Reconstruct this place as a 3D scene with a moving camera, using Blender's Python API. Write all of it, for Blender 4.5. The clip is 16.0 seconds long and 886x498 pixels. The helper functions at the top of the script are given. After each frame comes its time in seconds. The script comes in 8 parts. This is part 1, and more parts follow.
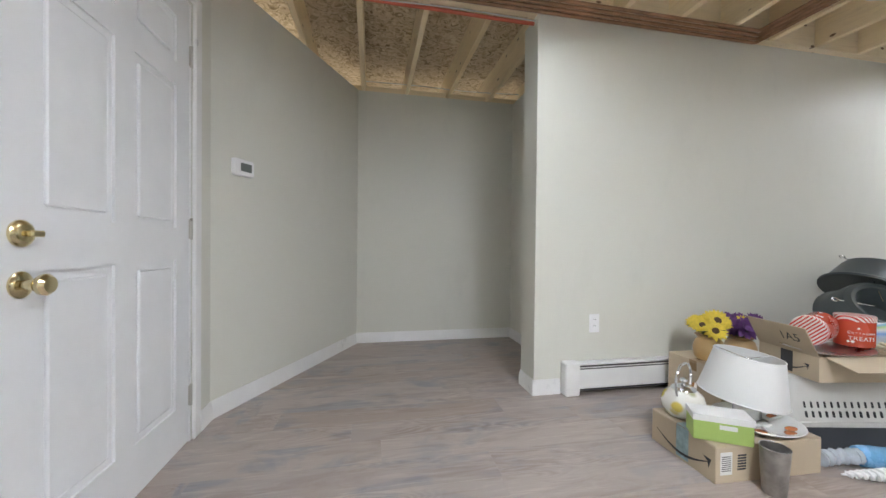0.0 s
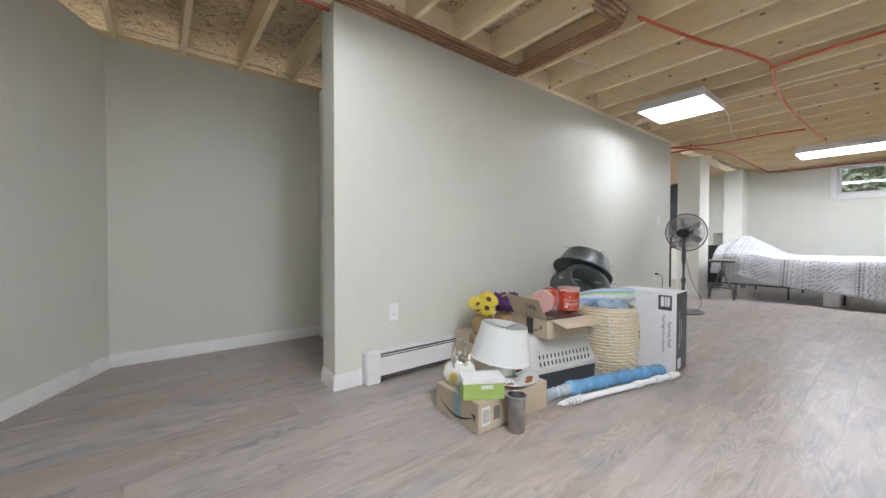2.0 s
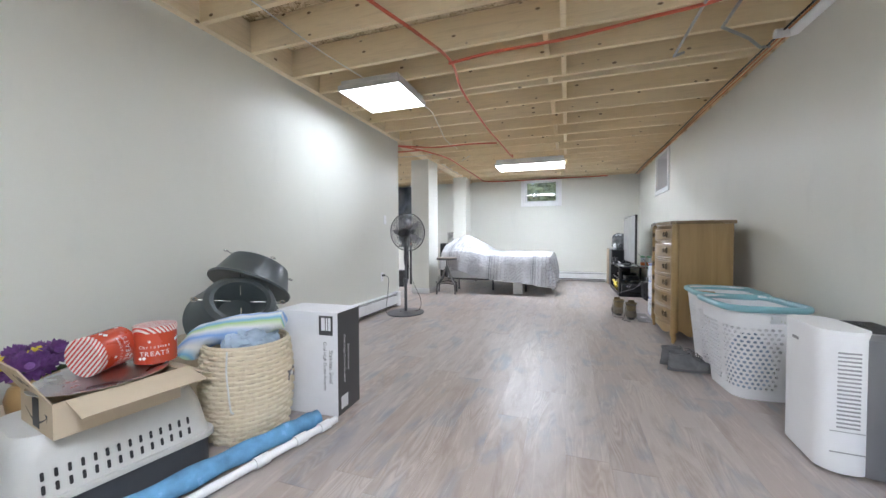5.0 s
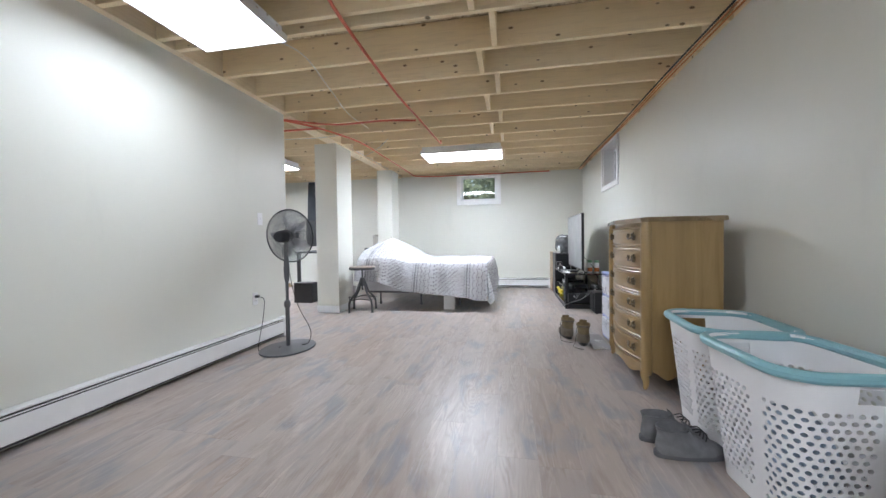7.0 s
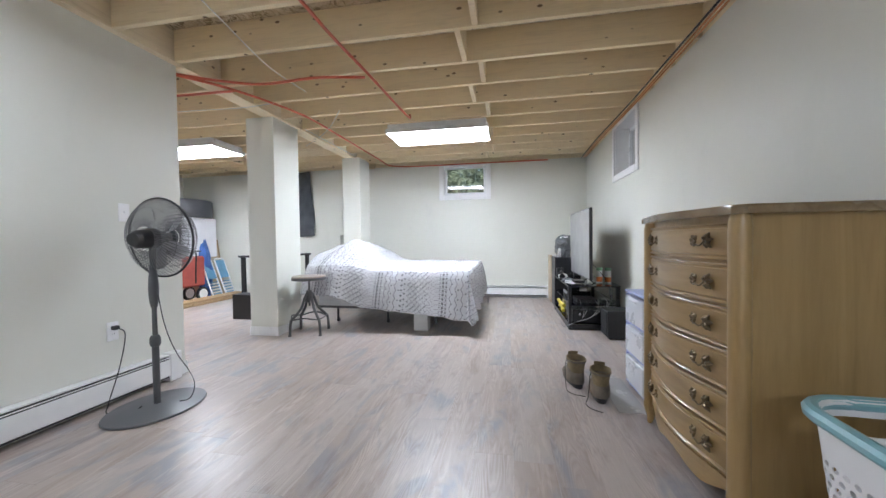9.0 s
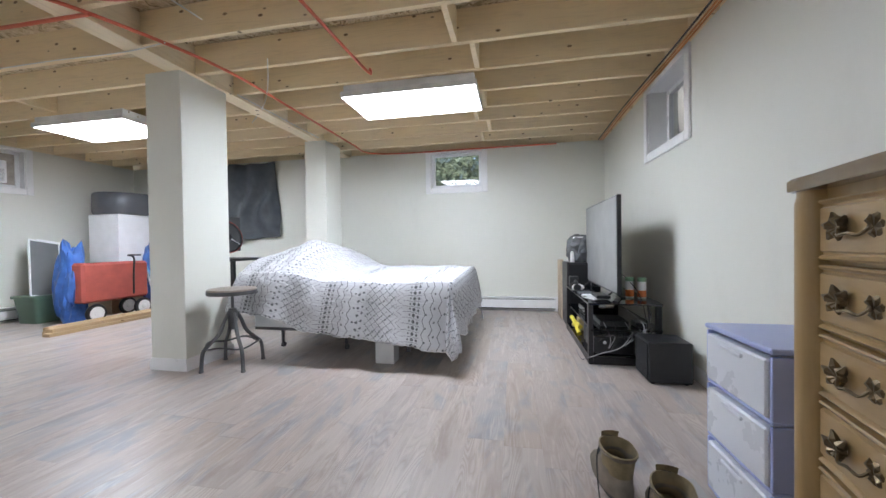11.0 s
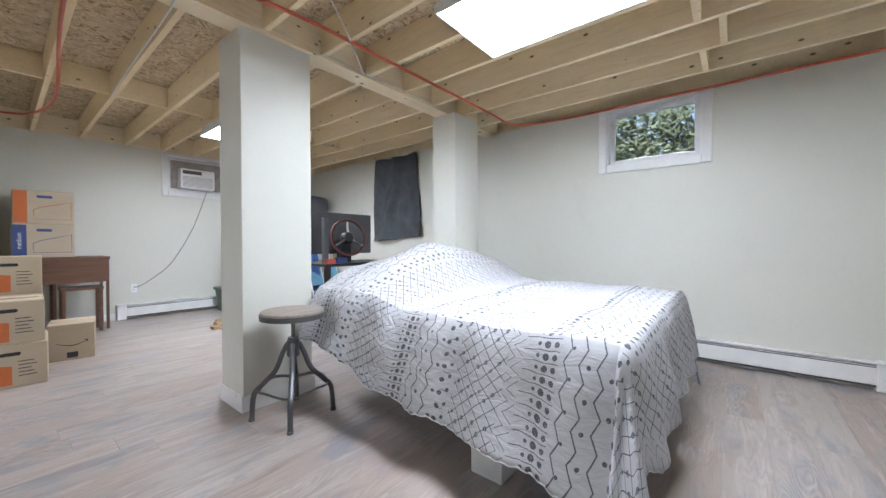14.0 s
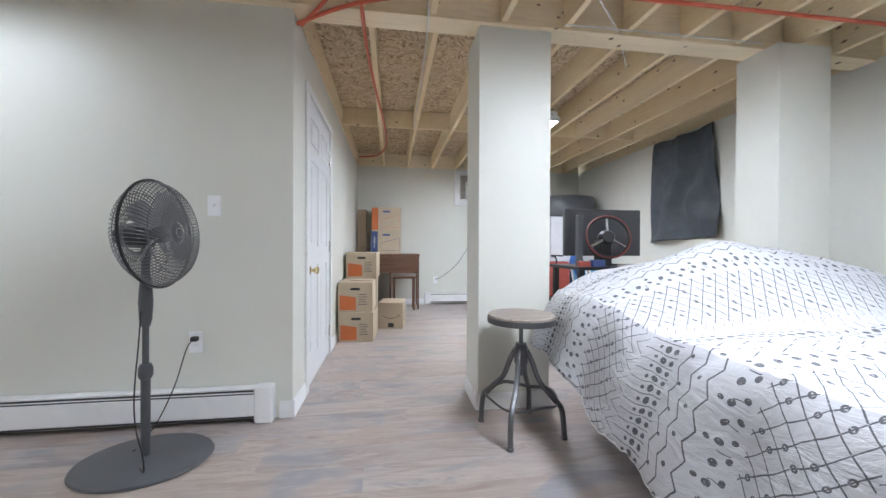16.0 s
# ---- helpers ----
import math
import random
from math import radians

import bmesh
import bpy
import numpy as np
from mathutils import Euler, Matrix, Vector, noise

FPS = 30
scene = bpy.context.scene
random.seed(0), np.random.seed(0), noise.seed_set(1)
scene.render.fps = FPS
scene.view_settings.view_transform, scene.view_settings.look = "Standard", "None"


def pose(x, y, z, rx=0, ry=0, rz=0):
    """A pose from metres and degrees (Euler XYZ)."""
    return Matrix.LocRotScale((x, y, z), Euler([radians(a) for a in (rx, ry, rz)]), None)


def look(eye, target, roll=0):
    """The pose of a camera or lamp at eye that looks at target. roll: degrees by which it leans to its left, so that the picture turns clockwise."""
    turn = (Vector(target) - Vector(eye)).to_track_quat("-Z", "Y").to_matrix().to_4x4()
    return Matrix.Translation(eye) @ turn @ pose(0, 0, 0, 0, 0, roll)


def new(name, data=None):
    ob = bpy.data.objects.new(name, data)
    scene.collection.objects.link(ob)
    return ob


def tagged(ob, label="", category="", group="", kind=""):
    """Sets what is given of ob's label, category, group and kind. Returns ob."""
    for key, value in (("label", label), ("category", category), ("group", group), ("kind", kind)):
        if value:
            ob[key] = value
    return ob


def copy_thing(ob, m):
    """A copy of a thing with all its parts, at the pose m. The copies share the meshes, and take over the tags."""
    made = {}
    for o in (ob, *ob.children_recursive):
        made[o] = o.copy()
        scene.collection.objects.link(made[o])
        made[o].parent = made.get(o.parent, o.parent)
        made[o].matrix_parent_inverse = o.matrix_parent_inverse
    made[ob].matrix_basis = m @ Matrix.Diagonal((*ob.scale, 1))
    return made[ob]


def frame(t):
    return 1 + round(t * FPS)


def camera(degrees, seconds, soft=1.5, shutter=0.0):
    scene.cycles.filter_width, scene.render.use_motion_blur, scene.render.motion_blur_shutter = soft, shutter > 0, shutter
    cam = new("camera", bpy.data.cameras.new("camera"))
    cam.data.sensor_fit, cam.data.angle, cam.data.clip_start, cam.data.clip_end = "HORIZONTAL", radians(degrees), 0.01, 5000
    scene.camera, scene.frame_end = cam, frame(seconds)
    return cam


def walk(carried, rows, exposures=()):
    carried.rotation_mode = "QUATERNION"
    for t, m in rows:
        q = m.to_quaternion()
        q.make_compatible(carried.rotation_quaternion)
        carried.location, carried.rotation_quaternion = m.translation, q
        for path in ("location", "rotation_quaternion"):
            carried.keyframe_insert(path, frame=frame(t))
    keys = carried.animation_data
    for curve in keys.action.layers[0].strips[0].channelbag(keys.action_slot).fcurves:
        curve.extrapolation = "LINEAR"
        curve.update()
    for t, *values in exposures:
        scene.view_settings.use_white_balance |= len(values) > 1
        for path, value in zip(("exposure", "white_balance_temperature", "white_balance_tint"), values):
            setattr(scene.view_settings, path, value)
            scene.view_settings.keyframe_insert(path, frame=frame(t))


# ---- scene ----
cam = camera(101.7, 16.0)
EXPOSURES = [(0.0, 0.82, 6780, 10), (2.5, 0.82, 6680, 10), (5.0, 0.99, 6400, 10), (7.5, 0.95, 6420, 10), (10.0, 0.80, 6400, 10), (12.5, 0.64, 6480, 10), (16.0, 0.72, 6400, 10)]
PATH = [
    (0, (0.594, 0.097, 0.938), (0.982, 2.059, 0.915), 0.6),
    (0.5, (0.603, 0.103, 0.949), (1.188, 2.015, 0.913), 0.5),
    (1, (0.613, 0.097, 0.948), (1.425, 1.924, 0.904), 0.3),
    (1.5, (0.662, 0.08, 0.936), (1.695, 1.793, 0.892), 0.2),
    (2, (0.755, 0.048, 0.92), (1.991, 1.62, 0.881), 0.1),
    (2.5, (0.881, -0.011, 0.919), (2.291, 1.407, 0.878), 0.1),
    (3, (1.036, -0.076, 0.926), (2.582, 1.192, 0.884), -0.0),
    (3.5, (1.206, -0.133, 0.928), (2.858, 0.993, 0.883), -0.1),
    (4, (1.416, -0.141, 0.927), (3.17, 0.818, 0.879), -0.1),
    (4.5, (1.667, -0.135, 0.946), (3.505, 0.653, 0.896), -0.1),
    (5, (1.943, -0.152, 0.956), (3.833, 0.498, 0.903), -0.2),
    (5.2, (2.066, -0.158, 0.949), (3.974, 0.439, 0.904), -0.5),
    (7.5, (3.487, -0.229, 0.987), (5.455, 0.129, 0.943), -0.8),
    (8, (3.773, -0.223, 0.972), (5.742, 0.129, 0.932), -0.9),
    (8.5, (4.066, -0.248, 0.983), (6.034, 0.105, 0.941), -0.9),
    (9, (4.353, -0.315, 1.011), (6.321, 0.039, 0.963), -0.8),
    (9.5, (4.621, -0.351, 0.98), (6.589, 0.006, 0.946), -1.0),
    (10, (4.923, -0.359, 0.969), (6.889, 0.003, 0.942), -0.9),
    (12.3, (6.207, -0.443, 1.007), (8.12, 0.139, 0.966), -0.7),
    (12.5, (6.329, -0.447, 1.024), (8.218, 0.209, 0.981), -0.7),
    (13, (6.56, -0.43, 1.052), (8.374, 0.411, 1.0), -0.5),
    (13.5, (6.766, -0.349, 1.043), (8.47, 0.698, 0.997), -0.2),
    (14, (6.931, -0.188, 1.035), (8.486, 1.07, 1.004), -0.1),
    (14.5, (7.041, -0.073, 1.019), (8.393, 1.401, 0.997), 0.0),
    (15, (7.186, 0.016, 1.016), (8.262, 1.702, 0.997), -0.0),
    (15.5, (7.261, 0.052, 1.007), (7.959, 1.926, 0.988), 0.3),
    (16, (7.335, -0.016, 0.998), (7.623, 1.964, 0.988), 0.3),
]
walk(cam, [(t, look(eye, target, roll)) for t, eye, target, roll in PATH], exposures=EXPOSURES)

# ---- world, light ----
world = bpy.data.worlds.new("world")
scene.world = world
world.use_nodes = True
_sky = world.node_tree.nodes.new("ShaderNodeTexSky")
_sky.sky_type = "NISHITA"
_sky.sun_disc = False
_sky.sun_elevation, _sky.sun_rotation = radians(49), radians(287)
world.node_tree.links.new(_sky.outputs[0], world.node_tree.nodes["Background"].inputs[0])
world.node_tree.nodes["Background"].inputs[1].default_value = 0.15
sun = new("sun", bpy.data.lights.new("sun", "SUN"))
sun.data.energy, sun.data.angle, sun.data.color = 5.0, radians(4), (1.0, 0.96, 0.9)
sun.matrix_world = look((0, 0, 10), (5.0, -1.5, 4.0))
PANEL_WATTS = 25.0


# ---- small tools ----
def box(bm, x0, x1, y0, y1, z0, z1, bevel=0.0, m=None):
    """An axis-aligned box added to bm, its edges rounded by bevel, moved by m."""
    vs = bmesh.ops.create_cube(bm, size=1.0)["verts"]
    for v in vs:
        v.co = Vector(((x0 + x1) / 2 + v.co.x * (x1 - x0), (y0 + y1) / 2 + v.co.y * (y1 - y0), (z0 + z1) / 2 + v.co.z * (z1 - z0)))
    if bevel:
        es = list({e for v in vs for e in v.link_edges})
        r = bmesh.ops.bevel(bm, geom=es, offset=bevel, segments=1, profile=0.6, affect="EDGES")
        vs = list({v for f in r["faces"] for v in f.verts} | {v for v in vs if v.is_valid})
    if m is not None:
        bmesh.ops.transform(bm, matrix=m, verts=vs)
    return vs


def lathe(bm, profile, n=24, m=None, squash=(1, 1)):
    """A turned shape round z from (radius, height) pairs; radius 0 closes an end."""
    rings = []
    made = []
    for r, z in profile:
        if r <= 1e-6:
            ring = [bm.verts.new((0, 0, z))]
        else:
            ring = [bm.verts.new((r * squash[0] * math.cos(2 * math.pi * i / n), r * squash[1] * math.sin(2 * math.pi * i / n), z)) for i in range(n)]
        made += ring
        rings.append(ring)
    for a, b in zip(rings, rings[1:]):
        for i in range(n):
            j = (i + 1) % n
            if len(a) == 1 and len(b) > 1:
                bm.faces.new((a[0], b[j], b[i]))
            elif len(b) == 1 and len(a) > 1:
                bm.faces.new((a[i], a[j], b[0]))
            elif len(a) > 1:
                bm.faces.new((a[i], a[j], b[j], b[i]))
    if m is not None:
        bmesh.ops.transform(bm, matrix=m, verts=made)
    return made


def tube(bm, pts, r, n=8, closed=False, caps=True, flat=1.0):
    """A round bar of radius r (or one radius a point) along pts."""
    pts = [Vector(p) for p in pts]
    rr = r if isinstance(r, (list, tuple)) else [r] * len(pts)
    k = len(pts)
    rings = []
    side = None
    for i, p in enumerate(pts):
        a = pts[(i - 1) % k] if closed or i else p
        b = pts[(i + 1) % k] if closed or i < k - 1 else p
        d = (b - a).normalized()
        if side is None:
            side = d.orthogonal().normalized()
        side = (side - d * side.dot(d)).normalized()
        up = d.cross(side)
        rings.append([bm.verts.new(p + rr[i] * (side * math.cos(2 * math.pi * j / n) + up * flat * math.sin(2 * math.pi * j / n))) for j in range(n)])
    for i in range(k if closed else k - 1):
        a, b = rings[i], rings[(i + 1) % k]
        for j in range(n):
            q = (j + 1) % n
            bm.faces.new((a[j], a[q], b[q], b[j]))
    if caps and not closed:
        bm.faces.new(rings[0][::-1])
        bm.faces.new(rings[-1])
    return rings


def smooth_path(pts, steps=6):
    """A Catmull-Rom curve through pts."""
    pts = [Vector(p) for p in pts]
    out = []
    for i in range(len(pts) - 1):
        p0, p1, p2, p3 = pts[max(i - 1, 0)], pts[i], pts[i + 1], pts[min(i + 2, len(pts) - 1)]
        for s in range(steps):
            t = s / steps
            out.append(0.5 * (2 * p1 + (p2 - p0) * t + (2 * p0 - 5 * p1 + 4 * p2 - p3) * t * t + (3 * p1 - p0 - 3 * p2 + p3) * t ** 3))
    out.append(pts[-1])
    return out


def prism(bm, outline, z0, z1, m=None, bevel=0.0):
    """An upright block over a closed outline of (x, y)."""
    lo = [bm.verts.new((x, y, z0)) for x, y in outline]
    hi = [bm.verts.new((x, y, z1)) for x, y in outline]
    k = len(outline)
    bm.faces.new(lo[::-1])
    top = bm.faces.new(hi)
    for i in range(k):
        bm.faces.new((lo[i], lo[(i + 1) % k], hi[(i + 1) % k], hi[i]))
    vs = lo + hi
    if bevel:
        r = bmesh.ops.bevel(bm, geom=list(top.edges), offset=bevel, segments=1, profile=0.6, affect="EDGES")
        vs = list({v for f in r["faces"] for v in f.verts} | {v for v in vs if v.is_valid})
    if m is not None:
        bmesh.ops.transform(bm, matrix=m, verts=vs)
    return vs


def rounded(w, d, r, n=5, cx=0.0, cy=0.0):
    """The outline of a rectangle w by d with round corners."""
    out = []
    for q, (sx, sy) in enumerate(((1, 1), (-1, 1), (-1, -1), (1, -1))):
        for i in range(n + 1):
            a = math.pi / 2 * (q + i / n)
            out.append((cx + sx * (w / 2 - r) + r * math.cos(a), cy + sy * (d / 2 - r) + r * math.sin(a)))
    return out


def mesh_of(name, bm, mat, angle=35):
    bmesh.ops.recalc_face_normals(bm, faces=bm.faces[:])
    me = bpy.data.meshes.new(name)
    bm.to_mesh(me)
    bm.free()
    me.shade_smooth()
    me.set_sharp_from_angle(angle=radians(angle))
    me.materials.append(mat)
    return me


def part(name, bm, material, parent, label="", m=None):
    """Links bm as one mesh under a thing or a part."""
    ob = new(name, mesh_of(name, bm, material))
    ob.parent = parent
    if m is not None:
        ob.matrix_basis = m
    return tagged(ob, label)


def thing(name, label, category, m=None, group="", kind=""):
    ob = new(name)
    ob.empty_display_size = 0.1
    if m is not None:
        ob.matrix_basis = m
    return tagged(ob, label, category, group, kind)


def solid(name, bm, mat, label, category, m=None, group="", kind=""):
    ob = new(name, mesh_of(name, bm, mat))
    if m is not None:
        ob.matrix_basis = m
    return tagged(ob, label, category, group, kind)


def setting(name, bm, mat, label, category):
    return solid(name, bm, mat, label, category, kind="structure")


def copies(ob, parent, places):
    """More pieces on the same mesh under the same parent."""
    for m in places:
        o = new(ob.name.split(".")[0], ob.data)
        o.parent, o.matrix_basis = parent, m
        if "label" in ob:
            o["label"] = ob["label"]


B = bmesh.new


# ---- materials ----
class Nodes:
    """Short hand for a node material with its Principled shader."""

    def __init__(self, name, color=(0.5, 0.5, 0.5), rough=0.5, metal=0.0, spec=0.5):
        self.mat = bpy.data.materials.new(name)
        self.mat.use_nodes = True
        self.t = self.mat.node_tree
        self.p = self.t.nodes["Principled BSDF"]
        self.set("Base Color", (*color, 1))
        self.set("Roughness", rough)
        self.set("Metallic", metal)
        self.set("Specular IOR Level", spec)
        self.co = None

    def set(self, key, value):
        if hasattr(value, "is_output"):
            self.t.links.new(value, self.p.inputs[key])
        else:
            self.p.inputs[key].default_value = value

    def node(self, kind, **inputs):
        n = self.t.nodes.new("ShaderNode" + kind)
        for k, v in inputs.items():
            s = n.inputs[k.replace("_", " ")]
            if hasattr(v, "is_output"):
                self.t.links.new(v, s)
            else:
                s.default_value = v
        return n

    def coords(self, scale=(1, 1, 1), rot=(0, 0, 0), spread=False):
        c = self.node("TexCoord").outputs["Object"]
        if spread:
            r = self.node("ObjectInfo").outputs["Random"]
            k = self.node("VectorMath", Vector=(37.0, 17.0, 29.0))
            k.operation = "SCALE"
            self.t.links.new(r, k.inputs["Scale"])
            a = self.node("VectorMath")
            a.operation = "ADD"
            self.t.links.new(c, a.inputs[0])
            self.t.links.new(k.outputs[0], a.inputs[1])
            c = a.outputs[0]
        return self.node("Mapping", Vector=c, Scale=scale, Rotation=rot).outputs[0]

    def noise(self, vec, scale=5.0, detail=4.0, rough=0.55, distortion=0.0):
        return self.node("TexNoise", Vector=vec, Scale=scale, Detail=detail, Roughness=rough, Distortion=distortion).outputs["Fac"]

    def ramp(self, fac, *stops):
        n = self.node("ValToRGB", Fac=fac)
        e = n.color_ramp.elements
        while len(e) < len(stops):
            e.new(0.5)
        for el, (pos, c) in zip(e, stops):
            el.position = pos
            el.color = (*c, 1) if isinstance(c, tuple) else (c, c, c, 1)
        return n.outputs["Color"]

    def mix(self, a, b, fac, mode="MIX"):
        n = self.t.nodes.new("ShaderNodeMix")
        n.data_type, n.blend_type = "RGBA", mode
        for key, v in ((0, fac), (6, a), (7, b)):
            s = n.inputs[key]
            if hasattr(v, "is_output"):
                self.t.links.new(v, s)
            else:
                s.default_value = (*v, 1) if isinstance(v, tuple) else v
        return n.outputs[2]

    def bump(self, height, strength=0.2, distance=0.01):
        self.set("Normal", self.node("Bump", Height=height, Strength=strength, Distance=distance).outputs[0])

    def math(self, op, a, b=0.0):
        n = self.t.nodes.new("ShaderNodeMath")
        n.operation = op
        for key, v in ((0, a), (1, b)):
            if hasattr(v, "is_output"):
                self.t.links.new(v, n.inputs[key])
            else:
                n.inputs[key].default_value = v
        return n.outputs[0]


def plain(name, color, rough=0.5, metal=0.0, vary=0.12, scale=6.0, bump=0.05, spec=0.5, grain=120.0):
    """A surface of one colour with faint stains and fine grain."""
    s = Nodes(name, color, rough, metal, spec)
    c = s.coords(spread=True)
    big = s.noise(c, scale, 5.0)
    dark = tuple(v * (1 - vary) for v in color)
    light = tuple(min(v * (1 + vary * 0.6), 1) for v in color)
    s.set("Base Color", s.ramp(big, (0.3, dark), (0.7, light)))
    fine = s.noise(c, grain, 3.0)
    s.set("Roughness", s.ramp(big, (0.3, max(rough - 0.08, 0.02)), (0.75, min(rough + 0.08, 1))))
    if bump:
        s.bump(fine, bump, 0.002)
    return s.mat


def wall_paint(name, color, rough=0.45):
    """Rolled eggshell paint: orange-peel texture, faint scuffs."""
    s = Nodes(name, color, rough, 0.0, 0.3)
    c = s.coords()
    big = s.noise(c, 0.9, 5.0, 0.6)
    scuff = s.noise(s.coords((1, 1, 0.35)), 3.0, 6.0, 0.65)
    base = s.mix(tuple(v * 0.95 for v in color), color, big)
    s.set("Base Color", s.mix(base, tuple(v * 0.9 for v in color), s.ramp(scuff, (0.58, 0.0), (0.8, 0.7))))
    s.set("Roughness", s.ramp(scuff, (0.35, rough - 0.05), (0.75, rough + 0.1)))
    peel = s.noise(c, 260.0, 3.0, 0.6)
    wave = s.noise(c, 2.2, 2.0)
    s.bump(s.math("ADD", peel, s.math("MULTIPLY", wave, 6.0)), 0.12, 0.0012)
    return s.mat


def plank_mat():
    """Printed vinyl plank: pale oak with cathedral grain, brown streaks and blue-grey clouds."""
    s = Nodes("vinyl_plank", (0.4, 0.33, 0.28), 0.32, 0.0, 0.5)
    rnd = s.node("ObjectInfo").outputs["Random"]
    warp = s.noise(s.coords((0.9, 2.6, 1), spread=True), 1.5, 3.0)
    cloud = s.noise(s.coords((1.0, 2.4, 1.0), spread=True), 2.1, 4.0, 0.55, 0.8)
    brown = s.noise(s.coords((0.8, 3.6, 1.0), spread=True), 2.6, 5.0, 0.6, 0.9)
    grain = s.noise(s.coords((0.5, 5.0, 1.0), spread=True), 5.0, 8.0, 0.62, 1.1)
    fine = s.noise(s.coords((3, 120, 1), spread=True), 3.0, 4.0, 0.6)
    field = s.noise(s.coords((0.55, 4.2, 1.0), spread=True), 1.7, 2.0, 0.45, 0.25)
    ring = s.math("ABSOLUTE", s.math("SUBTRACT", s.math("FRACT", s.math("MULTIPLY", field, 26.0)), 0.5))
    grey, dark, pale = (0.275, 0.28, 0.305), (0.235, 0.165, 0.125), (0.60, 0.52, 0.47)
    tone = s.ramp(rnd, (0.0, (0.385, 0.315, 0.27)), (0.35, (0.445, 0.39, 0.355)), (0.65, (0.39, 0.34, 0.315)), (1.0, (0.41, 0.335, 0.29)))
    base = s.mix(tone, grey, s.ramp(cloud, (0.52, 0.0), (0.66, 0.85)))
    base = s.mix(base, dark, s.ramp(brown, (0.50, 0.0), (0.74, 0.55)))
    base = s.mix(base, pale, s.ramp(grain, (0.30, 0.45), (0.47, 0.0)))
    base = s.mix(base, pale, s.math("MULTIPLY", s.ramp(ring, (0.0, 0.5), (0.3, 0.0)), s.ramp(warp, (0.45, 0.0), (0.62, 0.7))))
    base = s.mix(base, dark, s.math("MULTIPLY", s.ramp(ring, (0.36, 0.0), (0.5, 0.4)), s.ramp(warp, (0.45, 0.0), (0.62, 0.7))))
    base = s.mix(base, dark, s.math("MULTIPLY", s.ramp(fine, (0.5, 0.0), (0.75, 0.35)), warp))
    s.set("Base Color", base)
    s.set("Roughness", s.ramp(grain, (0.3, 0.30), (0.75, 0.42)))
    s.bump(s.math("ADD", fine, grain), 0.10, 0.0012)
    return s.mat


def lumber(name, a, b, knots=True, axis="y", rough=0.7):
    """Sawn softwood: long grain along an axis, dark knots, a second tone per board."""
    s = Nodes(name, a, rough, 0.0, 0.25)
    st = {"x": (1.2, 14, 14), "y": (14, 1.2, 14), "z": (14, 14, 1.2)}[axis]
    isl = s.node("NewGeometry").outputs["Random Per Island"]
    k = s.node("VectorMath", Vector=(13.0, 7.0, 19.0))
    k.operation = "SCALE"
    s.t.links.new(isl, k.inputs["Scale"])
    add = s.node("VectorMath")
    add.operation = "ADD"
    s.t.links.new(s.node("TexCoord").outputs["Object"], add.inputs[0])
    s.t.links.new(k.outputs[0], add.inputs[1])
    co = s.node("Mapping", Vector=add.outputs[0], Scale=st).outputs[0]
    g = s.noise(co, 2.2, 6.0, 0.6, 1.4)
    base = s.mix(s.mix(a, b, isl), tuple(v * 0.8 for v in a), s.ramp(g, (0.48, 0.0), (0.8, 0.7)))
    if knots:
        v = s.node("TexVoronoi", Vector=s.node("Mapping", Vector=add.outputs[0], Scale=(3.4, 3.4, 6.5)).outputs[0], Scale=1.6)
        base = s.mix(base, (0.16, 0.09, 0.04), s.ramp(v.outputs["Distance"], (0.07, 0.9), (0.12, 0.0)))
    s.set("Base Color", base)
    s.bump(g, 0.25, 0.002)
    return s.mat


def osb():
    """Strand board: flakes in many tans."""
    s = Nodes("strand_board", (0.5, 0.36, 0.2), 0.75, 0.0, 0.2)
    c = s.coords()
    w = s.node("VectorMath")
    w.operation = "ADD"
    s.t.links.new(c, w.inputs[0])
    s.t.links.new(s.node("TexNoise", Vector=c, Scale=6.0, Detail=2.0).outputs["Color"], w.inputs[1])
    cols = []
    for rot, sc in ((0.3, (9, 34, 9)), (1.7, (11, 30, 9))):
        v = s.node("TexVoronoi", Vector=s.node("Mapping", Vector=w.outputs[0], Scale=sc, Rotation=(0, 0, rot)).outputs[0], Scale=1.0)
        cols.append(s.node("SeparateColor", Color=v.outputs["Color"]).outputs[0])
    m = s.math("MULTIPLY", s.math("ADD", cols[0], cols[1]), 0.5)
    s.set("Base Color", s.ramp(m, (0.05, (0.26, 0.18, 0.10)), (0.35, (0.55, 0.42, 0.26)), (0.65, (0.68, 0.55, 0.38)), (0.95, (0.76, 0.65, 0.48))))
    s.bump(m, 0.5, 0.003)
    return s.mat


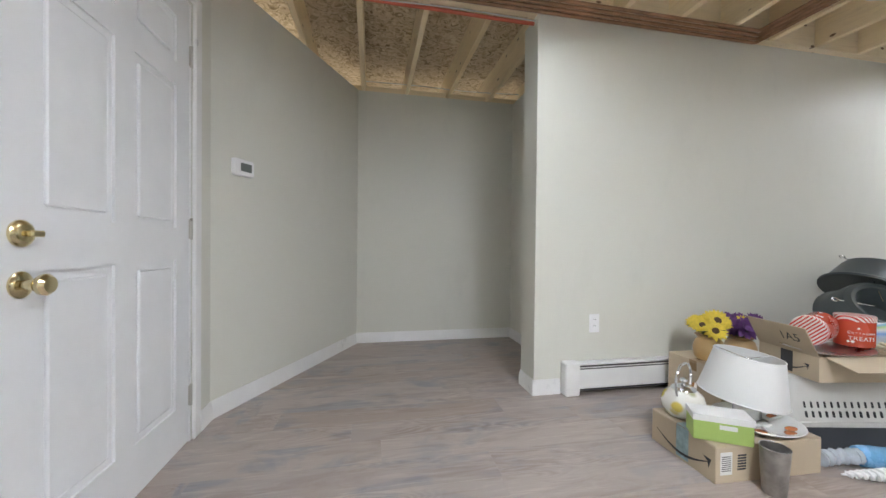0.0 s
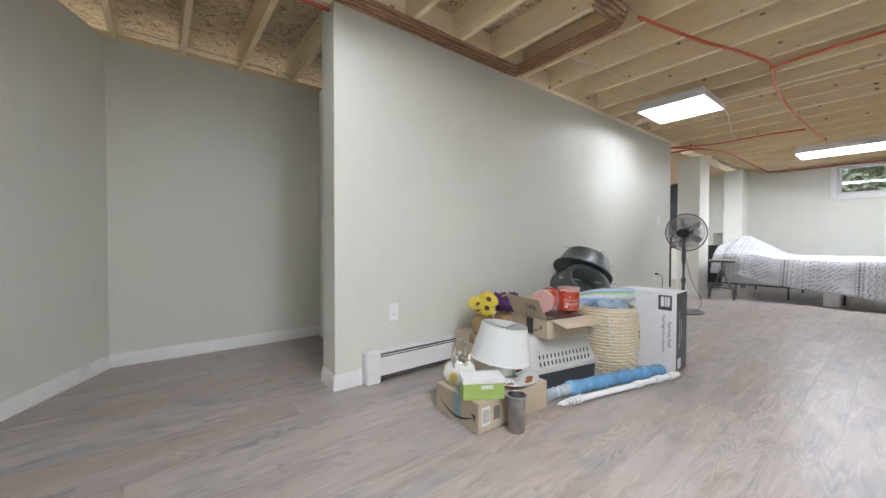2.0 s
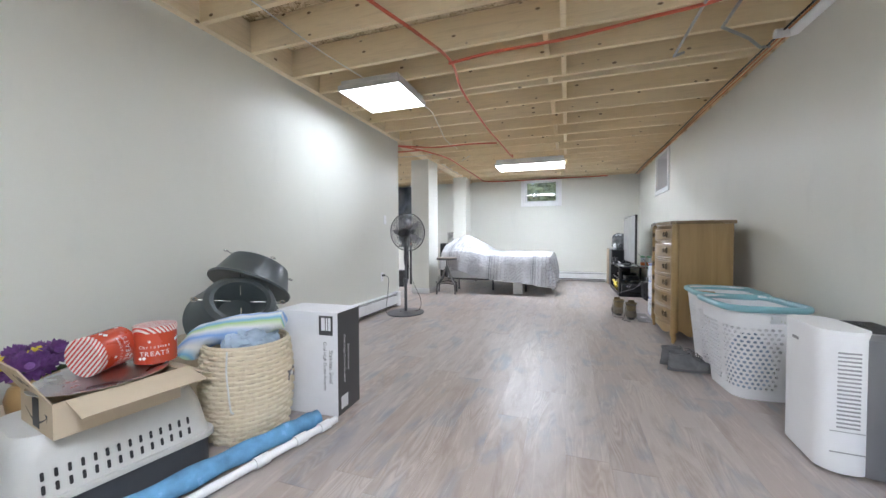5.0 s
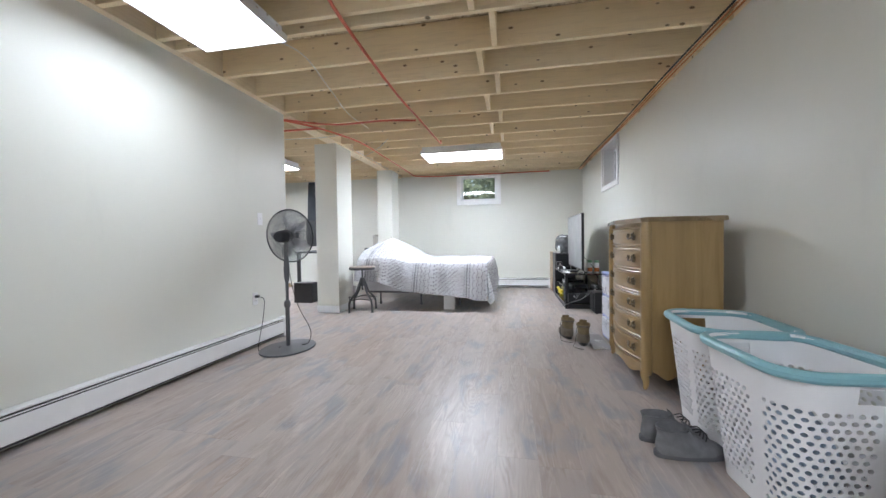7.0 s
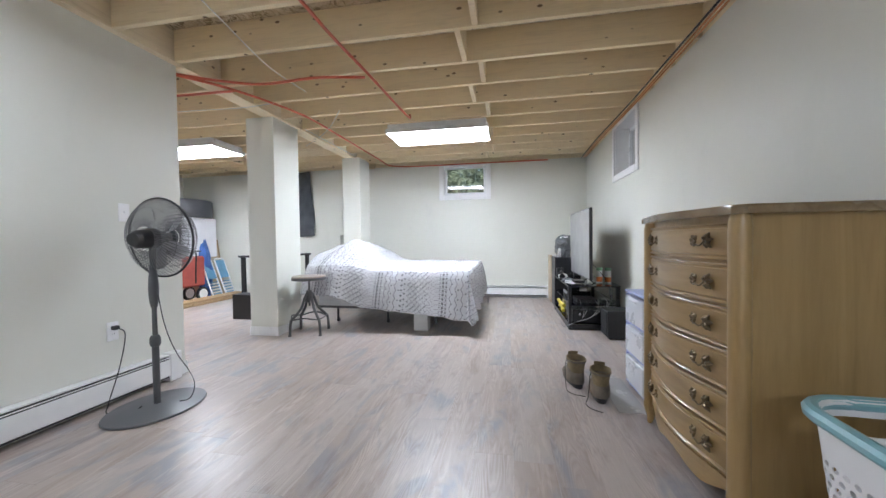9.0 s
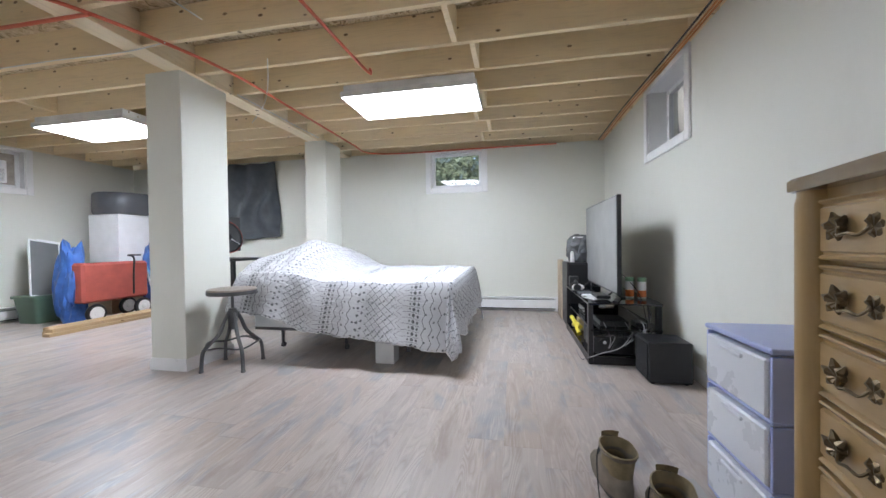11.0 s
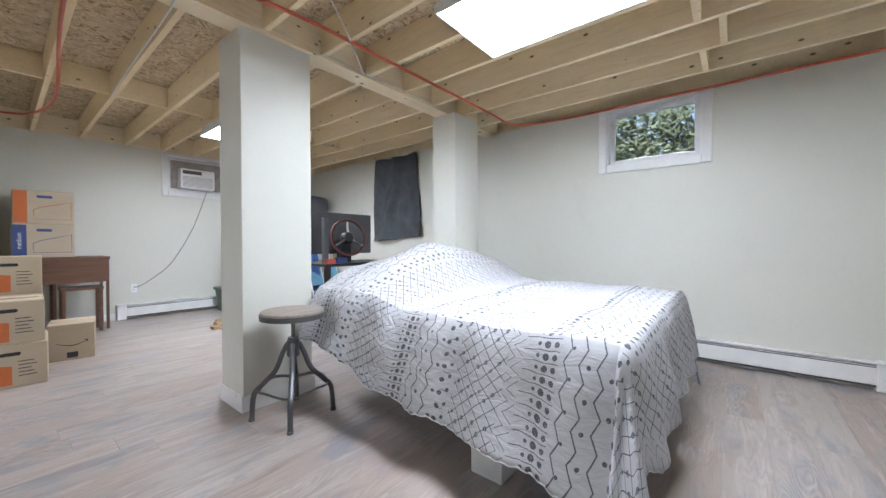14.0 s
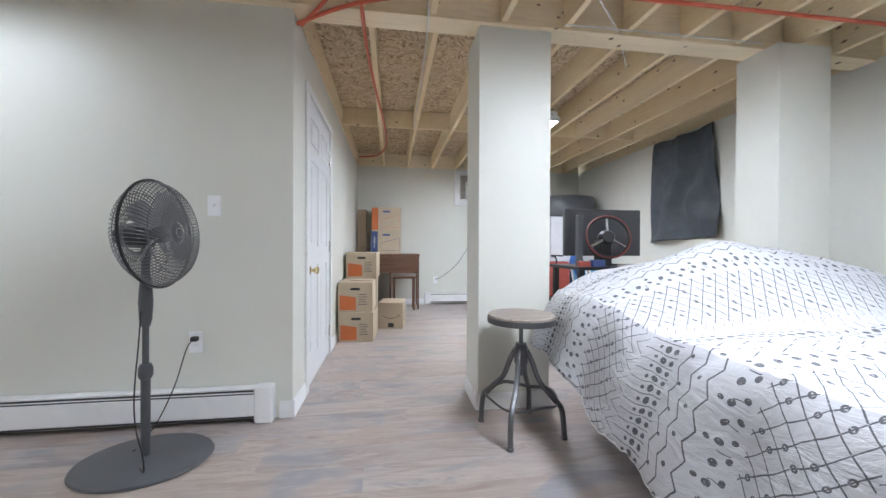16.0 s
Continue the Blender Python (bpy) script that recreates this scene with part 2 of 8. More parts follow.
def wood(name, dark, mid, light, rough=0.35, axis="x", scale=1.0, coat=0.0):
    s = Nodes(name, mid, rough, 0.0, 0.5)
    st = {"x": (1.0, 12, 12), "y": (12, 1.0, 12), "z": (12, 12, 1.0)}[axis]
    g = s.noise(s.coords(tuple(v * scale for v in st), spread=True), 2.2, 7.0, 0.6, 0.9)
    f = s.noise(s.coords(tuple(v * scale * 5 for v in st), spread=True), 2.2, 4.0, 0.6)
    big = s.noise(s.coords(spread=True), 2.5, 3.0)
    base = s.ramp(g, (0.25, dark), (0.5, mid), (0.78, light))
    base = s.mix(base, dark, s.ramp(f, (0.5, 0.0), (0.8, 0.5)))
    s.set("Base Color", s.mix(base, mid, s.ramp(big, (0.4, 0.0), (0.8, 0.5))))
    s.set("Roughness", s.ramp(big, (0.3, rough - 0.06), (0.8, rough + 0.12)))
    s.set("Coat Weight", coat)
    s.bump(f, 0.06, 0.001)
    return s.mat


def glow(name, color, strength):
    s = Nodes(name, color, 0.5)
    s.set("Emission Color", (*color, 1))
    s.set("Emission Strength", strength)
    return s.mat


def glass(name, color=(1, 1, 1), rough=0.0):
    s = Nodes(name, color, rough)
    s.set("Transmission Weight", 1.0)
    s.set("IOR", 1.45)
    return s.mat


CREAM = wall_paint("cream_wall_paint", (0.758, 0.756, 0.69), 0.42)
PLANK = plank_mat()
JOIST = lumber("joist_lumber", (0.86, 0.70, 0.455), (0.90, 0.765, 0.54))
JOIST_X = lumber("beam_lumber", (0.86, 0.72, 0.49), (0.89, 0.77, 0.57), axis="x")
OSB = osb()
TRIM = plain("white_trim_paint", (0.86, 0.86, 0.86), 0.35, vary=0.04, bump=0.03)
DOORPAINT = plain("white_door_paint", (0.82, 0.83, 0.85), 0.38, vary=0.04, bump=0.06, grain=60.0)
ENAMEL = plain("white_heater_enamel", (0.86, 0.86, 0.86), 0.4, vary=0.05)
DARKSLOT = plain("dark_heater_fins", (0.06, 0.06, 0.065), 0.6)
VINYL = plain("white_window_vinyl", (0.8, 0.81, 0.82), 0.3, vary=0.03, bump=0.0)
GLASS = glass("window_glass")
PANEL = glow("led_diffuser", (0.81, 0.88, 1.0), PANEL_WATTS)
PANEL_SMALL = glow("led_diffuser_small", (0.81, 0.88, 1.0), PANEL_WATTS * 0.40)
PANEL_DIM = glow("led_diffuser_dim", (0.81, 0.88, 1.0), PANEL_WATTS * 0.16)
# diffuser of the added panel that stays out of view
PANEL_UNSEEN = glow("led_diffuser_unseen", (0.81, 0.88, 1.0), PANEL_WATTS * 0.85)
STEEL_W = plain("white_lamp_steel", (0.75, 0.75, 0.76), 0.35)
BRASS = plain("polished_brass", (0.76, 0.65, 0.40), 0.2, 1.0, vary=0.1)
NICKEL = plain("satin_nickel", (0.55, 0.53, 0.50), 0.3, 1.0)
PLASTIC_W = plain("white_plastic", (0.9, 0.9, 0.905), 0.35, vary=0.03, bump=0.0)
CONCRETE = plain("grey_concrete", (0.3, 0.3, 0.29), 0.85, vary=0.3, bump=0.4)

# ---- structure ----
CEIL = 2.385
JOIST_DEPTH = 0.235
X_W, X_E, Y_S, Y_N = -0.24, 10.82, -1.64, 6.32
A_X0, A_X1, A_Y0, A_Y1 = 1.60, 6.77, 2.20, 2.40


def wall(name, p, q, thick, openings=(), h=CEIL, label="cream painted drywall wall"):
    """A wall whose room face runs from p to q; its body lies to the left of that way. Openings: (from, to, low, high) along it."""
    p, q = Vector((*p, 0)), Vector((*q, 0))
    d = (q - p).normalized()
    nrm = Vector((-d.y, d.x, 0))
    us = sorted({0.0, (q - p).length, *[o[0] for o in openings], *[o[1] for o in openings]})
    zs = sorted({0.0, h, *[o[2] for o in openings], *[min(o[3], h) for o in openings]})

    def full(i, j):
        if not (0 <= i < len(us) - 1 and 0 <= j < len(zs) - 1):
            return False
        u, z = (us[i] + us[i + 1]) / 2, (zs[j] + zs[j + 1]) / 2
        return not any(o[0] < u < o[1] and o[2] < z < o[3] for o in openings)

    bm = B()
    at = lambda u, k, z: bm.verts.new(p + d * u + nrm * (thick * k) + Vector((0, 0, z)))
    for i in range(len(us) - 1):
        for j in range(len(zs) - 1):
            if not full(i, j):
                continue
            u0, u1, z0, z1 = us[i], us[i + 1], zs[j], zs[j + 1]
            for k in (0, 1):
                bm.faces.new((at(u0, k, z0), at(u1, k, z0), at(u1, k, z1), at(u0, k, z1)))
            for di, dj, (ua, za, ub, zb) in ((-1, 0, (u0, z0, u0, z1)), (1, 0, (u1, z0, u1, z1)), (0, -1, (u0, z0, u1, z0)), (0, 1, (u0, z1, u1, z1))):
                if not full(i + di, j + dj):
                    bm.faces.new((at(ua, 0, za), at(ub, 0, zb), at(ub, 1, zb), at(ua, 1, za)))
    bmesh.ops.remove_doubles(bm, verts=bm.verts[:], dist=1e-5)
    return setting(name, bm, CREAM, label, "wall")


E_WIN = (-0.03 + 0.075, 0.90 - 0.075, 1.74 + 0.07, 2.385)
S_WIN = (8.34 + 0.075, 9.24 - 0.075, 1.71 + 0.07, 2.385)
N_WIN = (8.45 + 0.075, 9.42 - 0.075, 1.75 + 0.07, 2.385)
ENTRY = (1.075, 1.995, 2.05)
HALL = (2.56, 3.47, 2.06)
wall("wall_south", (X_E, Y_S), (X_W - 0.12, Y_S), 0.25, [(X_E - S_WIN[1], X_E - S_WIN[0], S_WIN[2], S_WIN[3])])
wall("wall_east", (X_E, Y_N + 0.2), (X_E, Y_S - 0.25), 0.25, [(Y_N + 0.2 - E_WIN[1], Y_N + 0.2 - E_WIN[0], E_WIN[2], E_WIN[3])])
wall("wall_north", (6.65, Y_N), (X_E, Y_N), 0.25, [(N_WIN[0] - 6.65, N_WIN[1] - 6.65, N_WIN[2], N_WIN[3])])
wall("wall_west", (X_W, Y_S), (X_W, 2.2), 0.12, [(ENTRY[0] - Y_S, ENTRY[1] - Y_S, 0.0, ENTRY[2])], label="cream painted wall with a white entry door")
wall("wall_slant", (X_W, 2.2), (0.462, 3.604), 0.12, label="cream slanted drywall wall with a thermostat")
wall("wall_nook", (0.45, 3.6), (2.12, 3.6), 0.12, label="cream patched drywall wall of the alcove")
wall("wall_alcove_side", (2.0, 3.6), (2.0, A_Y1), 0.12)
wall("wall_hall", (A_X1, A_Y1), (A_X1, Y_N), 0.12, [(HALL[0] - A_Y1, HALL[1] - A_Y1, 0.0, HALL[2])], label="cream hall wall with a white panel door")
bm = B()
box(bm, A_X0, A_X1, A_Y0, A_Y1, 0, CEIL)
setting("wall_partition", bm, CREAM, "long cream drywall partition with a soft sheen", "wall")

# columns
for n, (x0, x1, y0, y1) in enumerate(((7.87, 8.335, 2.15, 2.48), (9.86, 10.27, 2.02, 2.32))):
    bm = B()
    box(bm, x0, x1, y0, y1, 0, CEIL - 0.02, 0.004)
    setting("column_%d" % (n + 1), bm, CREAM, "square cream drywall column under the beam", "column")

# ground outside, and slab under the planks
bm = B()
box(bm, -300, 300, -300, 300, -0.3, -0.06)
setting("ground", bm, CONCRETE, "bare ground under and around the house", "ground")
bm = B()
box(bm, X_W - 0.1, X_E + 0.1, Y_S - 0.1, Y_N + 0.1, -0.05, -0.008)
floor = setting("floor", bm, CONCRETE, "concrete slab under grey-brown vinyl planks", "floor")

# ceiling: subfloor, joists, blocking, beam
bm = B()
box(bm, X_W - 0.12, X_E + 0.25, Y_S - 0.25, Y_N + 0.25, CEIL + JOIST_DEPTH, CEIL + JOIST_DEPTH + 0.02)
setting("ceiling", bm, OSB, "unfinished ceiling of strand board between joists", "ceiling")
JOIST_X0, JOIST_STEP = 3.72, 0.4064
joist_x = [JOIST_X0 + JOIST_STEP * k for k in range(-9, 2) if X_W < JOIST_X0 + JOIST_STEP * k] + [4.57, 4.93, 5.30, 5.44, 5.88, 6.28, 6.72, 7.17, 7.58, 8.02, 8.43, 8.84, 9.25, 9.65, 10.06, 10.46]
bm = B()
for x in joist_x:
    box(bm, x - 0.019, x + 0.019, Y_S - 0.24, 2.14, CEIL, CEIL + JOIST_DEPTH - 0.002, 0.0025)
    box(bm, x + 0.021, x + 0.059, 2.26, Y_N + 0.24, CEIL, CEIL + JOIST_DEPTH - 0.002, 0.0025)
for k, x in enumerate(joist_x[:-1]):
    y = 0.0 if k % 2 else -0.12
    x2 = joist_x[k + 1]
    box(bm, x + 0.0195, x2 - 0.0195, y - 0.019, y + 0.019, CEIL + 0.002, CEIL + JOIST_DEPTH - 0.004, 0.002)
    box(bm, x + 0.0595, x2 + 0.0205, 4.30, 4.338, CEIL + 0.03, CEIL + JOIST_DEPTH - 0.004, 0.002)
setting("ceiling_joists", bm, JOIST, "bare sawn softwood ceiling joists with blocking", "joists")
bm = B()
for y0, y1, z0 in ((2.145, 2.182, CEIL - 0.012), (2.1835, 2.2205, CEIL - 0.012), (2.222, 2.256, CEIL - 0.012)):
    box(bm, X_W, X_E + 0.2, y0, y1, z0 + 0.012, CEIL + JOIST_DEPTH - 0.004, 0.002)
box(bm, A_X1 + 0.0, X_E + 0.0, 2.12, 2.28, CEIL - 0.02, CEIL - 0.0015, 0.002)
for y in (Y_S - 0.03, Y_N + 0.03):
    box(bm, X_W, X_E, y - 0.02, y + 0.02, CEIL + 0.001, CEIL + JOIST_DEPTH - 0.01)
for x in (X_W - 0.1, X_E + 0.1):
    box(bm, x - 0.02, x + 0.02, Y_S - 0.2, Y_N + 0.2, CEIL + 0.001, CEIL + JOIST_DEPTH - 0.01)
box(bm, X_W, 2.2, 3.61, 3.66, CEIL + 0.001, CEIL + 0.05)
setting("ceiling_beam", bm, JOIST_X, "built-up softwood beam between the columns", "beam")


# planks of the floor
def floor_planks():
    L, W = 1.22, 0.181
    bm = B()
    box(bm, -L / 2 + 0.0002, L / 2 - 0.0002, -W / 2 + 0.0002, W / 2 - 0.0002, -0.006, 0.0, 0.0003)
    me = mesh_of("plank", bm, PLANK, 20)
    rng = random.Random(4)
    y = Y_S - 0.05
    while y < Y_N + 0.1:
        start = X_W - 0.1 - rng.random() * L
        if y < 2.3:
            spans = [(X_W - 0.1, X_E + 0.1)]
        else:
            spans = [(A_X1 - 0.1, X_E + 0.1)]
            if y < 3.7:
                spans.append((X_W - 0.1 + 0.5 * (y - 2.2), 2.1))
        x = start
        while x < X_E + 0.1:
            for lo, hi in spans:
                x0, x1 = max(x, lo), min(x + L, hi)
                if x1 - x0 > 0.02:
                    o = new("plank", me)
                    o.parent = floor
                    o.location = ((x0 + x1) / 2, y, 0)
                    o.scale = ((x1 - x0) / L, 1, 1)
            x += L
        y += W


def baseboard(name, p, q, h=0.095, t=0.014):
    """Moulded skirting along a wall face from p to q, standing out to the right of that way."""
    p, q = Vector((*p, 0)), Vector((*q, 0))
    d = (q - p).normalized()
    n = Vector((d.y, -d.x, 0))
    prof = [(0, 0), (t, 0), (t, h * 0.62), (t * 0.75, h * 0.68), (t * 0.75, h * 0.8), (t * 0.45, h * 0.87), (t * 0.35, h), (0, h)]
    bm = B()
    a = [bm.verts.new(p + n * u + Vector((0, 0, z))) for u, z in prof]
    b = [bm.verts.new(q + n * u + Vector((0, 0, z))) for u, z in prof]
    bm.faces.new(a)
    bm.faces.new(b[::-1])
    for i in range(len(prof)):
        j = (i + 1) % len(prof)
        bm.faces.new((a[i], b[i], b[j], a[j]))
    setting(name, bm, TRIM, "white moulded baseboard along the wall foot", "baseboard")


g = 0.001
baseboard("baseboard_west", (X_W + g, 2.075), (X_W + g, 2.2))
baseboard("baseboard_slant", (X_W + g, 2.2), (0.45, 3.58))
baseboard("baseboard_nook", (0.455, 3.6 - g), (1.99, 3.6 - g))
baseboard("baseboard_alcove", (2.0 - g, 3.59), (2.0 - g, 2.41))
baseboard("baseboard_partition_end", (A_X0 - g, A_Y1), (A_X0 - g, A_Y0 - 0.013))
baseboard("baseboard_partition", (A_X0 - 0.014, A_Y0 - g), (1.775, A_Y0 - g))
baseboard("baseboard_partition_far", (6.70, A_Y0 - g), (A_X1 + 0.014, A_Y0 - g))
baseboard("baseboard_hall", (A_X1 + g, A_Y0 - 0.013), (A_X1 + g, HALL[0] - 0.075), )
baseboard("baseboard_hall_far", (A_X1 + g, HALL[1] + 0.075), (A_X1 + g, Y_N - 0.02))
baseboard("baseboard_north", (A_X1, Y_N - g), (7.93, Y_N - g))
baseboard("baseboard_south", (X_E, Y_S + g), (X_W, Y_S + g))
baseboard("baseboard_east", (X_E - g, 2.3), (X_E - g, Y_S))
baseboard("baseboard_column_face", (7.856, 2.149), (8.349, 2.149))
baseboard("baseboard_column_side", (7.869, 2.48), (7.869, 2.149))


def heater(name, m, length, label):
    """Fin-tube baseboard heater, its back on the plane y = 0, running along +x."""
    ob = thing(name, label, "baseboard heater", m)
    bm = B()
    box(bm, 0.05, length - 0.05, -0.012, -0.002, 0.02, 0.2, 0.0)
    box(bm, 0.05, length - 0.05, -0.062, -0.002, 0.188, 0.2, 0.003)
    part("back_plate", bm, ENAMEL, ob)
    bm = B()
    box(bm, 0.05, length - 0.05, -0.068, -0.062, 0.045, 0.165, 0.002)
    part("front_cover", bm, ENAMEL, ob)
    bm = B()
    box(bm, 0.05, length - 0.05, -0.060, -0.014, 0.03, 0.172, 0.0)
    part("core", bm, DARKSLOT, ob, "dark fins behind the slots")
    bm = B()
    box(bm, 0.05, length - 0.05, -0.064, -0.058, 0.172, 0.178, 0.002)
    part("damper", bm, ENAMEL, ob)
    for x in (0.0, length - 0.1):
        bm = B()
        box(bm, x, x + 0.1, -0.073, -0.001, 0.0, 0.21, 0.008)
        part("end_cap", bm, ENAMEL, ob)
    return ob


heater("baseboard_heater", pose(1.78, A_Y0 - 0.001, 0), 4.9, "white enamelled baseboard heater under the partition wall")
heater("baseboard_heater", pose(X_E - 0.001, 2.0, 0, 0, 0, -90), 3.06, "white enamelled baseboard heater under the small window")
heater("baseboard_heater", pose(7.93, Y_N - 0.001, 0), 2.6, "white enamelled baseboard heater by the stacked boxes")


def window(name, m, w, h, deep, label, filler=False):
    """A basement hopper window in an opening w by h: casing on the wall, deep sill and reveal, sash and pane. x across, y into the wall."""
    ob = tagged(new(name), label, "window", kind="structure")
    ob.matrix_basis = m
    c = 0.075
    bm = B()
    for x0, x1, z0, z1 in ((-c, 0, -c, h), (w, w + c, -c, h), (0, w, -c, 0)):
        box(bm, x0 + 0.001, x1 - 0.001, -0.02, -0.001, z0, z1, 0.004)
    box(bm, -c, w + c, -0.02, -0.001, h - 0.045, h - 0.001, 0.004)
    part("casing", bm, TRIM, ob)
    bm = B()
    t = 0.012
    for x0, x1, z0, z1 in ((0.0005, t, 0, h), (w - t, w - 0.0005, 0, h), (t, w - t, 0.0005, t), (t, w - t, h - 0.04, h - 0.001)):
        box(bm, x0, x1, 0.0, deep, z0, z1)
    part("reveal", bm, TRIM, ob)
    bm = B()
    f = 0.045
    for x0, x1, z0, z1 in ((t, t + f, t, h - 0.04), (w - t - f, w - t, t, h - 0.04), (t + f, w - t - f, t, t + f), (t + f, w - t - f, h - 0.04 - f, h - 0.04)):
        box(bm, x0, x1, deep - 0.05, deep - 0.005, z0, z1, 0.003)
    part("sash", bm, VINYL, ob)
    if not filler:
        bm = B()
        box(bm, t + f - 0.003, w - t - f + 0.003, deep - 0.03, deep - 0.024, t + f - 0.003, h - 0.04 - f + 0.003)
        p = part("pane", bm, GLASS, ob)
        p.visible_shadow = False
    return ob


window("window_1", pose(X_E, E_WIN[1], E_WIN[2], 0, 0, -90), E_WIN[1] - E_WIN[0], CEIL - E_WIN[2], 0.12, "small white hopper window with leafy shrubs outside")
window("window_2", pose(S_WIN[1], Y_S, S_WIN[2], 0, 0, 180), S_WIN[1] - S_WIN[0], CEIL - S_WIN[2], 0.2, "small white basement window in a deep recess")


def panel_door(name, m, w, h, label, knob_side, brass=False, deadbolt=False, hinges=True):
    """A six-panel door with casing; hung on the plane y = 0, front to -y."""
    ob = tagged(new(name), label, "door", kind="structure")
    ob.matrix_basis = m
    bm = B()
    box(bm, 0.004, w - 0.004, 0.012, 0.03, 0.008, h - 0.004)
    st, mid = 0.115, 0.10
    pw = (w - 2 * st - mid) / 2
    rails = [0.008, 0.2, 0.86, 1.0, 1.62, 1.72, h - 0.12, h - 0.004]
    for x0, x1 in ((0.004, st), (st + pw, st + pw + mid), (w - st, w - 0.004)):
        box(bm, x0, x1, 0.003, 0.012, 0.008, h - 0.004)
    for x0, x1 in ((st, st + pw), (st + pw + mid, w - st)):
        for z0, z1 in zip(rails[0::2], rails[1::2]):
            box(bm, x0, x1, 0.003, 0.012, z0, z1)
        for z0, z1 in zip(rails[1:-1:2], rails[2:-1:2]):
            box(bm, x0 + 0.028, x1 - 0.028, 0.0045, 0.013, z0 + 0.028, z1 - 0.028, 0.007)
    part("door_leaf", bm, DOORPAINT, ob)
    bm = B()
    c = 0.065
    box(bm, -c - 0.012, -0.012, -0.018, -0.001, 0, h + c, 0.005)
    box(bm, w + 0.012, w + c + 0.012, -0.018, -0.001, 0, h + c, 0.005)
    box(bm, -0.012, w + 0.012, -0.018, -0.001, h + 0.012, h + c, 0.005)
    part("casing", bm, TRIM, ob)
    bm = B()
    box(bm, -0.011, -0.001, 0.0, 0.1, 0, h, 0.0)
    box(bm, w + 0.001, w + 0.011, 0.0, 0.1, 0, h, 0.0)
    box(bm, -0.011, w + 0.011, 0.0, 0.1, h, h + 0.011, 0.0)
    part("jamb", bm, TRIM, ob)
    kx = 0.065 if knob_side == "l" else w - 0.065
    spots = [(0.83, True)] if not deadbolt else [(0.83, True), (0.955, False)]
    for z, knob in spots:
        bm = B()
        lathe(bm, [(0.0, 0.0), (0.033, 0.0), (0.033, 0.004), (0.026, 0.009), (0.013, 0.012), (0.011, 0.03), (0.018, 0.036), (0.026, 0.046), (0.027, 0.056), (0.02, 0.064), (0, 0.066)] if knob
              else [(0, 0), (0.033, 0), (0.033, 0.006), (0.028, 0.012), (0.02, 0.015), (0, 0.016)], 20, pose(kx, 0.002, z, 90))
        if not knob:
            box(bm, kx - 0.006, kx + 0.03, -0.03, -0.014, z - 0.008, z + 0.008, 0.003)
        part("door_knob" if knob else "deadbolt", bm, BRASS, ob, "polished brass")
    hx = w + 0.004 if knob_side == "l" else -0.004
    for z in (0.22, 1.0, 1.80):
        bm = B()
        lathe(bm, [(0, -0.05), (0.006, -0.05), (0.006, 0.05), (0, 0.05)], 10, pose(hx, -0.003, z))
        box(bm, hx - 0.014, hx + 0.012, 0.0005, 0.002, z - 0.045, z + 0.045)
        part("hinge", bm, NICKEL, ob, "satin steel hinge")
    return ob


panel_door("door_1", pose(X_W, ENTRY[0] + 0.012, 0, 0, 0, 90), ENTRY[1] - ENTRY[0] - 0.024, 2.035, "white six-panel entry door with brass knob and deadbolt, closed", "l", deadbolt=True)
panel_door("door_2", pose(A_X1, HALL[0] + 0.012, 0, 0, 0, 90), HALL[1] - HALL[0] - 0.024, 2.045, "white six-panel hall door with brass knob, closed", "l")


# bright metal colour stands in for lamp light leaking through the knockouts
LEAK_HOLE = plain("bright_knockout", (0.85, 0.85, 0.86), 0.2, 0.8, bump=0.0)


def led_panel(m, w, d, lit):
    """A surface-mounted light: shallow steel tray with a glowing diffuser, hung under the joists."""
    ob = thing("ceiling_light", "white rectangular LED ceiling light, switched on", "ceiling light", m, "ceiling lights")
    bm = B()
    f = 0.014
    for x0, x1, y0, y1 in ((-w / 2, w / 2, -d / 2, -d / 2 + f), (-w / 2, w / 2, d / 2 - f, d / 2), (-w / 2, -w / 2 + f, -d / 2 + f, d / 2 - f), (w / 2 - f, w / 2, -d / 2 + f, d / 2 - f)):
        box(bm, x0, x1, y0, y1, 0, 0.045, 0.003)
    part("frame", bm, STEEL_W, ob)
    bm = B()
    box(bm, -w / 2 + 0.004, w / 2 - 0.004, -d / 2 + 0.004, d / 2 - 0.004, 0.046, 0.05)
    part("back_plate", bm, STEEL_W, ob)
    bm = B()
    box(bm, -w / 2 + f, w / 2 - f, -d / 2 + f, d / 2 - f, 0.004, 0.010)
    part("diffuser", bm, lit, ob, "glowing white diffuser")
    bm = B()
    rise = CEIL - m.translation.z
    box(bm, -w / 2 + 0.02, w / 2 - 0.02, -d / 2 + 0.02, d / 2 - 0.02, 0.05, rise, 0.006)
    part("tray", bm, STEEL_W, ob, "white steel tray screwed to the joists")
    n = 6
    for k in range(n):
        for s in (-1, 1):
            bm = B()
            x = -w / 2 + 0.08 + (w - 0.16) * k / (n - 1)
            lathe(bm, [(0, 0), (0.008, 0), (0.008, 0.0015), (0, 0.0015)], 10, pose(x, s * (d / 2 - 0.0195), 0.05 + (rise - 0.05) * (0.35 if k % 2 else 0.65), 90 if s < 0 else -90))
            part("knockout", bm, LEAK_HOLE, ob)
    return ob


led_panel(pose(5.04, 1.50, 2.29), 0.61, 0.61, PANEL_SMALL)
led_panel(pose(8.74, 0.49, 2.275), 0.61, 1.2, PANEL)
led_panel(pose(8.72, 4.02, 2.275), 0.61, 1.2, PANEL)
led_panel(pose(1.41, 1.56, 2.29), 0.61, 0.61, PANEL_DIM)
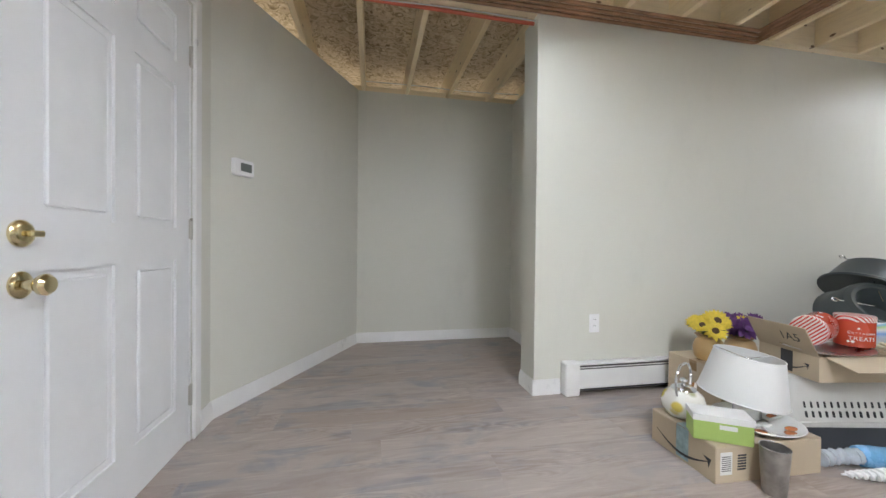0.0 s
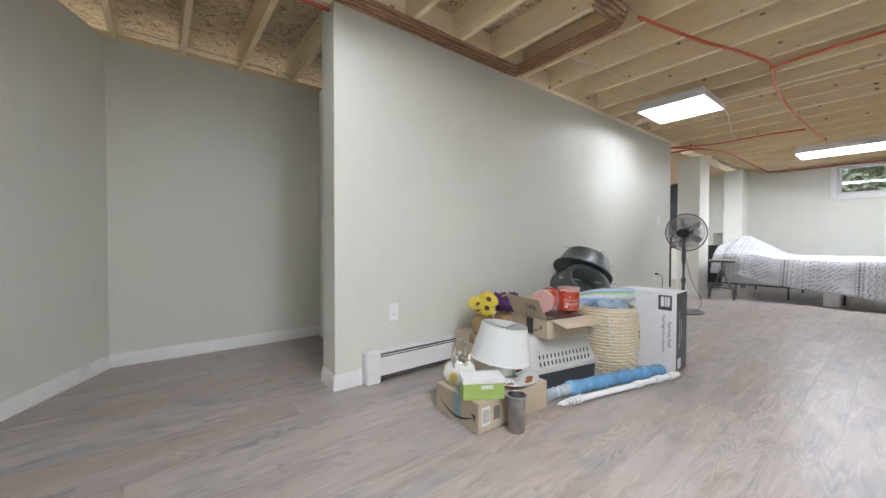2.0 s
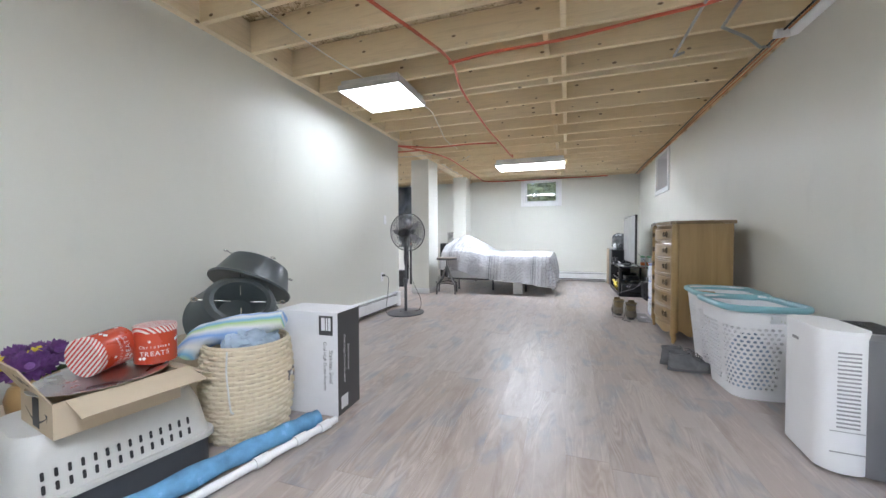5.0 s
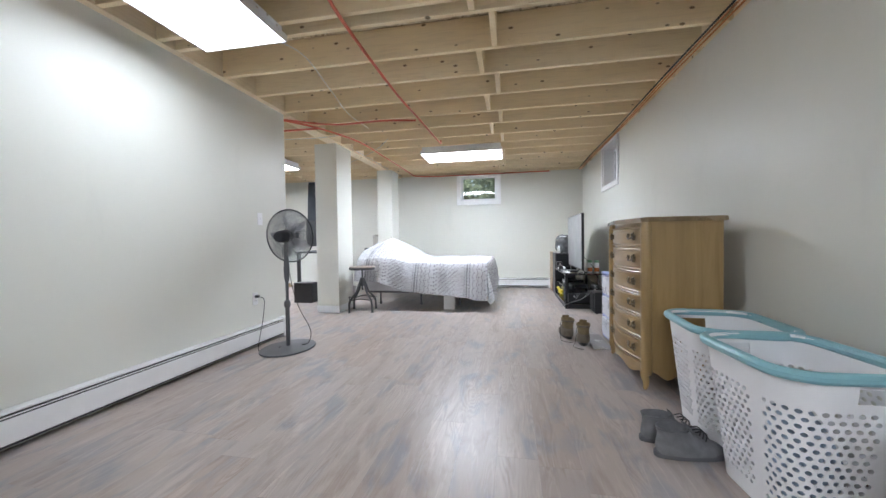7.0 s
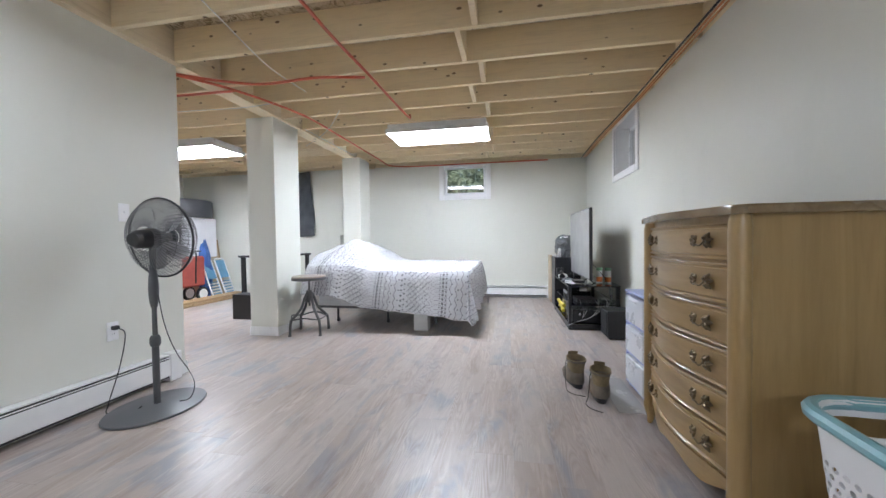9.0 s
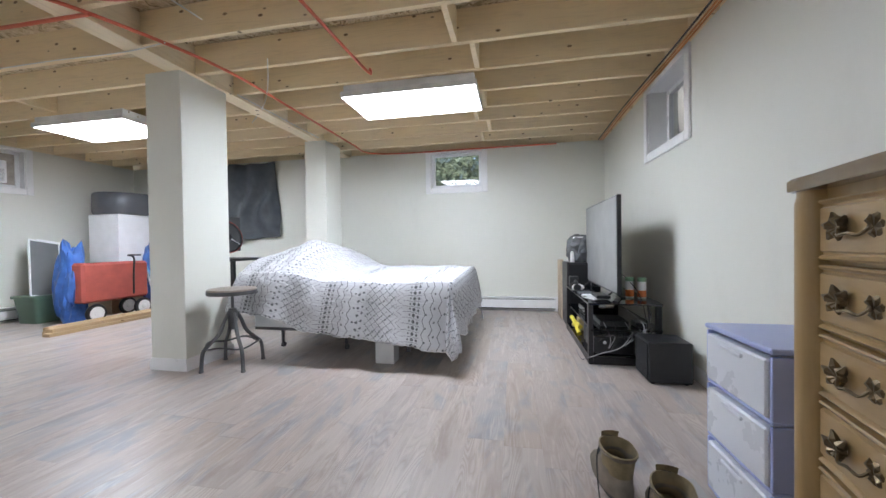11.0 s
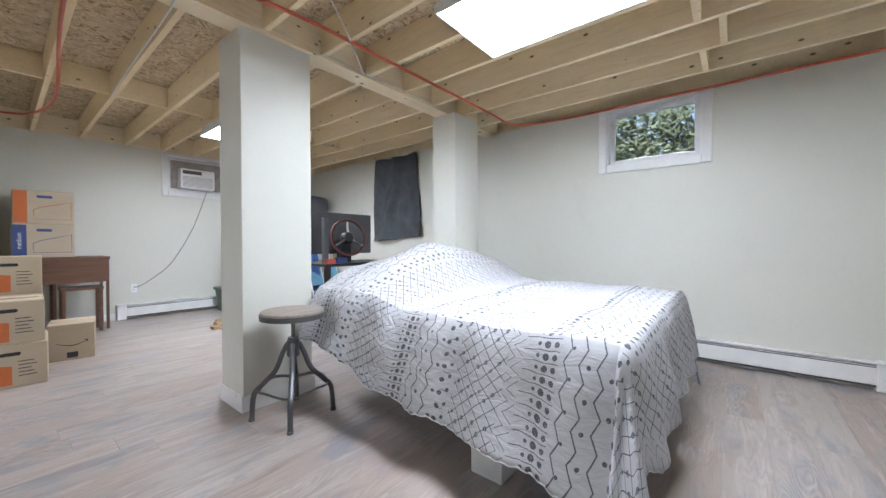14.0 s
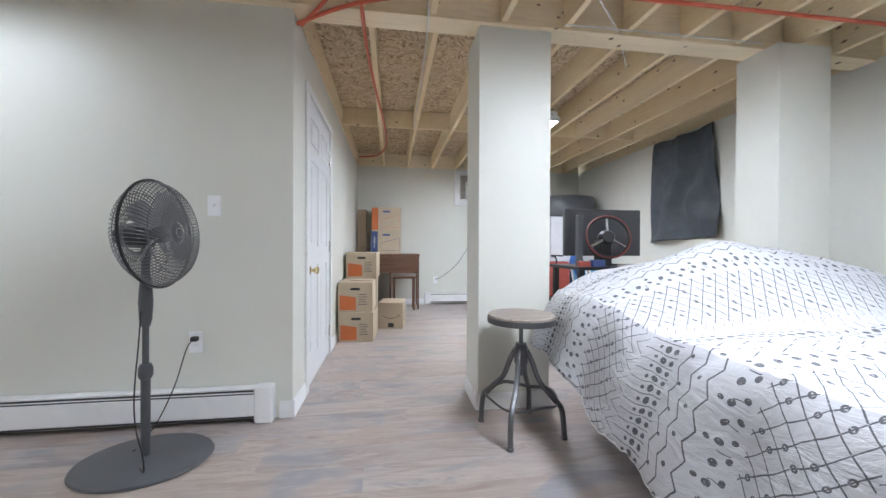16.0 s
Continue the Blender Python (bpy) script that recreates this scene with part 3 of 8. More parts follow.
# unseen panel behind the start, added to brighten the near end and the pile
led_panel(pose(1.55, -0.50, 2.29), 0.61, 1.2, PANEL_UNSEEN)

# ---- bed area ----
BLACKP = plain("black_plastic", (0.018, 0.018, 0.02), 0.4, vary=0.2)
BLACKGLOSS = plain("black_glass", (0.008, 0.008, 0.01), 0.06, vary=0.1, bump=0.0)
DARKGREY = plain("dark_grey_plastic", (0.095, 0.098, 0.105), 0.4, vary=0.15)
IRON = plain("gunmetal_iron", (0.13, 0.13, 0.135), 0.42, 0.6, vary=0.25, bump=0.15)
WEATHERED = wood("weathered_grey_wood", (0.22, 0.18, 0.15), (0.36, 0.31, 0.27), (0.48, 0.43, 0.38), 0.55, "x", 1.5)
CARD = plain("brown_cardboard", (0.55, 0.455, 0.335), 0.8, vary=0.10, scale=3.0, bump=0.15, spec=0.2)
CARD_D = plain("dark_cardboard_print", (0.05, 0.05, 0.055), 0.7, vary=0.1)
WHITEP = plain("white_block_paint", (0.74, 0.74, 0.73), 0.6, vary=0.08, bump=0.2)
FABRIC_W = plain("white_bed_sheet", (0.72, 0.72, 0.73), 0.9, vary=0.06, bump=0.3, grain=400.0, spec=0.1)
PAPER = plain("white_paper", (0.74, 0.74, 0.73), 0.7, vary=0.06, spec=0.2)
CHROME = plain("chrome", (0.72, 0.72, 0.73), 0.12, 1.0, vary=0.08, bump=0.0)
SILVER = plain("brushed_silver", (0.6, 0.6, 0.62), 0.28, 1.0, vary=0.1)
RUBBER = plain("black_rubber_cable", (0.02, 0.02, 0.02), 0.55)
GREYCABLE = plain("grey_cable", (0.35, 0.35, 0.36), 0.5)
WHITECABLE = plain("white_cable", (0.7, 0.7, 0.68), 0.5)
RED = plain("red_tin_print", (0.56, 0.075, 0.035), 0.3, vary=0.08, bump=0.0)


def bedspread_mat():
    """White cotton with bands of printed dots, zigzags and a diamond lattice; the print is broken like a worn block print."""
    s = Nodes("printed_cotton", (0.78, 0.78, 0.79), 0.9, 0.0, 0.1)
    uv = s.node("TexCoord").outputs["UV"]
    sep = s.node("SeparateXYZ", Vector=uv)
    u, v = sep.outputs[0], sep.outputs[1]
    M = s.math
    per = 0.76
    b = M("MULTIPLY", M("FRACT", M("DIVIDE", u, per)), per)

    def tri(x, p):
        return M("MULTIPLY", M("ABSOLUTE", M("SUBTRACT", M("FRACT", M("DIVIDE", x, p)), 0.5)), p)

    def inside(lo, hi):
        return M("MULTIPLY", M("GREATER_THAN", b, lo), M("LESS_THAN", b, hi))

    def both(*marks):
        out = marks[0]
        for k in marks[1:]:
            out = M("MULTIPLY", out, k)
        return out

    def dots(c, pv, r, shift=0.0, hollow=0.0):
        x = M("SUBTRACT", b, c)
        y = M("SUBTRACT", M("MULTIPLY", M("FRACT", M("DIVIDE", M("ADD", v, shift), pv)), pv), pv / 2)
        d = M("SQRT", M("ADD", M("MULTIPLY", x, x), M("MULTIPLY", y, y)))
        spot = M("LESS_THAN", d, r)
        return both(spot, M("GREATER_THAN", d, hollow)) if hollow else spot

    marks = [dots(0.018, 0.044, 0.0105), dots(0.056, 0.044, 0.0135), dots(0.090, 0.044, 0.0075)]
    rung = M("GREATER_THAN", tri(v, 0.044), 0.0204)
    marks.append(both(rung, inside(0.0, 0.15)))
    # fishbone lines that open into the lattice
    marks.append(both(M("LESS_THAN", tri(M("ADD", b, M("MULTIPLY", tri(v, 0.088), 1.3)), 0.044), 0.0021), inside(0.155, 0.215)))
    la = M("LESS_THAN", tri(M("ADD", b, v), 0.066), 0.0026)
    lb = M("LESS_THAN", tri(M("SUBTRACT", b, v), 0.066), 0.0026)
    marks.append(both(M("MAXIMUM", la, lb), inside(0.215, 0.47)))
    for c, sh in ((0.248, 0.017), (0.314, 0.017), (0.281, 0.05), (0.38, 0.017), (0.347, 0.05), (0.446, 0.017), (0.413, 0.05)):
        marks.append(dots(c, 0.132, 0.0085, sh, 0.0035))
    marks += [dots(0.50, 0.062, 0.0095), dots(0.535, 0.062, 0.0115, 0.02), dots(0.565, 0.124, 0.0085, 0.05)]
    marks.append(both(M("GREATER_THAN", tri(M("ADD", v, 0.01), 0.082), 0.0395), inside(0.50, 0.535)))
    zig = M("MULTIPLY", tri(v, 0.10), 0.5)
    for c in (0.59, 0.655, 0.715):
        marks.append(M("LESS_THAN", M("ABSOLUTE", M("SUBTRACT", M("SUBTRACT", b, c), zig)), 0.0029))
    marks += [dots(0.645, 0.10, 0.008, 0.05), dots(0.708, 0.10, 0.0065)]
    ink = marks[0]
    for k in marks[1:]:
        ink = M("MAXIMUM", ink, k)
    worn = s.noise(s.node("Mapping", Vector=uv, Scale=(60, 60, 1)).outputs[0], 3.0, 3.0)
    ink = M("MULTIPLY", ink, s.ramp(worn, (0.32, 0.15), (0.42, 0.95)))
    s.set("Base Color", s.mix((0.535, 0.535, 0.555), (0.10, 0.10, 0.108), ink))
    weave = s.noise(s.node("Mapping", Vector=uv, Scale=(1, 1, 1)).outputs[0], 420.0, 2.0)
    wr = s.noise(s.node("Mapping", Vector=uv, Scale=(1, 2.2, 1)).outputs[0], 7.0, 4.0, 0.6, 0.8)
    s.bump(M("ADD", M("MULTIPLY", weave, 0.15), M("MULTIPLY", wr, 2.0)), 0.5, 0.008)
    return s.mat


BED_X0, BED_X1, BED_Y0, BED_Y1, BED_TOP = 8.38, 10.08, 0.13, 2.01, 0.655


def bed():
    ob = thing("bed", "unmade-looking bed on a metal frame with a rumpled pillow mound", "bed", pose(0, 0, 0))
    bm = B()
    prism(bm, rounded(BED_X1 - BED_X0 - 0.04, BED_Y1 - BED_Y0 - 0.04, 0.08, 5, (BED_X0 + BED_X1) / 2, (BED_Y0 + BED_Y1) / 2), 0.42, BED_TOP - 0.02, bevel=0.03)
    part("mattress", bm, FABRIC_W, ob)
    bm = B()
    prism(bm, rounded(BED_X1 - BED_X0 - 0.04, BED_Y1 - BED_Y0 - 0.06, 0.05, 4, (BED_X0 + BED_X1) / 2, (BED_Y0 + BED_Y1) / 2), 0.24, 0.42, bevel=0.01)
    part("box_spring", bm, FABRIC_W, ob)
    bm = B()
    for x in (BED_X0 + 0.05, BED_X1 - 0.09):
        box(bm, x, x + 0.04, BED_Y0 + 0.05, BED_Y1 - 0.03, 0.205, 0.24, 0.003)
    for y in (BED_Y0 + 0.3, 1.2, BED_Y1 - 0.3):
        box(bm, BED_X0 + 0.06, BED_X1 - 0.06, y, y + 0.035, 0.215, 0.24, 0.003)
    part("frame", bm, IRON, ob, "dark steel bed frame")
    for x in (BED_X0 + 0.22, BED_X1 - 0.12):
        for y in (0.55, 1.15, BED_Y1 - 0.2):
            bm = B()
            tube(bm, [(x, y, 0.035), (x, y, 0.215)], 0.014)
            lathe(bm, [(0, -0.015), (0.022, -0.015), (0.026, 0), (0.022, 0.015), (0, 0.015)], 12, pose(x + 0.01, y, 0.026, 90))
            part("leg", bm, IRON, ob)
    for x0, y0 in ((8.27, 0.575), (BED_X1 - 0.14, 0.575)):
        bm = B()
        box(bm, x0, x0 + 0.13, y0, y0 + 0.16, 0.0, 0.2395, 0.004)
        part("support_block", bm, WHITEP, ob, "white painted wooden block")
    for k, (x, z) in enumerate(((8.86, 0.68), (9.55, 0.68))):
        bm = B()
        vs = bmesh.ops.create_icosphere(bm, subdivisions=3, radius=1.0)["verts"]
        for v in vs:
            q = v.co.copy()
            e = 0.75
            v.co = Vector((math.copysign(abs(q.x) ** e, q.x) * 0.33, math.copysign(abs(q.y) ** e, q.y) * 0.24, math.copysign(abs(q.z) ** 1.1, q.z) * 0.1))
        bmesh.ops.transform(bm, matrix=pose(x, BED_Y1 - 0.27, z, 12, 0, 6 * k), verts=bm.verts[:])
        part("pillow", bm, FABRIC_W, ob)
    return ob


def spread():
    """The cloth: laid over mattress and pillows, hanging past two edges, longest at the free corner."""
    nu, nv = 150, 130
    hang_u, hang_v = 0.44, 0.50
    Lu, Lv = BED_Y1 - BED_Y0, BED_X1 - BED_X0
    bm = B()
    uvs = {}
    grid = []
    for i in range(nu + 1):
        u = -hang_u + (hang_u + Lu + 0.06) * i / nu
        row = []
        for j in range(nv + 1):
            v = -hang_v + (hang_v + Lv + 0.30) * j / nv
            du, dv = max(-u, 0.0), max(-v, 0.0)
            over = du / hang_u + dv / hang_v
            if over > 1.68:
                du, dv = du * 1.68 / over, dv * 1.68 / over
            dw = max(v - Lv, 0.0)
            x, y = BED_X0 + min(max(v, 0), Lv), BED_Y0 + max(u, 0.0)
            head = min(max((u - 1.05) / 0.7, 0.0), 1.0)
            mound = (3 * head ** 2 - 2 * head ** 3)
            tail = min(max((Lu - u) / 0.30, 0.0), 1.0)
            tail = 0.7 + 0.3 * tail
            vv = min(max(v / Lv, 0), 1)
            lift = 0.375 * mound * tail * math.sin(math.pi * (0.06 + 0.80 * vv)) ** 0.75
            n1 = noise.noise(Vector((u * 2.6, v * 2.6, 0.3)))
            n2 = noise.noise(Vector((u * 7, v * 6, 5.0)))
            n3 = noise.noise(Vector((u * 13 + 2 * n1, v * 5, 2.0)))
            z = BED_TOP + 0.035 * vv + lift + 0.018 * n1 + 0.010 * n2 + 0.009 * (1 - abs(n3) * 2) + 0.035 * mound * n1 + 0.006 * math.sin(u * 9 + v * 4 + 3 * n1) * (0.3 + mound)
            drop = math.hypot(du, dv)
            if drop > 0 or dw > 0:
                ox, oy = (dv / drop, du / drop) if drop else (0, 0)
                corner = min(3.2 * du * dv / max(drop * drop, 1e-6), 1.0)
                corner = corner * corner * (3 - 2 * corner)
                r = 0.045
                fall = drop * ((0.485 - 0.085 * (u - 0.2)) / hang_v if dv > du else 1.0)
                flare = 0.42 if dv > du else 0.16
                fold = 0.018 * math.sin((u if dv > du else v) * 17.0 + 1.5 * n1) * min(drop / 0.25, 1) + 0.02 * n1 * min(drop / 0.3, 1)
                out = r * (1 - math.exp(-fall / r)) + flare * fall * (1 - corner) + fold + corner * drop * (0.26 + 0.05 * math.sin(9 * math.atan2(du, dv)))
                x -= ox * out * (1 + 0.9 * corner)
                y -= oy * out * (1 - 0.3 * corner)
                z -= max(fall - 0.016, 0.0) * (1 - 0.08 * corner) + 0.002
                if dw:
                    x += 0.035 * (1 - math.exp(-dw / 0.03)) + 0.012 * math.sin(u * 15)
                    z -= dw
                z += 0.012 * noise.noise(Vector((u * 3, v * 3, 9))) * (1 if drop > 0.2 else 0)
            z = max(z, 0.006 + 0.004 * (1 + n2))
            vert = bm.verts.new((x, y, z))
            uvs[vert] = (u + 0.55, v + 1.0)
            row.append(vert)
        grid.append(row)
    lay = bm.loops.layers.uv.new("print")
    for i in range(nu):
        for j in range(nv):
            f = bm.faces.new((grid[i][j], grid[i + 1][j], grid[i + 1][j + 1], grid[i][j + 1]))
            for lp in f.loops:
                lp[lay].uv = uvs[lp.vert]
    edge = [grid[i][0].co.copy() for i in range(nu + 1)]
    foot = [grid[0][j].co.copy() for j in range(nv + 1)]
    bed_cloth = thing("bedspread", "white cotton bedspread printed with grey dots, zigzags and diamonds", "bedspread", pose(0, 0, 0))
    ob = part("cloth", bm, bedspread_mat(), bed_cloth)
    for pts in (edge, foot):
        bm = B()
        tube(bm, [p + Vector((0, 0, 0.003 * math.sin(k * 1.9))) for k, p in enumerate(pts)], 0.0045, 6)
        part("hem", bm, FABRIC_W, bed_cloth, "gathered white hem")
    th = ob.modifiers.new("cloth", "SOLIDIFY")
    th.thickness, th.offset = 0.004, 1.0
    return ob


bed()
spread()


def stool(m):
    ob = thing("stool", "iron screw stool with a round weathered wooden seat", "stool", m)
    bm = B()
    lathe(bm, [(0, 0.612), (0.168, 0.612), (0.178, 0.616), (0.18, 0.63), (0.176, 0.636), (0, 0.636)], 40)
    part("seat", bm, WEATHERED, ob, "weathered grey wooden seat")
    bm = B()
    lathe(bm, [(0.17, 0.592), (0.184, 0.592), (0.184, 0.622), (0.179, 0.622), (0.179, 0.6), (0.17, 0.6), (0.17, 0.592)], 40)
    box(bm, -0.16, 0.16, -0.012, 0.012, 0.6, 0.611)
    part("seat_ring", bm, IRON, ob)
    for k in range(8):
        a = k * math.pi / 4
        bm = B()
        lathe(bm, [(0, 0.004), (0.004, 0.003), (0.006, 0), (0.006, -0.002), (0, -0.002)], 8, pose(0.184 * math.cos(a), 0.184 * math.sin(a), 0.607, 0, 90, math.degrees(a)))
        part("rivet", bm, IRON, ob)
    bm = B()
    pts = [(0.0125 if k % 2 else 0.0105, 0.3 + k * 0.0075) for k in range(41)]
    lathe(bm, [(0, 0.3), *pts, (0, 0.6)], 12)
    part("screw", bm, IRON, ob)
    bm = B()
    lathe(bm, [(0.013, 0.36), (0.032, 0.36), (0.036, 0.37), (0.036, 0.455), (0.03, 0.462), (0.03, 0.475), (0.013, 0.476)], 20)
    part("hub", bm, IRON, ob)
    for k in range(4):
        a = math.pi / 4 + k * math.pi / 2
        d = Vector((math.cos(a), math.sin(a), 0))
        path = smooth_path([d * 0.03 + Vector((0, 0, 0.44)), d * 0.06 + Vector((0, 0, 0.38)), d * 0.10 + Vector((0, 0, 0.28)), d * 0.17 + Vector((0, 0, 0.205)), d * 0.215 + Vector((0, 0, 0.15)), d * 0.228 + Vector((0, 0, 0.012))], 5)
        bm = B()
        tube(bm, path, 0.0145, 8)
        lathe(bm, [(0, 0), (0.018, 0), (0.018, 0.012), (0.012, 0.02), (0, 0.02)], 10, Matrix.Translation(d * 0.228))
        part("leg", bm, IRON, ob)
    bm = B()
    ring = [(0.19 * math.cos(2 * math.pi * k / 40), 0.19 * math.sin(2 * math.pi * k / 40), 0.185 + 0.012 * math.cos(8 * math.pi * k / 40)) for k in range(40)]
    tube(bm, ring, 0.011, 6, closed=True, flat=0.5)
    part("foot_ring", bm, IRON, ob)
    return ob


stool(pose(8.045, 1.875, 0, 0, 0, 12))


BLADE = plain("smoke_grey_blade", (0.36, 0.36, 0.37), 0.3, vary=0.05, bump=0.0)


def fan(m):
    ob = thing("pedestal_fan", "dark grey pedestal fan with an oval base, standing still", "fan", m)
    bm = B()
    lathe(bm, [(0, 0), (0.275, 0), (0.28, 0.006), (0.275, 0.014), (0.2, 0.021), (0.05, 0.03), (0, 0.03)], 48, None, (1.0, 0.82))
    part("base", bm, DARKGREY, ob)
    bm = B()
    tube(bm, [(0, 0, 0.03), (0, 0, 0.42)], 0.019, 14)
    part("lower_pole", bm, DARKGREY, ob)
    bm = B()
    tube(bm, [(0, 0, 0.42), (0, 0, 0.74)], 0.0135, 14)
    part("upper_pole", bm, DARKGREY, ob)
    bm = B()
    lathe(bm, [(0.014, 0.38), (0.024, 0.385), (0.029, 0.40), (0.029, 0.43), (0.022, 0.45), (0.014, 0.452)], 16)
    part("collar", bm, DARKGREY, ob)
    bm = B()
    tube(bm, [(0, 0, 0.94), (0.0, 0, 1.03)], 0.018, 10)
    lathe(bm, [(0, 0.62), (0.018, 0.625), (0.026, 0.66), (0.03, 0.74), (0.026, 0.8), (0.017, 0.88), (0.02, 0.96), (0, 0.97)], 16, None, (1.0, 0.85))
    part("neck", bm, DARKGREY, ob)
    head = pose(0.055, 0, 1.052, 0, -4, 0)
    bm = B()
    lathe(bm, [(0, -0.17), (0.045, -0.168), (0.062, -0.15), (0.07, -0.09), (0.075, -0.05), (0.06, -0.045), (0, -0.045)], 24, head @ pose(0, 0, 0, 0, 90, 0), (0.85, 1.0))
    part("motor", bm, BLACKP, ob, "black motor housing")
    R = 0.246
    bm = B()
    for sgn, dep, r_in, count in ((1, 0.085, 0.05, 84), (-1, -0.10, 0.075, 60)):
        for k in range(count):
            a = 2 * math.pi * k / count
            tw = 0.35 * sgn
            pts = []
            for q in range(9):
                f = (q / 8) ** 0.7
                r = r_in + (R - r_in) * f
                aa = a + tw * (1 - f)
                xx = dep * (1 - f ** 7) if sgn > 0 else dep * (1 - f ** 3.2)
                pts.append(head @ Vector((xx, r * math.cos(aa), r * math.sin(aa))))
            tube(bm, pts, 0.0023, 4, caps=False)
        for rr, xx in ((0.12, 0.086 if sgn > 0 else 0.092), (0.19, 0.075 if sgn > 0 else 0.06)):
            tube(bm, [head @ Vector((xx * sgn, rr * math.cos(2 * math.pi * k / 40), rr * math.sin(2 * math.pi * k / 40))) for k in range(40)], 0.0022, 5, closed=True)
    part("grille", bm, plain("grey_wire", (0.17, 0.17, 0.175), 0.35, 0.2), ob, "fine dark wire grille")
    bm = B()
    tube(bm, [head @ Vector((0, R * math.cos(2 * math.pi * k / 64), R * math.sin(2 * math.pi * k / 64))) for k in range(64)], 0.0065, 8, closed=True)
    part("rim", bm, BLACKP, ob)
    bm = B()
    lathe(bm, [(0, 0.088), (0.028, 0.086), (0.05, 0.078), (0.056, 0.07), (0.05, 0.066), (0, 0.066)], 28, head @ pose(0, 0, 0, 0, 90, 0))
    part("badge", bm, DARKGREY, ob)
    bm = B()
    tube(bm, [head @ Vector((0.0885, 0.021 * math.cos(2 * math.pi * k / 24), 0.021 * math.sin(2 * math.pi * k / 24))) for k in range(24)], 0.002, 5, closed=True)
    part("badge_ring", bm, SILVER, ob, "silver ring")
    bm = B()
    lathe(bm, [(0, -0.04), (0.04, -0.04), (0.045, 0.02), (0.035, 0.05), (0, 0.052)], 20, head @ pose(0, 0, 0, 0, 90, 0))
    part("hub", bm, DARKGREY, ob)
    for k in range(5):
        bm = B()
        rows = []
        for q in range(7):
            f = q / 6
            r = 0.04 + 0.165 * f
            half = 0.25 + 0.55 * math.sin(math.pi * min(f * 0.8 + 0.15, 1)) * 0.9
            rows.append([(0.028 - 0.05 * (w + 0.5) + 0.01 * f, r, (w * half * 0.75)) for w in (-0.5, -0.25, 0, 0.25, 0.5)])
        vs = [[bm.verts.new(head @ Vector((x, r * math.cos(a + 2 * math.pi * k / 5), r * math.sin(a + 2 * math.pi * k / 5)))) for x, r, a in row] for row in rows]
        for i in range(6):
            for j in range(4):
                bm.faces.new((vs[i][j], vs[i + 1][j], vs[i + 1][j + 1], vs[i][j + 1]))
        bmesh.ops.solidify(bm, geom=bm.faces[:], thickness=0.0025)
        part("blade", bm, BLADE, ob)
    return ob


fan(pose(6.215, 1.832, 0, 0, 0, -2))


def wall_plate(name, m, kind, label):
    ob = thing(name, label, "switch" if kind == "switch" else "outlet", m)
    bm = B()
    box(bm, -0.036, 0.036, -0.006, -0.0005, -0.06, 0.06, 0.003)
    part("cover_plate", bm, PLASTIC_W, ob)
    if kind == "switch":
        bm = B()
        box(bm, -0.006, 0.006, -0.016, -0.0055, -0.004, 0.012, 0.002)
        part("toggle", bm, PLASTIC_W, ob)
    else:
        for z in (-0.021, 0.021):
            bm = B()
            lathe(bm, [(0, 0.009), (0.016, 0.009), (0.017, 0.005), (0, 0.005)], 20, pose(0, 0, z, 90))
            r = part("receptacle", bm, PLASTIC_W, ob)
            for x in (-0.006, 0.006):
                bm = B()
                box(bm, x - 0.001, x + 0.001, -0.0096, -0.0088, z + 0.0, z + 0.008)
                part("slot", bm, BLACKP, r)
    return ob


wall_plate("light_switch", pose(6.345, A_Y0, 1.225), "switch", "white toggle light switch on the partition wall")
wall_plate("wall_outlet", pose(6.25, A_Y0, 0.455), "outlet", "white wall outlet with a plugged-in fan cord")
wall_plate("wall_outlet", pose(2.015, A_Y0, 0.44), "outlet", "white wall outlet above the heater")
wall_plate("wall_outlet", pose(8.12, Y_N, 0.42), "outlet", "white wall outlet with the air conditioner plug")
bm = B()
box(bm, 6.235, 6.27, A_Y0 - 0.04, A_Y0 - 0.0065, 0.465, 0.49, 0.004)
tube(bm, smooth_path([(6.25, A_Y0 - 0.035, 0.475), (6.25, A_Y0 - 0.1, 0.44), (6.2, A_Y0 - 0.115, 0.25), (6.12, A_Y0 - 0.13, 0.06), (6.08, A_Y0 - 0.17, 0.008), (6.1, A_Y0 - 0.3, 0.006), (6.15, 1.87, 0.036)], 8), 0.003, 6)
tube(bm, smooth_path([(6.215, 1.80, 0.70), (6.22, 1.775, 0.55), (6.23, 1.74, 0.42), (6.25, 1.70, 0.31), (6.28, 1.665, 0.22), (6.31, 1.655, 0.12), (6.30, 1.68, 0.036), (6.26, 1.72, 0.028)], 8), 0.003, 6)
solid("loose_cable", bm, RUBBER, "dark fan cord plugged into the wall outlet", "cord")


# thermostat on the slanted wall
d = (Vector((0.45, 3.58, 0)) - Vector((X_W, 2.2, 0))).normalized()
yaw = math.degrees(math.atan2(d.y, d.x))
th = thing("thermostat", "white wall thermostat with a grey display", "thermostat", Matrix.Translation(Vector((X_W, 2.2, 1.37)) + d * 0.20) @ pose(0, 0, 0, 0, 0, yaw))
bm = B()
prism(bm, rounded(0.145, 0.095, 0.014, 4), 0, 0.026, pose(0, -0.0005, 0, 90), 0.005)
part("case", bm, PLASTIC_W, th)
bm = B()
box(bm, -0.03, 0.05, -0.0275, -0.026, -0.022, 0.025)
part("display", bm, plain("grey_lcd", (0.20, 0.22, 0.21), 0.2, bump=0.0), th, "grey display")

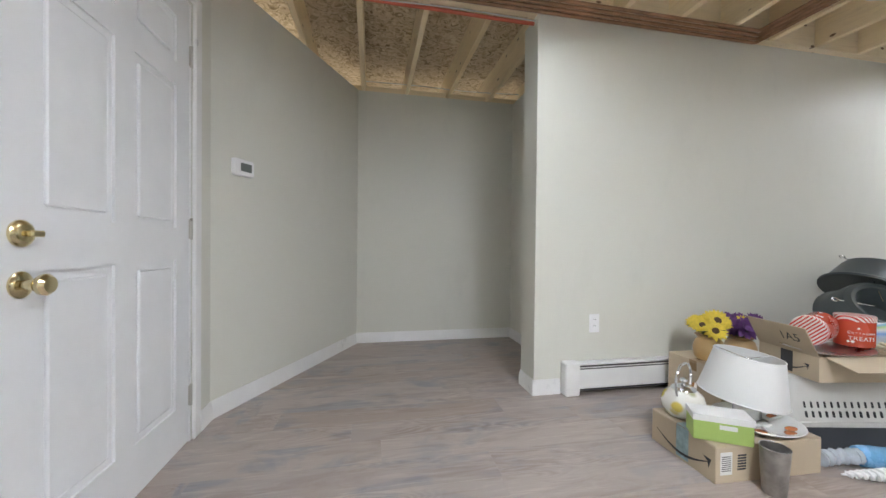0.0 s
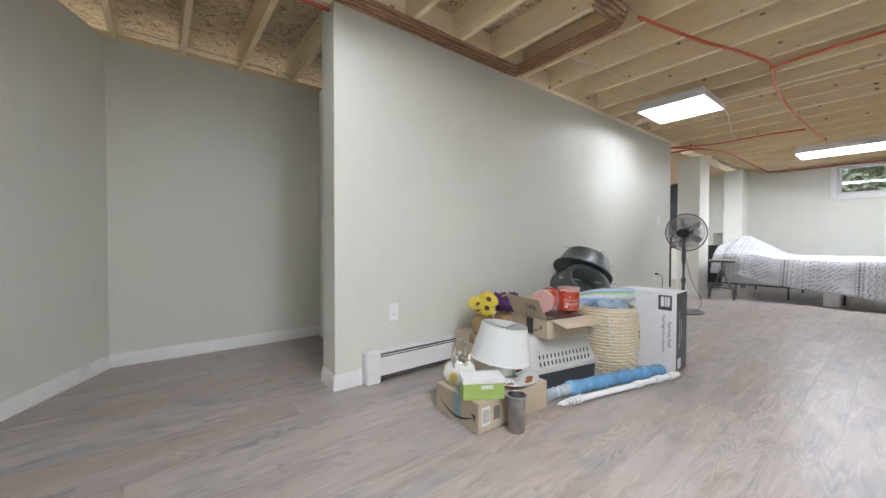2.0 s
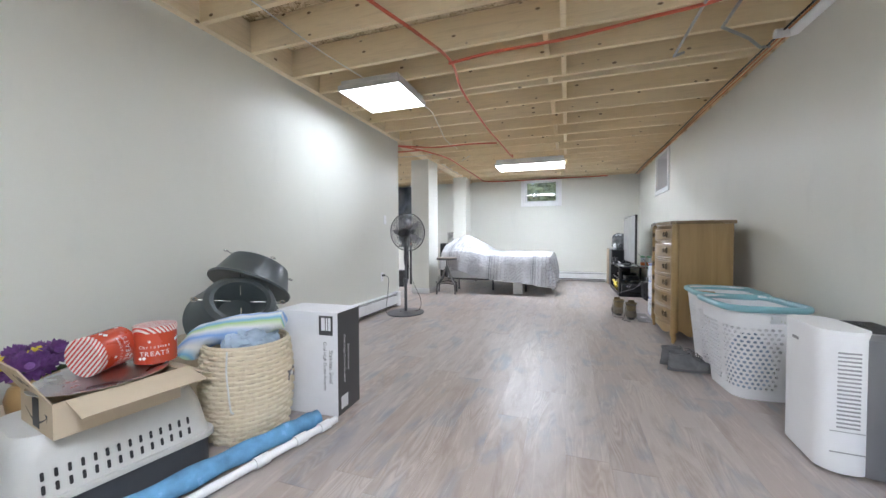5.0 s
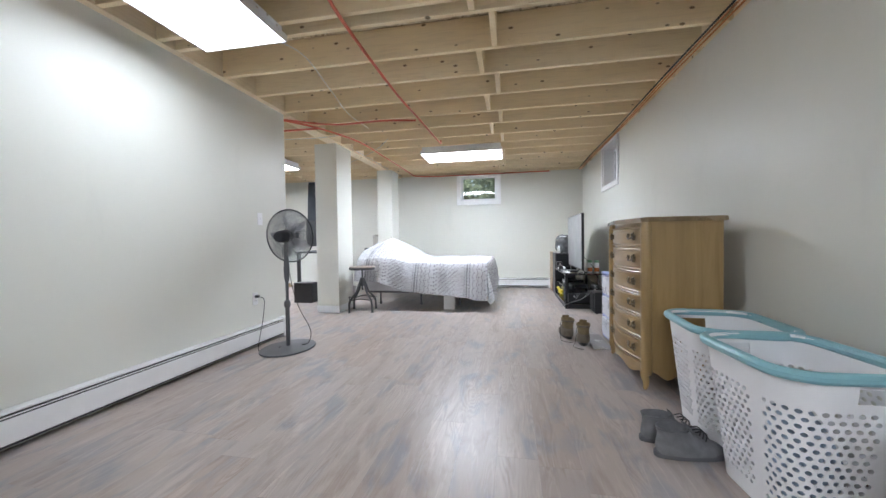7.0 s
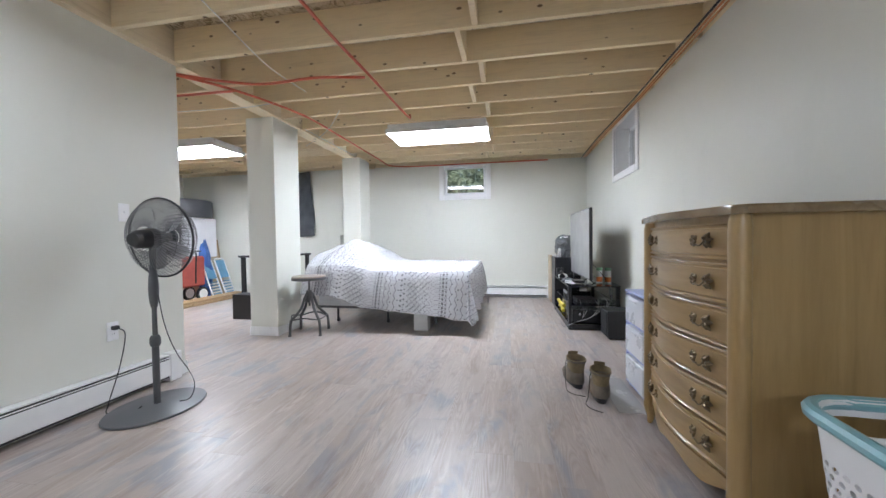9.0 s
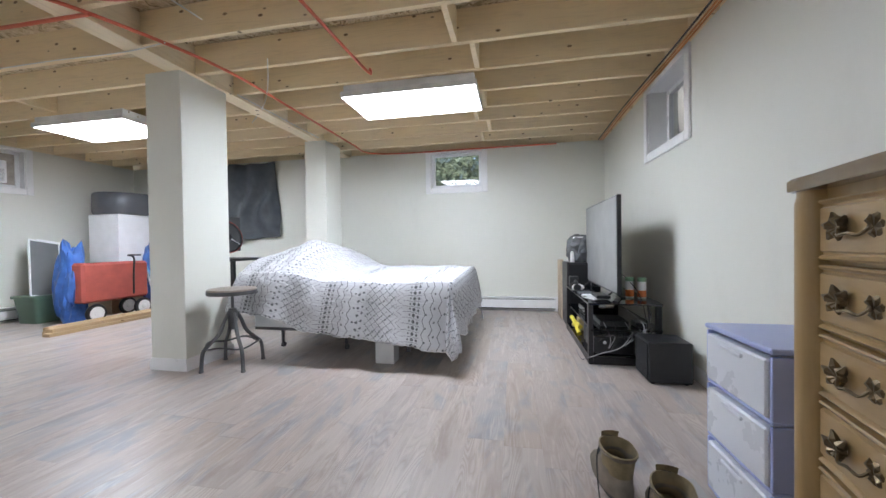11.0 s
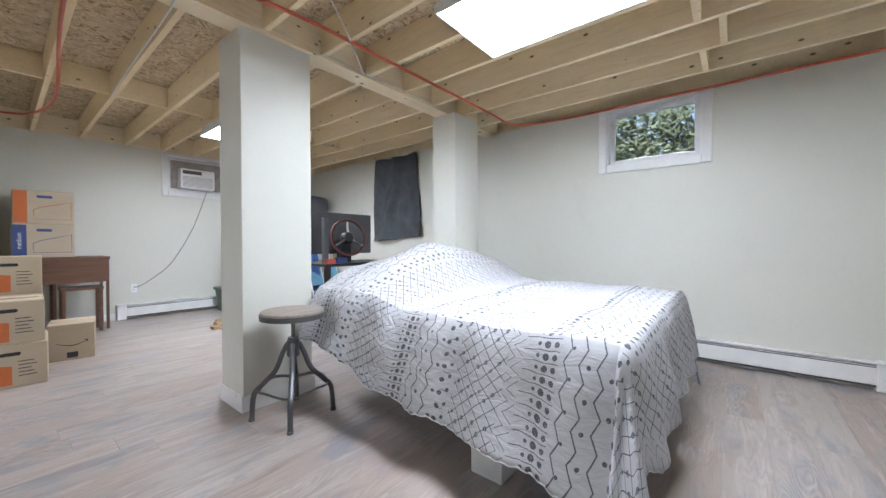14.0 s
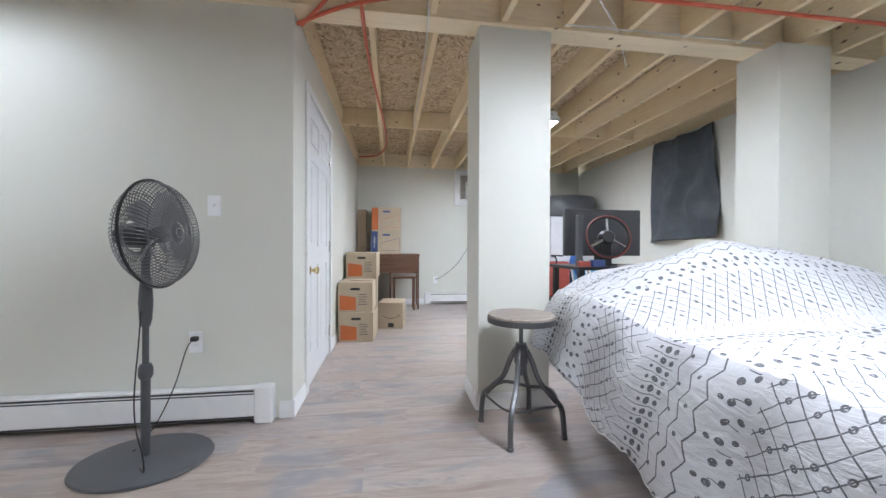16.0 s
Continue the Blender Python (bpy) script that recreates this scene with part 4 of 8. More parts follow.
# ---- south side ----
DRESSER = wood("worn_blond_wood", (0.30, 0.19, 0.075), (0.40, 0.265, 0.11), (0.46, 0.315, 0.145), 0.34, "z", 0.5, 0.25)
DRESSER_F = wood("worn_blond_wood_front", (0.27, 0.175, 0.07), (0.375, 0.25, 0.11), (0.45, 0.31, 0.15), 0.34, "x", 0.5, 0.25)
DRESSER_TOP = wood("dresser_top_wood", (0.13, 0.085, 0.04), (0.24, 0.165, 0.085), (0.31, 0.22, 0.12), 0.22, "x", 0.5, 0.4)
ANTIQUE = plain("antique_brass_pulls", (0.16, 0.12, 0.07), 0.45, 0.9, vary=0.3)


def dresser(m):
    """A bow-front chest of six drawers on short cabriole feet. x along the front, front to -y."""
    W, D, H = 0.825, 0.46, 1.115
    ob = thing("dresser", "worn blond wooden bow-front chest of six drawers", "dresser", m)
    post = 0.055

    def bow(x):
        f = (x - post) / (W - 2 * post)
        f = min(max(f, 0), 1)
        return 0.055 * math.sin(math.pi * f) ** 1.3

    bm = B()
    outline = [(0.012, D), (W - 0.012, D), (W - 0.012, 0.03)] + [(W - post - (W - 2 * post) * k / 16, 0.035 - bow(W - post - (W - 2 * post) * k / 16)) for k in range(17)] + [(0.012, 0.03)]
    prism(bm, outline, 0.135, H - 0.03)
    part("carcass", bm, DRESSER, ob)
    bm = B()
    ol = [(-0.02, D + 0.01), (W + 0.02, D + 0.01), (W + 0.02, 0.02), (W - 0.01, -0.012)] + [(W - post - (W - 2 * post) * k / 16, -0.012 - bow(W - post - (W - 2 * post) * k / 16)) for k in range(17)] + [(0.01, -0.012), (-0.02, 0.02)]
    prism(bm, ol, H - 0.03, H, bevel=0.007)
    part("top", bm, DRESSER_TOP, ob, "scuffed brown wooden top")
    for x in (post / 2 + 0.005, W - post / 2 - 0.005):
        bm = B()
        lathe(bm, [(0, 0.10), (0.03, 0.10), (0.034, 0.13), (0.034, H - 0.06), (0.03, H - 0.045), (0.03, H - 0.031), (0, H - 0.031)], 16, pose(x, 0.028, 0))
        part("corner_post", bm, DRESSER, ob)
    for x, y, sy in ((0.035, 0.03, -1), (W - 0.035, 0.03, -1), (0.035, D - 0.035, 1), (W - 0.035, D - 0.035, 1)):
        bm = B()
        tube(bm, smooth_path([(x, y, 0.16), (x, y + sy * 0.012, 0.10), (x, y + sy * 0.004, 0.05), (x, y + sy * 0.008, 0.015), (x, y + sy * 0.012, 0.0)], 5), [0.032 - 0.0011 * k for k in range(21)], 10)
        part("foot", bm, DRESSER, ob)
    bm = B()
    n = 28
    prev = None
    for k in range(n + 1):
        x = post + (W - 2 * post) * k / n
        low = 0.085 + 0.03 * math.cos(k / n * math.pi * 4) * (0.4 + 0.6 * abs(k / n - 0.5) * 2)
        y = 0.03 - bow(x)
        cur = [bm.verts.new((x, y - 0.006, low)), bm.verts.new((x, y - 0.006, 0.15)), bm.verts.new((x, y + 0.014, 0.15)), bm.verts.new((x, y + 0.014, low))]
        if prev:
            for a in range(4):
                b = (a + 1) % 4
                bm.faces.new((prev[a], cur[a], cur[b], prev[b]))
        prev = cur
    part("apron", bm, DRESSER_F, ob, "scalloped apron")
    for x in (0.012, W - 0.030):
        bm = B()
        prev = None
        for k in range(17):
            y = 0.06 + (D - 0.12) * k / 16
            low = 0.095 + 0.022 * math.cos(k / 16 * math.pi * 4)
            cur = [bm.verts.new((x, y, low)), bm.verts.new((x, y, 0.136)), bm.verts.new((x + 0.018, y, 0.136)), bm.verts.new((x + 0.018, y, low))]
            if prev:
                for a in range(4):
                    bm.faces.new((prev[a], cur[a], cur[(a + 1) % 4], prev[(a + 1) % 4]))
            prev = cur
        part("side_apron", bm, DRESSER, ob)
    zs = [0.165, 0.315, 0.465, 0.615, 0.765, 0.92, 1.065]
    for k in range(6):
        z0, z1 = zs[k] + 0.006, zs[k + 1] - 0.006
        bm = B()
        n = 24
        prev = None
        for q in range(n + 1):
            x = post + 0.014 + (W - 2 * post - 0.028) * q / n
            y = 0.033 - bow(x)
            pr = [(0.0, z0), (-0.018, z0), (-0.021, z0 + 0.004), (-0.018, z0 + 0.008), (-0.011, z0 + 0.011), (-0.011, z0 + 0.016), (-0.017, z0 + 0.02), (-0.017, z1 - 0.02), (-0.011, z1 - 0.016), (-0.011, z1 - 0.011), (-0.018, z1 - 0.008), (-0.021, z1 - 0.004), (-0.018, z1), (0.0, z1)]
            cur = [bm.verts.new((x, y + dy, z)) for dy, z in pr]
            if prev:
                for a in range(len(pr)):
                    b = (a + 1) % len(pr)
                    bm.faces.new((prev[a], cur[a], cur[b], prev[b]))
            else:
                bm.faces.new(cur)
            prev = cur
        bm.faces.new(prev[::-1])
        dr = part("drawer", bm, DRESSER_F, ob)
        for x in (0.195, W - 0.195):
            y = 0.017 - bow(x)
            zc = (z0 + z1) / 2
            bm = B()
            for sx in (-1, 1):
                for ang, ln in ((12, 0.046), (58, 0.040), (-34, 0.038), (112, 0.028), (-78, 0.025)):
                    a = radians(ang)
                    p = Vector((x + sx * (0.033 + 0.004), y - 0.003, zc))
                    t = p + Vector((sx * ln * math.cos(a), 0, ln * math.sin(a)))
                    tube(bm, [p, (p + t) / 2 + Vector((0, -0.004, 0.002)), t], [0.006, 0.0105, 0.0025], 6)
                lathe(bm, [(0, -0.002), (0.008, 0), (0.006, 0.012), (0, 0.014)], 8, pose(x + sx * 0.033, y, zc, 90))
            tube(bm, smooth_path([(x - 0.033, y - 0.011, zc), (x - 0.022, y - 0.02, zc - 0.014), (x, y - 0.022, zc - 0.010), (x + 0.022, y - 0.02, zc - 0.014), (x + 0.033, y - 0.011, zc)], 4), 0.0032, 6)
            part("handle", bm, ANTIQUE, dr, "antique brass leaf pull")
    return ob


dresser(pose(6.505, -1.05, 0, 0, 0, 180))
bm = B()
box(bm, 6.0, 6.12, -1.45, -1.33, 1.1155, 1.125, 0.003)
solid("coaster", bm, BLACKP, "thin dark tray lying on the dresser", "tray")
TEAL = plain("teal_rim_plastic", (0.24, 0.47, 0.52), 0.35, vary=0.05, bump=0.0)
HAMPER = plain("white_hamper_plastic", (0.86, 0.86, 0.87), 0.4, vary=0.03, bump=0.0)
LILAC = plain("lilac_drawer_plastic", (0.40, 0.46, 0.76), 0.35, vary=0.04)
CLEARW = plain("milky_drawer_plastic", (0.74, 0.76, 0.82), 0.3, vary=0.02)


def hamper(m):
    """A tapered laundry basket with round holes, real openings made cell by cell."""
    ob = thing("laundry_basket", "white perforated laundry basket with a teal rim", "laundry basket", m, "laundry baskets by the wall")
    H = 0.55

    N = 96

    # resample each outline by arc length once, at two heights, and blend
    def outline(f):
        o = rounded(0.40 + 0.11 * f, 0.30 + 0.11 * f, 0.09 + 0.02 * f, 12)
        pts = [Vector((*p, 0)) for p in o]
        ln = [0.0]
        for a, b in zip(pts, pts[1:] + pts[:1]):
            ln.append(ln[-1] + (b - a).length)
        out = []
        j = 0
        for k in range(N):
            s = ln[-1] * k / N
            while ln[j + 1] < s:
                j += 1
            t = (s - ln[j]) / max(ln[j + 1] - ln[j], 1e-9)
            out.append(pts[j].lerp(pts[(j + 1) % len(pts)], t))
        return out

    lo, hi = outline(0.0), outline(1.0)
    at = lambda k, z: Vector((*lo[int(k) % N].lerp(hi[int(k) % N], z / H).xy, z)) if k == int(k) else (at(int(k), z) + at(int(k) + 1, z)) / 2
    bm = B()
    low, top, rows = 0.06, 0.44, 15
    HANDLE = (42, 44, 46, 0)
    dz = (top - low) / rows

    def quad(a, b, c, d2):
        bm.faces.new([bm.verts.new(p) for p in (a, b, c, d2)])

    for k in range(0, N, 2):
        quad(at(k, 0), at(k + 2, 0), at(k + 2, low), at(k, low))
        for za, zb in ((top, 0.465), (0.465, 0.515), (0.515, H)):
            if za == 0.465 and k % 48 in HANDLE:
                continue
            quad(at(k, za), at(k + 2, za), at(k + 2, zb), at(k, zb))
        for r in range(rows):
            z0, z1 = low + r * dz, low + (r + 1) * dz
            c = [at(k, z0), at(k + 2, z0), at(k + 2, z1), at(k, z1)]
            solid_col = (k % 24) in (0, 22)
            odd = r % 2
            if solid_col:
                if not odd:
                    quad(*c)
                elif k % 24 == 0:
                    quad(*c)
                    quad(at(k + 2, z0), at(k + 3, z0), at(k + 3, z1), at(k + 2, z1))
                else:
                    quad(at(k + 1, z0), at(k + 2, z0), at(k + 2, z1), at(k + 1, z1))
                continue
            if odd:
                c = [at(k + 1, z0), at(k + 3, z0), at(k + 3, z1), at(k + 1, z1)]
            mid = (c[0] + c[1] + c[2] + c[3]) / 4
            ex, ez = (c[1] - c[0]) / 2, Vector((0, 0, dz / 2))
            hole = [mid + ex * 0.64 * math.cos(math.pi * q / 4 + math.pi / 8) + ez * 0.64 * math.sin(math.pi * q / 4 + math.pi / 8) for q in range(8)]
            hv = [bm.verts.new(p) for p in hole]
            cv = [bm.verts.new(p) for p in c]
            # corners: lower-left 0, lower-right 1, upper-right 2, upper-left 3
            bm.faces.new((cv[0], cv[1], hv[6], hv[5]))
            bm.faces.new((cv[1], cv[2], hv[0], hv[7]))
            bm.faces.new((cv[2], cv[3], hv[2], hv[1]))
            bm.faces.new((cv[3], cv[0], hv[4], hv[3]))
            bm.faces.new((cv[0], hv[5], hv[4]))
            bm.faces.new((cv[1], hv[7], hv[6]))
            bm.faces.new((cv[2], hv[1], hv[0]))
            bm.faces.new((cv[3], hv[3], hv[2]))
    bmesh.ops.remove_doubles(bm, verts=bm.verts[:], dist=1e-4)
    bm.faces.new([bm.verts.new(Vector((*p.xy, 0.004))) for p in lo])
    bmesh.ops.recalc_face_normals(bm, faces=bm.faces[:])
    bmesh.ops.solidify(bm, geom=bm.faces[:], thickness=0.003)
    part("basket_body", bm, HAMPER, ob)
    bm = B()
    rim = [at(k, H) for k in range(0, N, 2)]
    tube(bm, [p * 1.025 + Vector((0, 0, -0.016)) for p in rim], 0.02, 10, closed=True)
    part("rim", bm, TEAL, ob, "teal plastic rim")
    bm = B()
    tube(bm, [Vector((p.x * 0.985, p.y * 0.985, H + 0.004)) for p in rim], 0.011, 8, closed=True, flat=0.7)
    part("lip", bm, HAMPER, ob)
    return ob


hm = hamper(pose(4.735, -1.25, 0, 0, 0, 3))
copy_thing(hm, pose(5.25, -1.29, 0, 0, 0, -4))


def dehumidifier(m):
    """White appliance with a dark back half; front to -y."""
    ob = thing("dehumidifier", "white portable dehumidifier with a dark grey back", "dehumidifier", m)
    bm = B()
    prism(bm, rounded(0.36, 0.17, 0.075, 10, 0, -0.045), 0.015, 0.585, bevel=0.035)
    part("front_shell", bm, HAMPER, ob)
    bm = B()
    prism(bm, rounded(0.345, 0.20, 0.03, 4, 0, 0.10), 0.012, 0.575, bevel=0.02)
    part("back_shell", bm, plain("mid_grey_shell", (0.17, 0.172, 0.18), 0.4, vary=0.06), ob, "dark grey back shell")
    # grey strips paint the shade in the vent slots; seam and badge share the grey
    for k in range(19):
        bm = B()
        z = 0.20 + k * 0.0165
        box(bm, 0.1785, 0.1815, -0.085, -0.015, z, z + 0.007, 0.001)
        part("vent_slat", bm, plain("vent_shadow", (0.34, 0.34, 0.35), 0.6) if k == 0 else bpy.data.materials["vent_shadow"], ob)
    bm = B()
    box(bm, 0.179, 0.1825, -0.105, 0.005, 0.10, 0.103)
    box(bm, 0.179, 0.1825, -0.105, 0.005, 0.185, 0.187)
    part("tank_seam", bm, bpy.data.materials["vent_shadow"], ob)
    bm = B()
    box(bm, -0.06, -0.01, -0.1325, -0.1295, 0.50, 0.512)
    part("badge", bm, bpy.data.materials["vent_shadow"], ob, "small grey maker's mark")
    for k in range(12):
        bm = B()
        box(bm, -0.13 + k * 0.022, -0.12 + k * 0.022, 0.03, 0.17, 0.5735, 0.5785, 0.001)
        part("top_slat", bm, BLACKP, ob)
    for x in (-0.13, 0.13):
        for y in (-0.06, 0.14):
            bm = B()
            lathe(bm, [(0, 0), (0.016, 0), (0.016, 0.016), (0, 0.016)], 10, pose(x, y, 0))
            part("foot", bm, BLACKP, ob)
    return ob


dehumidifier(pose(3.97, -1.27, 0, 0, 0, 176))


jg = thing("detergent_jug", "clear blue jug with a white cap beside the dehumidifier", "jug", pose(3.60, -1.33, 0))
bm = B()
lathe(bm, [(0, 0), (0.06, 0), (0.066, 0.01), (0.066, 0.17), (0.05, 0.21), (0.022, 0.235), (0.022, 0.25), (0, 0.25)], 24, None, (1.2, 0.85))
part("bottle", bm, plain("clear_blue_plastic", (0.22, 0.28, 0.55), 0.2, vary=0.15, bump=0.0), jg)
bm = B()
lathe(bm, [(0, 0.25), (0.028, 0.25), (0.027, 0.29), (0, 0.292)], 20)
part("cap", bm, PLASTIC_W, jg, "white screw cap")
bm = B()
tube(bm, smooth_path([(0.05, 0, 0.215), (0.09, 0, 0.19), (0.095, 0, 0.12), (0.076, 0, 0.08)], 5), 0.011, 8)
part("handle", bm, bpy.data.materials["clear_blue_plastic"], jg)


def shoe(m, mat, boot, label, group):
    """A low boot or ankle shoe, toe to +x: stacked outlines from sole to collar, open at the top."""
    ob = thing("boot" if boot else "shoe", label, "boot" if boot else "shoe", m, group)
    N = 28
    # height, heel x, toe x, width
    if boot:
        levels = [(0.024, 0.0, 0.292, 0.104), (0.05, -0.004, 0.292, 0.106), (0.07, -0.002, 0.275, 0.102), (0.088, 0.002, 0.225, 0.096), (0.108, 0.006, 0.185, 0.09), (0.135, 0.008, 0.158, 0.086), (0.165, 0.004, 0.145, 0.09), (0.19, -0.006, 0.146, 0.1), (0.205, -0.014, 0.152, 0.108), (0.213, -0.017, 0.155, 0.112)]
    else:
        levels = [(0.02, 0.0, 0.29, 0.1), (0.042, -0.003, 0.29, 0.102), (0.06, 0.0, 0.268, 0.098), (0.076, 0.004, 0.215, 0.09), (0.094, 0.006, 0.175, 0.084), (0.115, 0.004, 0.15, 0.082), (0.132, 0.0, 0.138, 0.086), (0.14, -0.003, 0.136, 0.09)]
    levels = [(z if z < 0.03 else 0.026 + (z - 0.026) * (0.86 if boot else 0.92), x0, x1, w * (1.16 if boot else 1.05)) for z, x0, x1, w in levels]
    top = levels[-1][0]

    def outline(bm, z, x0, x1, w, wob=1.0):
        ring = []
        for k in range(N):
            a = 2 * math.pi * k / N
            cx, sy = math.cos(a), math.sin(a)
            px = (x0 + x1) / 2 + (x1 - x0) / 2 * math.copysign(abs(cx) ** 0.85, cx)
            along = (px - x0) / (x1 - x0)
            py = w / 2 * math.copysign(abs(sy) ** 0.75, sy) * (0.80 + 0.20 * math.sin(math.pi * (0.15 + 0.6 * along)))
            n = Vector((px * 22, py * 22, z * 22))
            dip = 0.012 * math.sin(math.pi * along) * (z == top)
            ring.append(bm.verts.new((px + 0.003 * wob * noise.noise(n), py + 0.0045 * wob * noise.noise(n + Vector((7, 0, 0))), z - dip)))
        return ring

    def skin(bm, rings):
        for p, q in zip(rings, rings[1:]):
            for k in range(N):
                bm.faces.new((p[k], p[(k + 1) % N], q[(k + 1) % N], q[k]))

    bm = B()
    rings = [outline(bm, *lv) for lv in levels]
    bm.faces.new(rings[0][::-1])
    skin(bm, rings)
    up = part("upper", bm, mat, ob)
    bm = B()
    z, x0, x1, w = levels[-1]
    inner = [outline(bm, z + 0.0005, x0 + 0.001, x1 - 0.001, w - 0.002), outline(bm, z + 0.003, x0 + 0.006, x1 - 0.007, w - 0.012, 0.5), outline(bm, z - 0.03, x0 + 0.012, x1 - 0.014, w - 0.022, 0), outline(bm, z - 0.085, x0 + 0.02, x1 + 0.01, w - 0.03, 0)]
    skin(bm, inner)
    bm.faces.new(inner[-1])
    part("lining", bm, LINING if boot else mat, ob, "tan inner lining" if boot else "")
    bm = B()
    rows = []
    for q in range(6):
        f = q / 5
        rows.append([bm.verts.new((x1 + 0.035 * (1 - f) - 0.012 + 0.006 * f, yy * (0.028 + 0.006 * f), top - 0.07 + (0.095 if boot else 0.085) * f - 0.004 * yy * yy)) for yy in (-1, -0.5, 0, 0.5, 1)])
    for p, q in zip(rows, rows[1:]):
        for k in range(4):
            bm.faces.new((p[k], p[k + 1], q[k + 1], q[k]))
    bmesh.ops.solidify(bm, geom=bm.faces[:], thickness=0.005)
    part("tongue", bm, LINING if boot else mat, ob)
    bm = B()
    o = [(0.146 + 0.156 * math.cos(2 * math.pi * k / 28), (0.048 + 0.008 * math.cos(2 * math.pi * k / 28)) * math.copysign(abs(math.sin(2 * math.pi * k / 28)) ** 0.7, math.sin(2 * math.pi * k / 28))) for k in range(28)]
    prism(bm, o, 0.0, 0.027, bevel=0.004)
    part("sole", bm, BLACKP if boot else SOLE, ob, "dark rubber sole")
    bm = B()
    for k in range(5 if boot else 3):
        f = k / 4
        x, z = 0.205 - 0.055 * f, 0.092 + (0.085 if boot else 0.05) * f
        tube(bm, smooth_path([(x - 0.012, -0.036, z - 0.008), (x + 0.006, -0.014, z + 0.007), (x + 0.006, 0.014, z + 0.009), (x - 0.012, 0.036, z - 0.006)], 4), 0.0028, 5)
    if boot:
        tube(bm, smooth_path([(0.15, 0.036, 0.165), (0.13, 0.058, 0.12), (0.10, 0.066, 0.04), (0.05, 0.075, 0.004), (-0.04, 0.09, 0.003), (-0.10, 0.06, 0.003), (-0.13, 0.0, 0.003)], 6), 0.0026, 5)
    part("laces", bm, RUBBER, ob)
    return ob


LINING = plain("tan_boot_lining", (0.24, 0.19, 0.11), 0.85, vary=0.25, scale=30)
SUEDE = plain("grey_brown_suede", (0.22, 0.19, 0.155), 0.85, vary=0.3, scale=14, bump=0.4, spec=0.15)
FELT = plain("charcoal_felt", (0.20, 0.20, 0.205), 0.9, vary=0.3, scale=14, bump=0.4, spec=0.15)
SOLE = plain("grey_rubber_sole", (0.12, 0.12, 0.125), 0.7)
shoe(pose(6.88, -0.78, 0, 0, 0, 6), SUEDE, True, "worn grey-brown leather work boot with loose laces", "work boots")
shoe(pose(6.67, -0.87, 0, 0, 0, -9), SUEDE, True, "worn grey-brown leather work boot with loose laces", "work boots")
shoe(pose(4.95, -0.86, 0, 0, 0, 278), FELT, False, "charcoal felt ankle shoe beside the laundry baskets", "charcoal shoes")
shoe(pose(5.08, -0.84, 0, 0, 0, 274), FELT, False, "charcoal felt ankle shoe beside the laundry baskets", "charcoal shoes")


def drawer_tower(m):
    ob = thing("drawer_tower", "milky plastic drawer tower with lilac frame", "drawer unit", m)
    for k in range(3):
        z = 0.02 + k * 0.205
        bm = B()
        box(bm, 0, 0.36, 0.0, 0.30, z, z + 0.012, 0.003)
        box(bm, 0, 0.012, 0.0, 0.30, z + 0.012, z + 0.2, 0.002)
        box(bm, 0.348, 0.36, 0.0, 0.30, z + 0.012, z + 0.2, 0.002)
        part("shell", bm, LILAC, ob, "lilac plastic frame")
        bm = B()
        box(bm, 0.016, 0.344, -0.008, 0.29, z + 0.016, z + 0.19, 0.006)
        d2 = part("drawer", bm, CLEARW, ob)
        bm = B()
        box(bm, 0.12, 0.24, -0.018, -0.008, z + 0.16, z + 0.175, 0.004)
        part("handle", bm, CLEARW, d2)
    bm = B()
    box(bm, -0.004, 0.364, -0.006, 0.304, 0.637, 0.655, 0.005)
    part("top", bm, LILAC, ob)
    for x in (0.03, 0.33):
        for y in (0.03, 0.27):
            bm = B()
            box(bm, x - 0.015, x + 0.015, y - 0.015, y + 0.015, 0, 0.021)
            part("foot", bm, LILAC, ob)
    return ob


drawer_tower(pose(7.04, -1.12, 0, 0, 0, 180))
bm = B()
box(bm, 6.56, 7.10, -1.10, -0.94, 0.0005, 0.0035)
solid("floor_mat", bm, plain("clear_grey_vinyl", (0.42, 0.41, 0.40), 0.25, vary=0.08), "thin clear vinyl mat under the drawer tower", "mat")


# ---- television corner ----
def tv_stand(m):
    """Black stand with three glass shelves on square posts; front to -y, x 0 to 1.22."""
    W, D = 1.24, 0.56
    ob = thing("tv_stand", "black glass television stand crowded with devices", "tv stand", m)
    for z, d0 in ((0.475, 0.0), (0.27, 0.02), (0.06, 0.0)):
        bm = B()
        prism(bm, [(0.0, d0), (W, d0), (W, D - 0.02), (W - 0.12, D), (0.12, D), (0.0, D - 0.02)], z, z + 0.012, bevel=0.002)
        part("shelf", bm, BLACKGLOSS, ob, "black glass shelf")
    for x in (0.0, W - 0.05):
        for y in (0.0, D - 0.06):
            bm = B()
            box(bm, x, x + 0.05, y, y + 0.035, 0.0, 0.474, 0.003)
            part("post", bm, BLACKP, ob)
    bm = B()
    box(bm, 0.05, W - 0.05, 0.002, 0.028, 0.0, 0.059, 0.003)
    part("plinth", bm, BLACKP, ob)
    for x in (0.004, W - 0.024):
        bm = B()
        box(bm, x, x + 0.02, 0.036, D - 0.061, 0.0, 0.06, 0.002)
        part("side_rail", bm, BLACKP, ob)
    return ob


tv_stand(pose(9.75, -0.97, 0, 0, 0, 180))
# the mid-grey base colour stands in for room glare on a dark screen
SCREEN_GLARE = plain("dark_tv_screen", (0.30, 0.30, 0.29), 0.45, vary=0.01, bump=0.0)


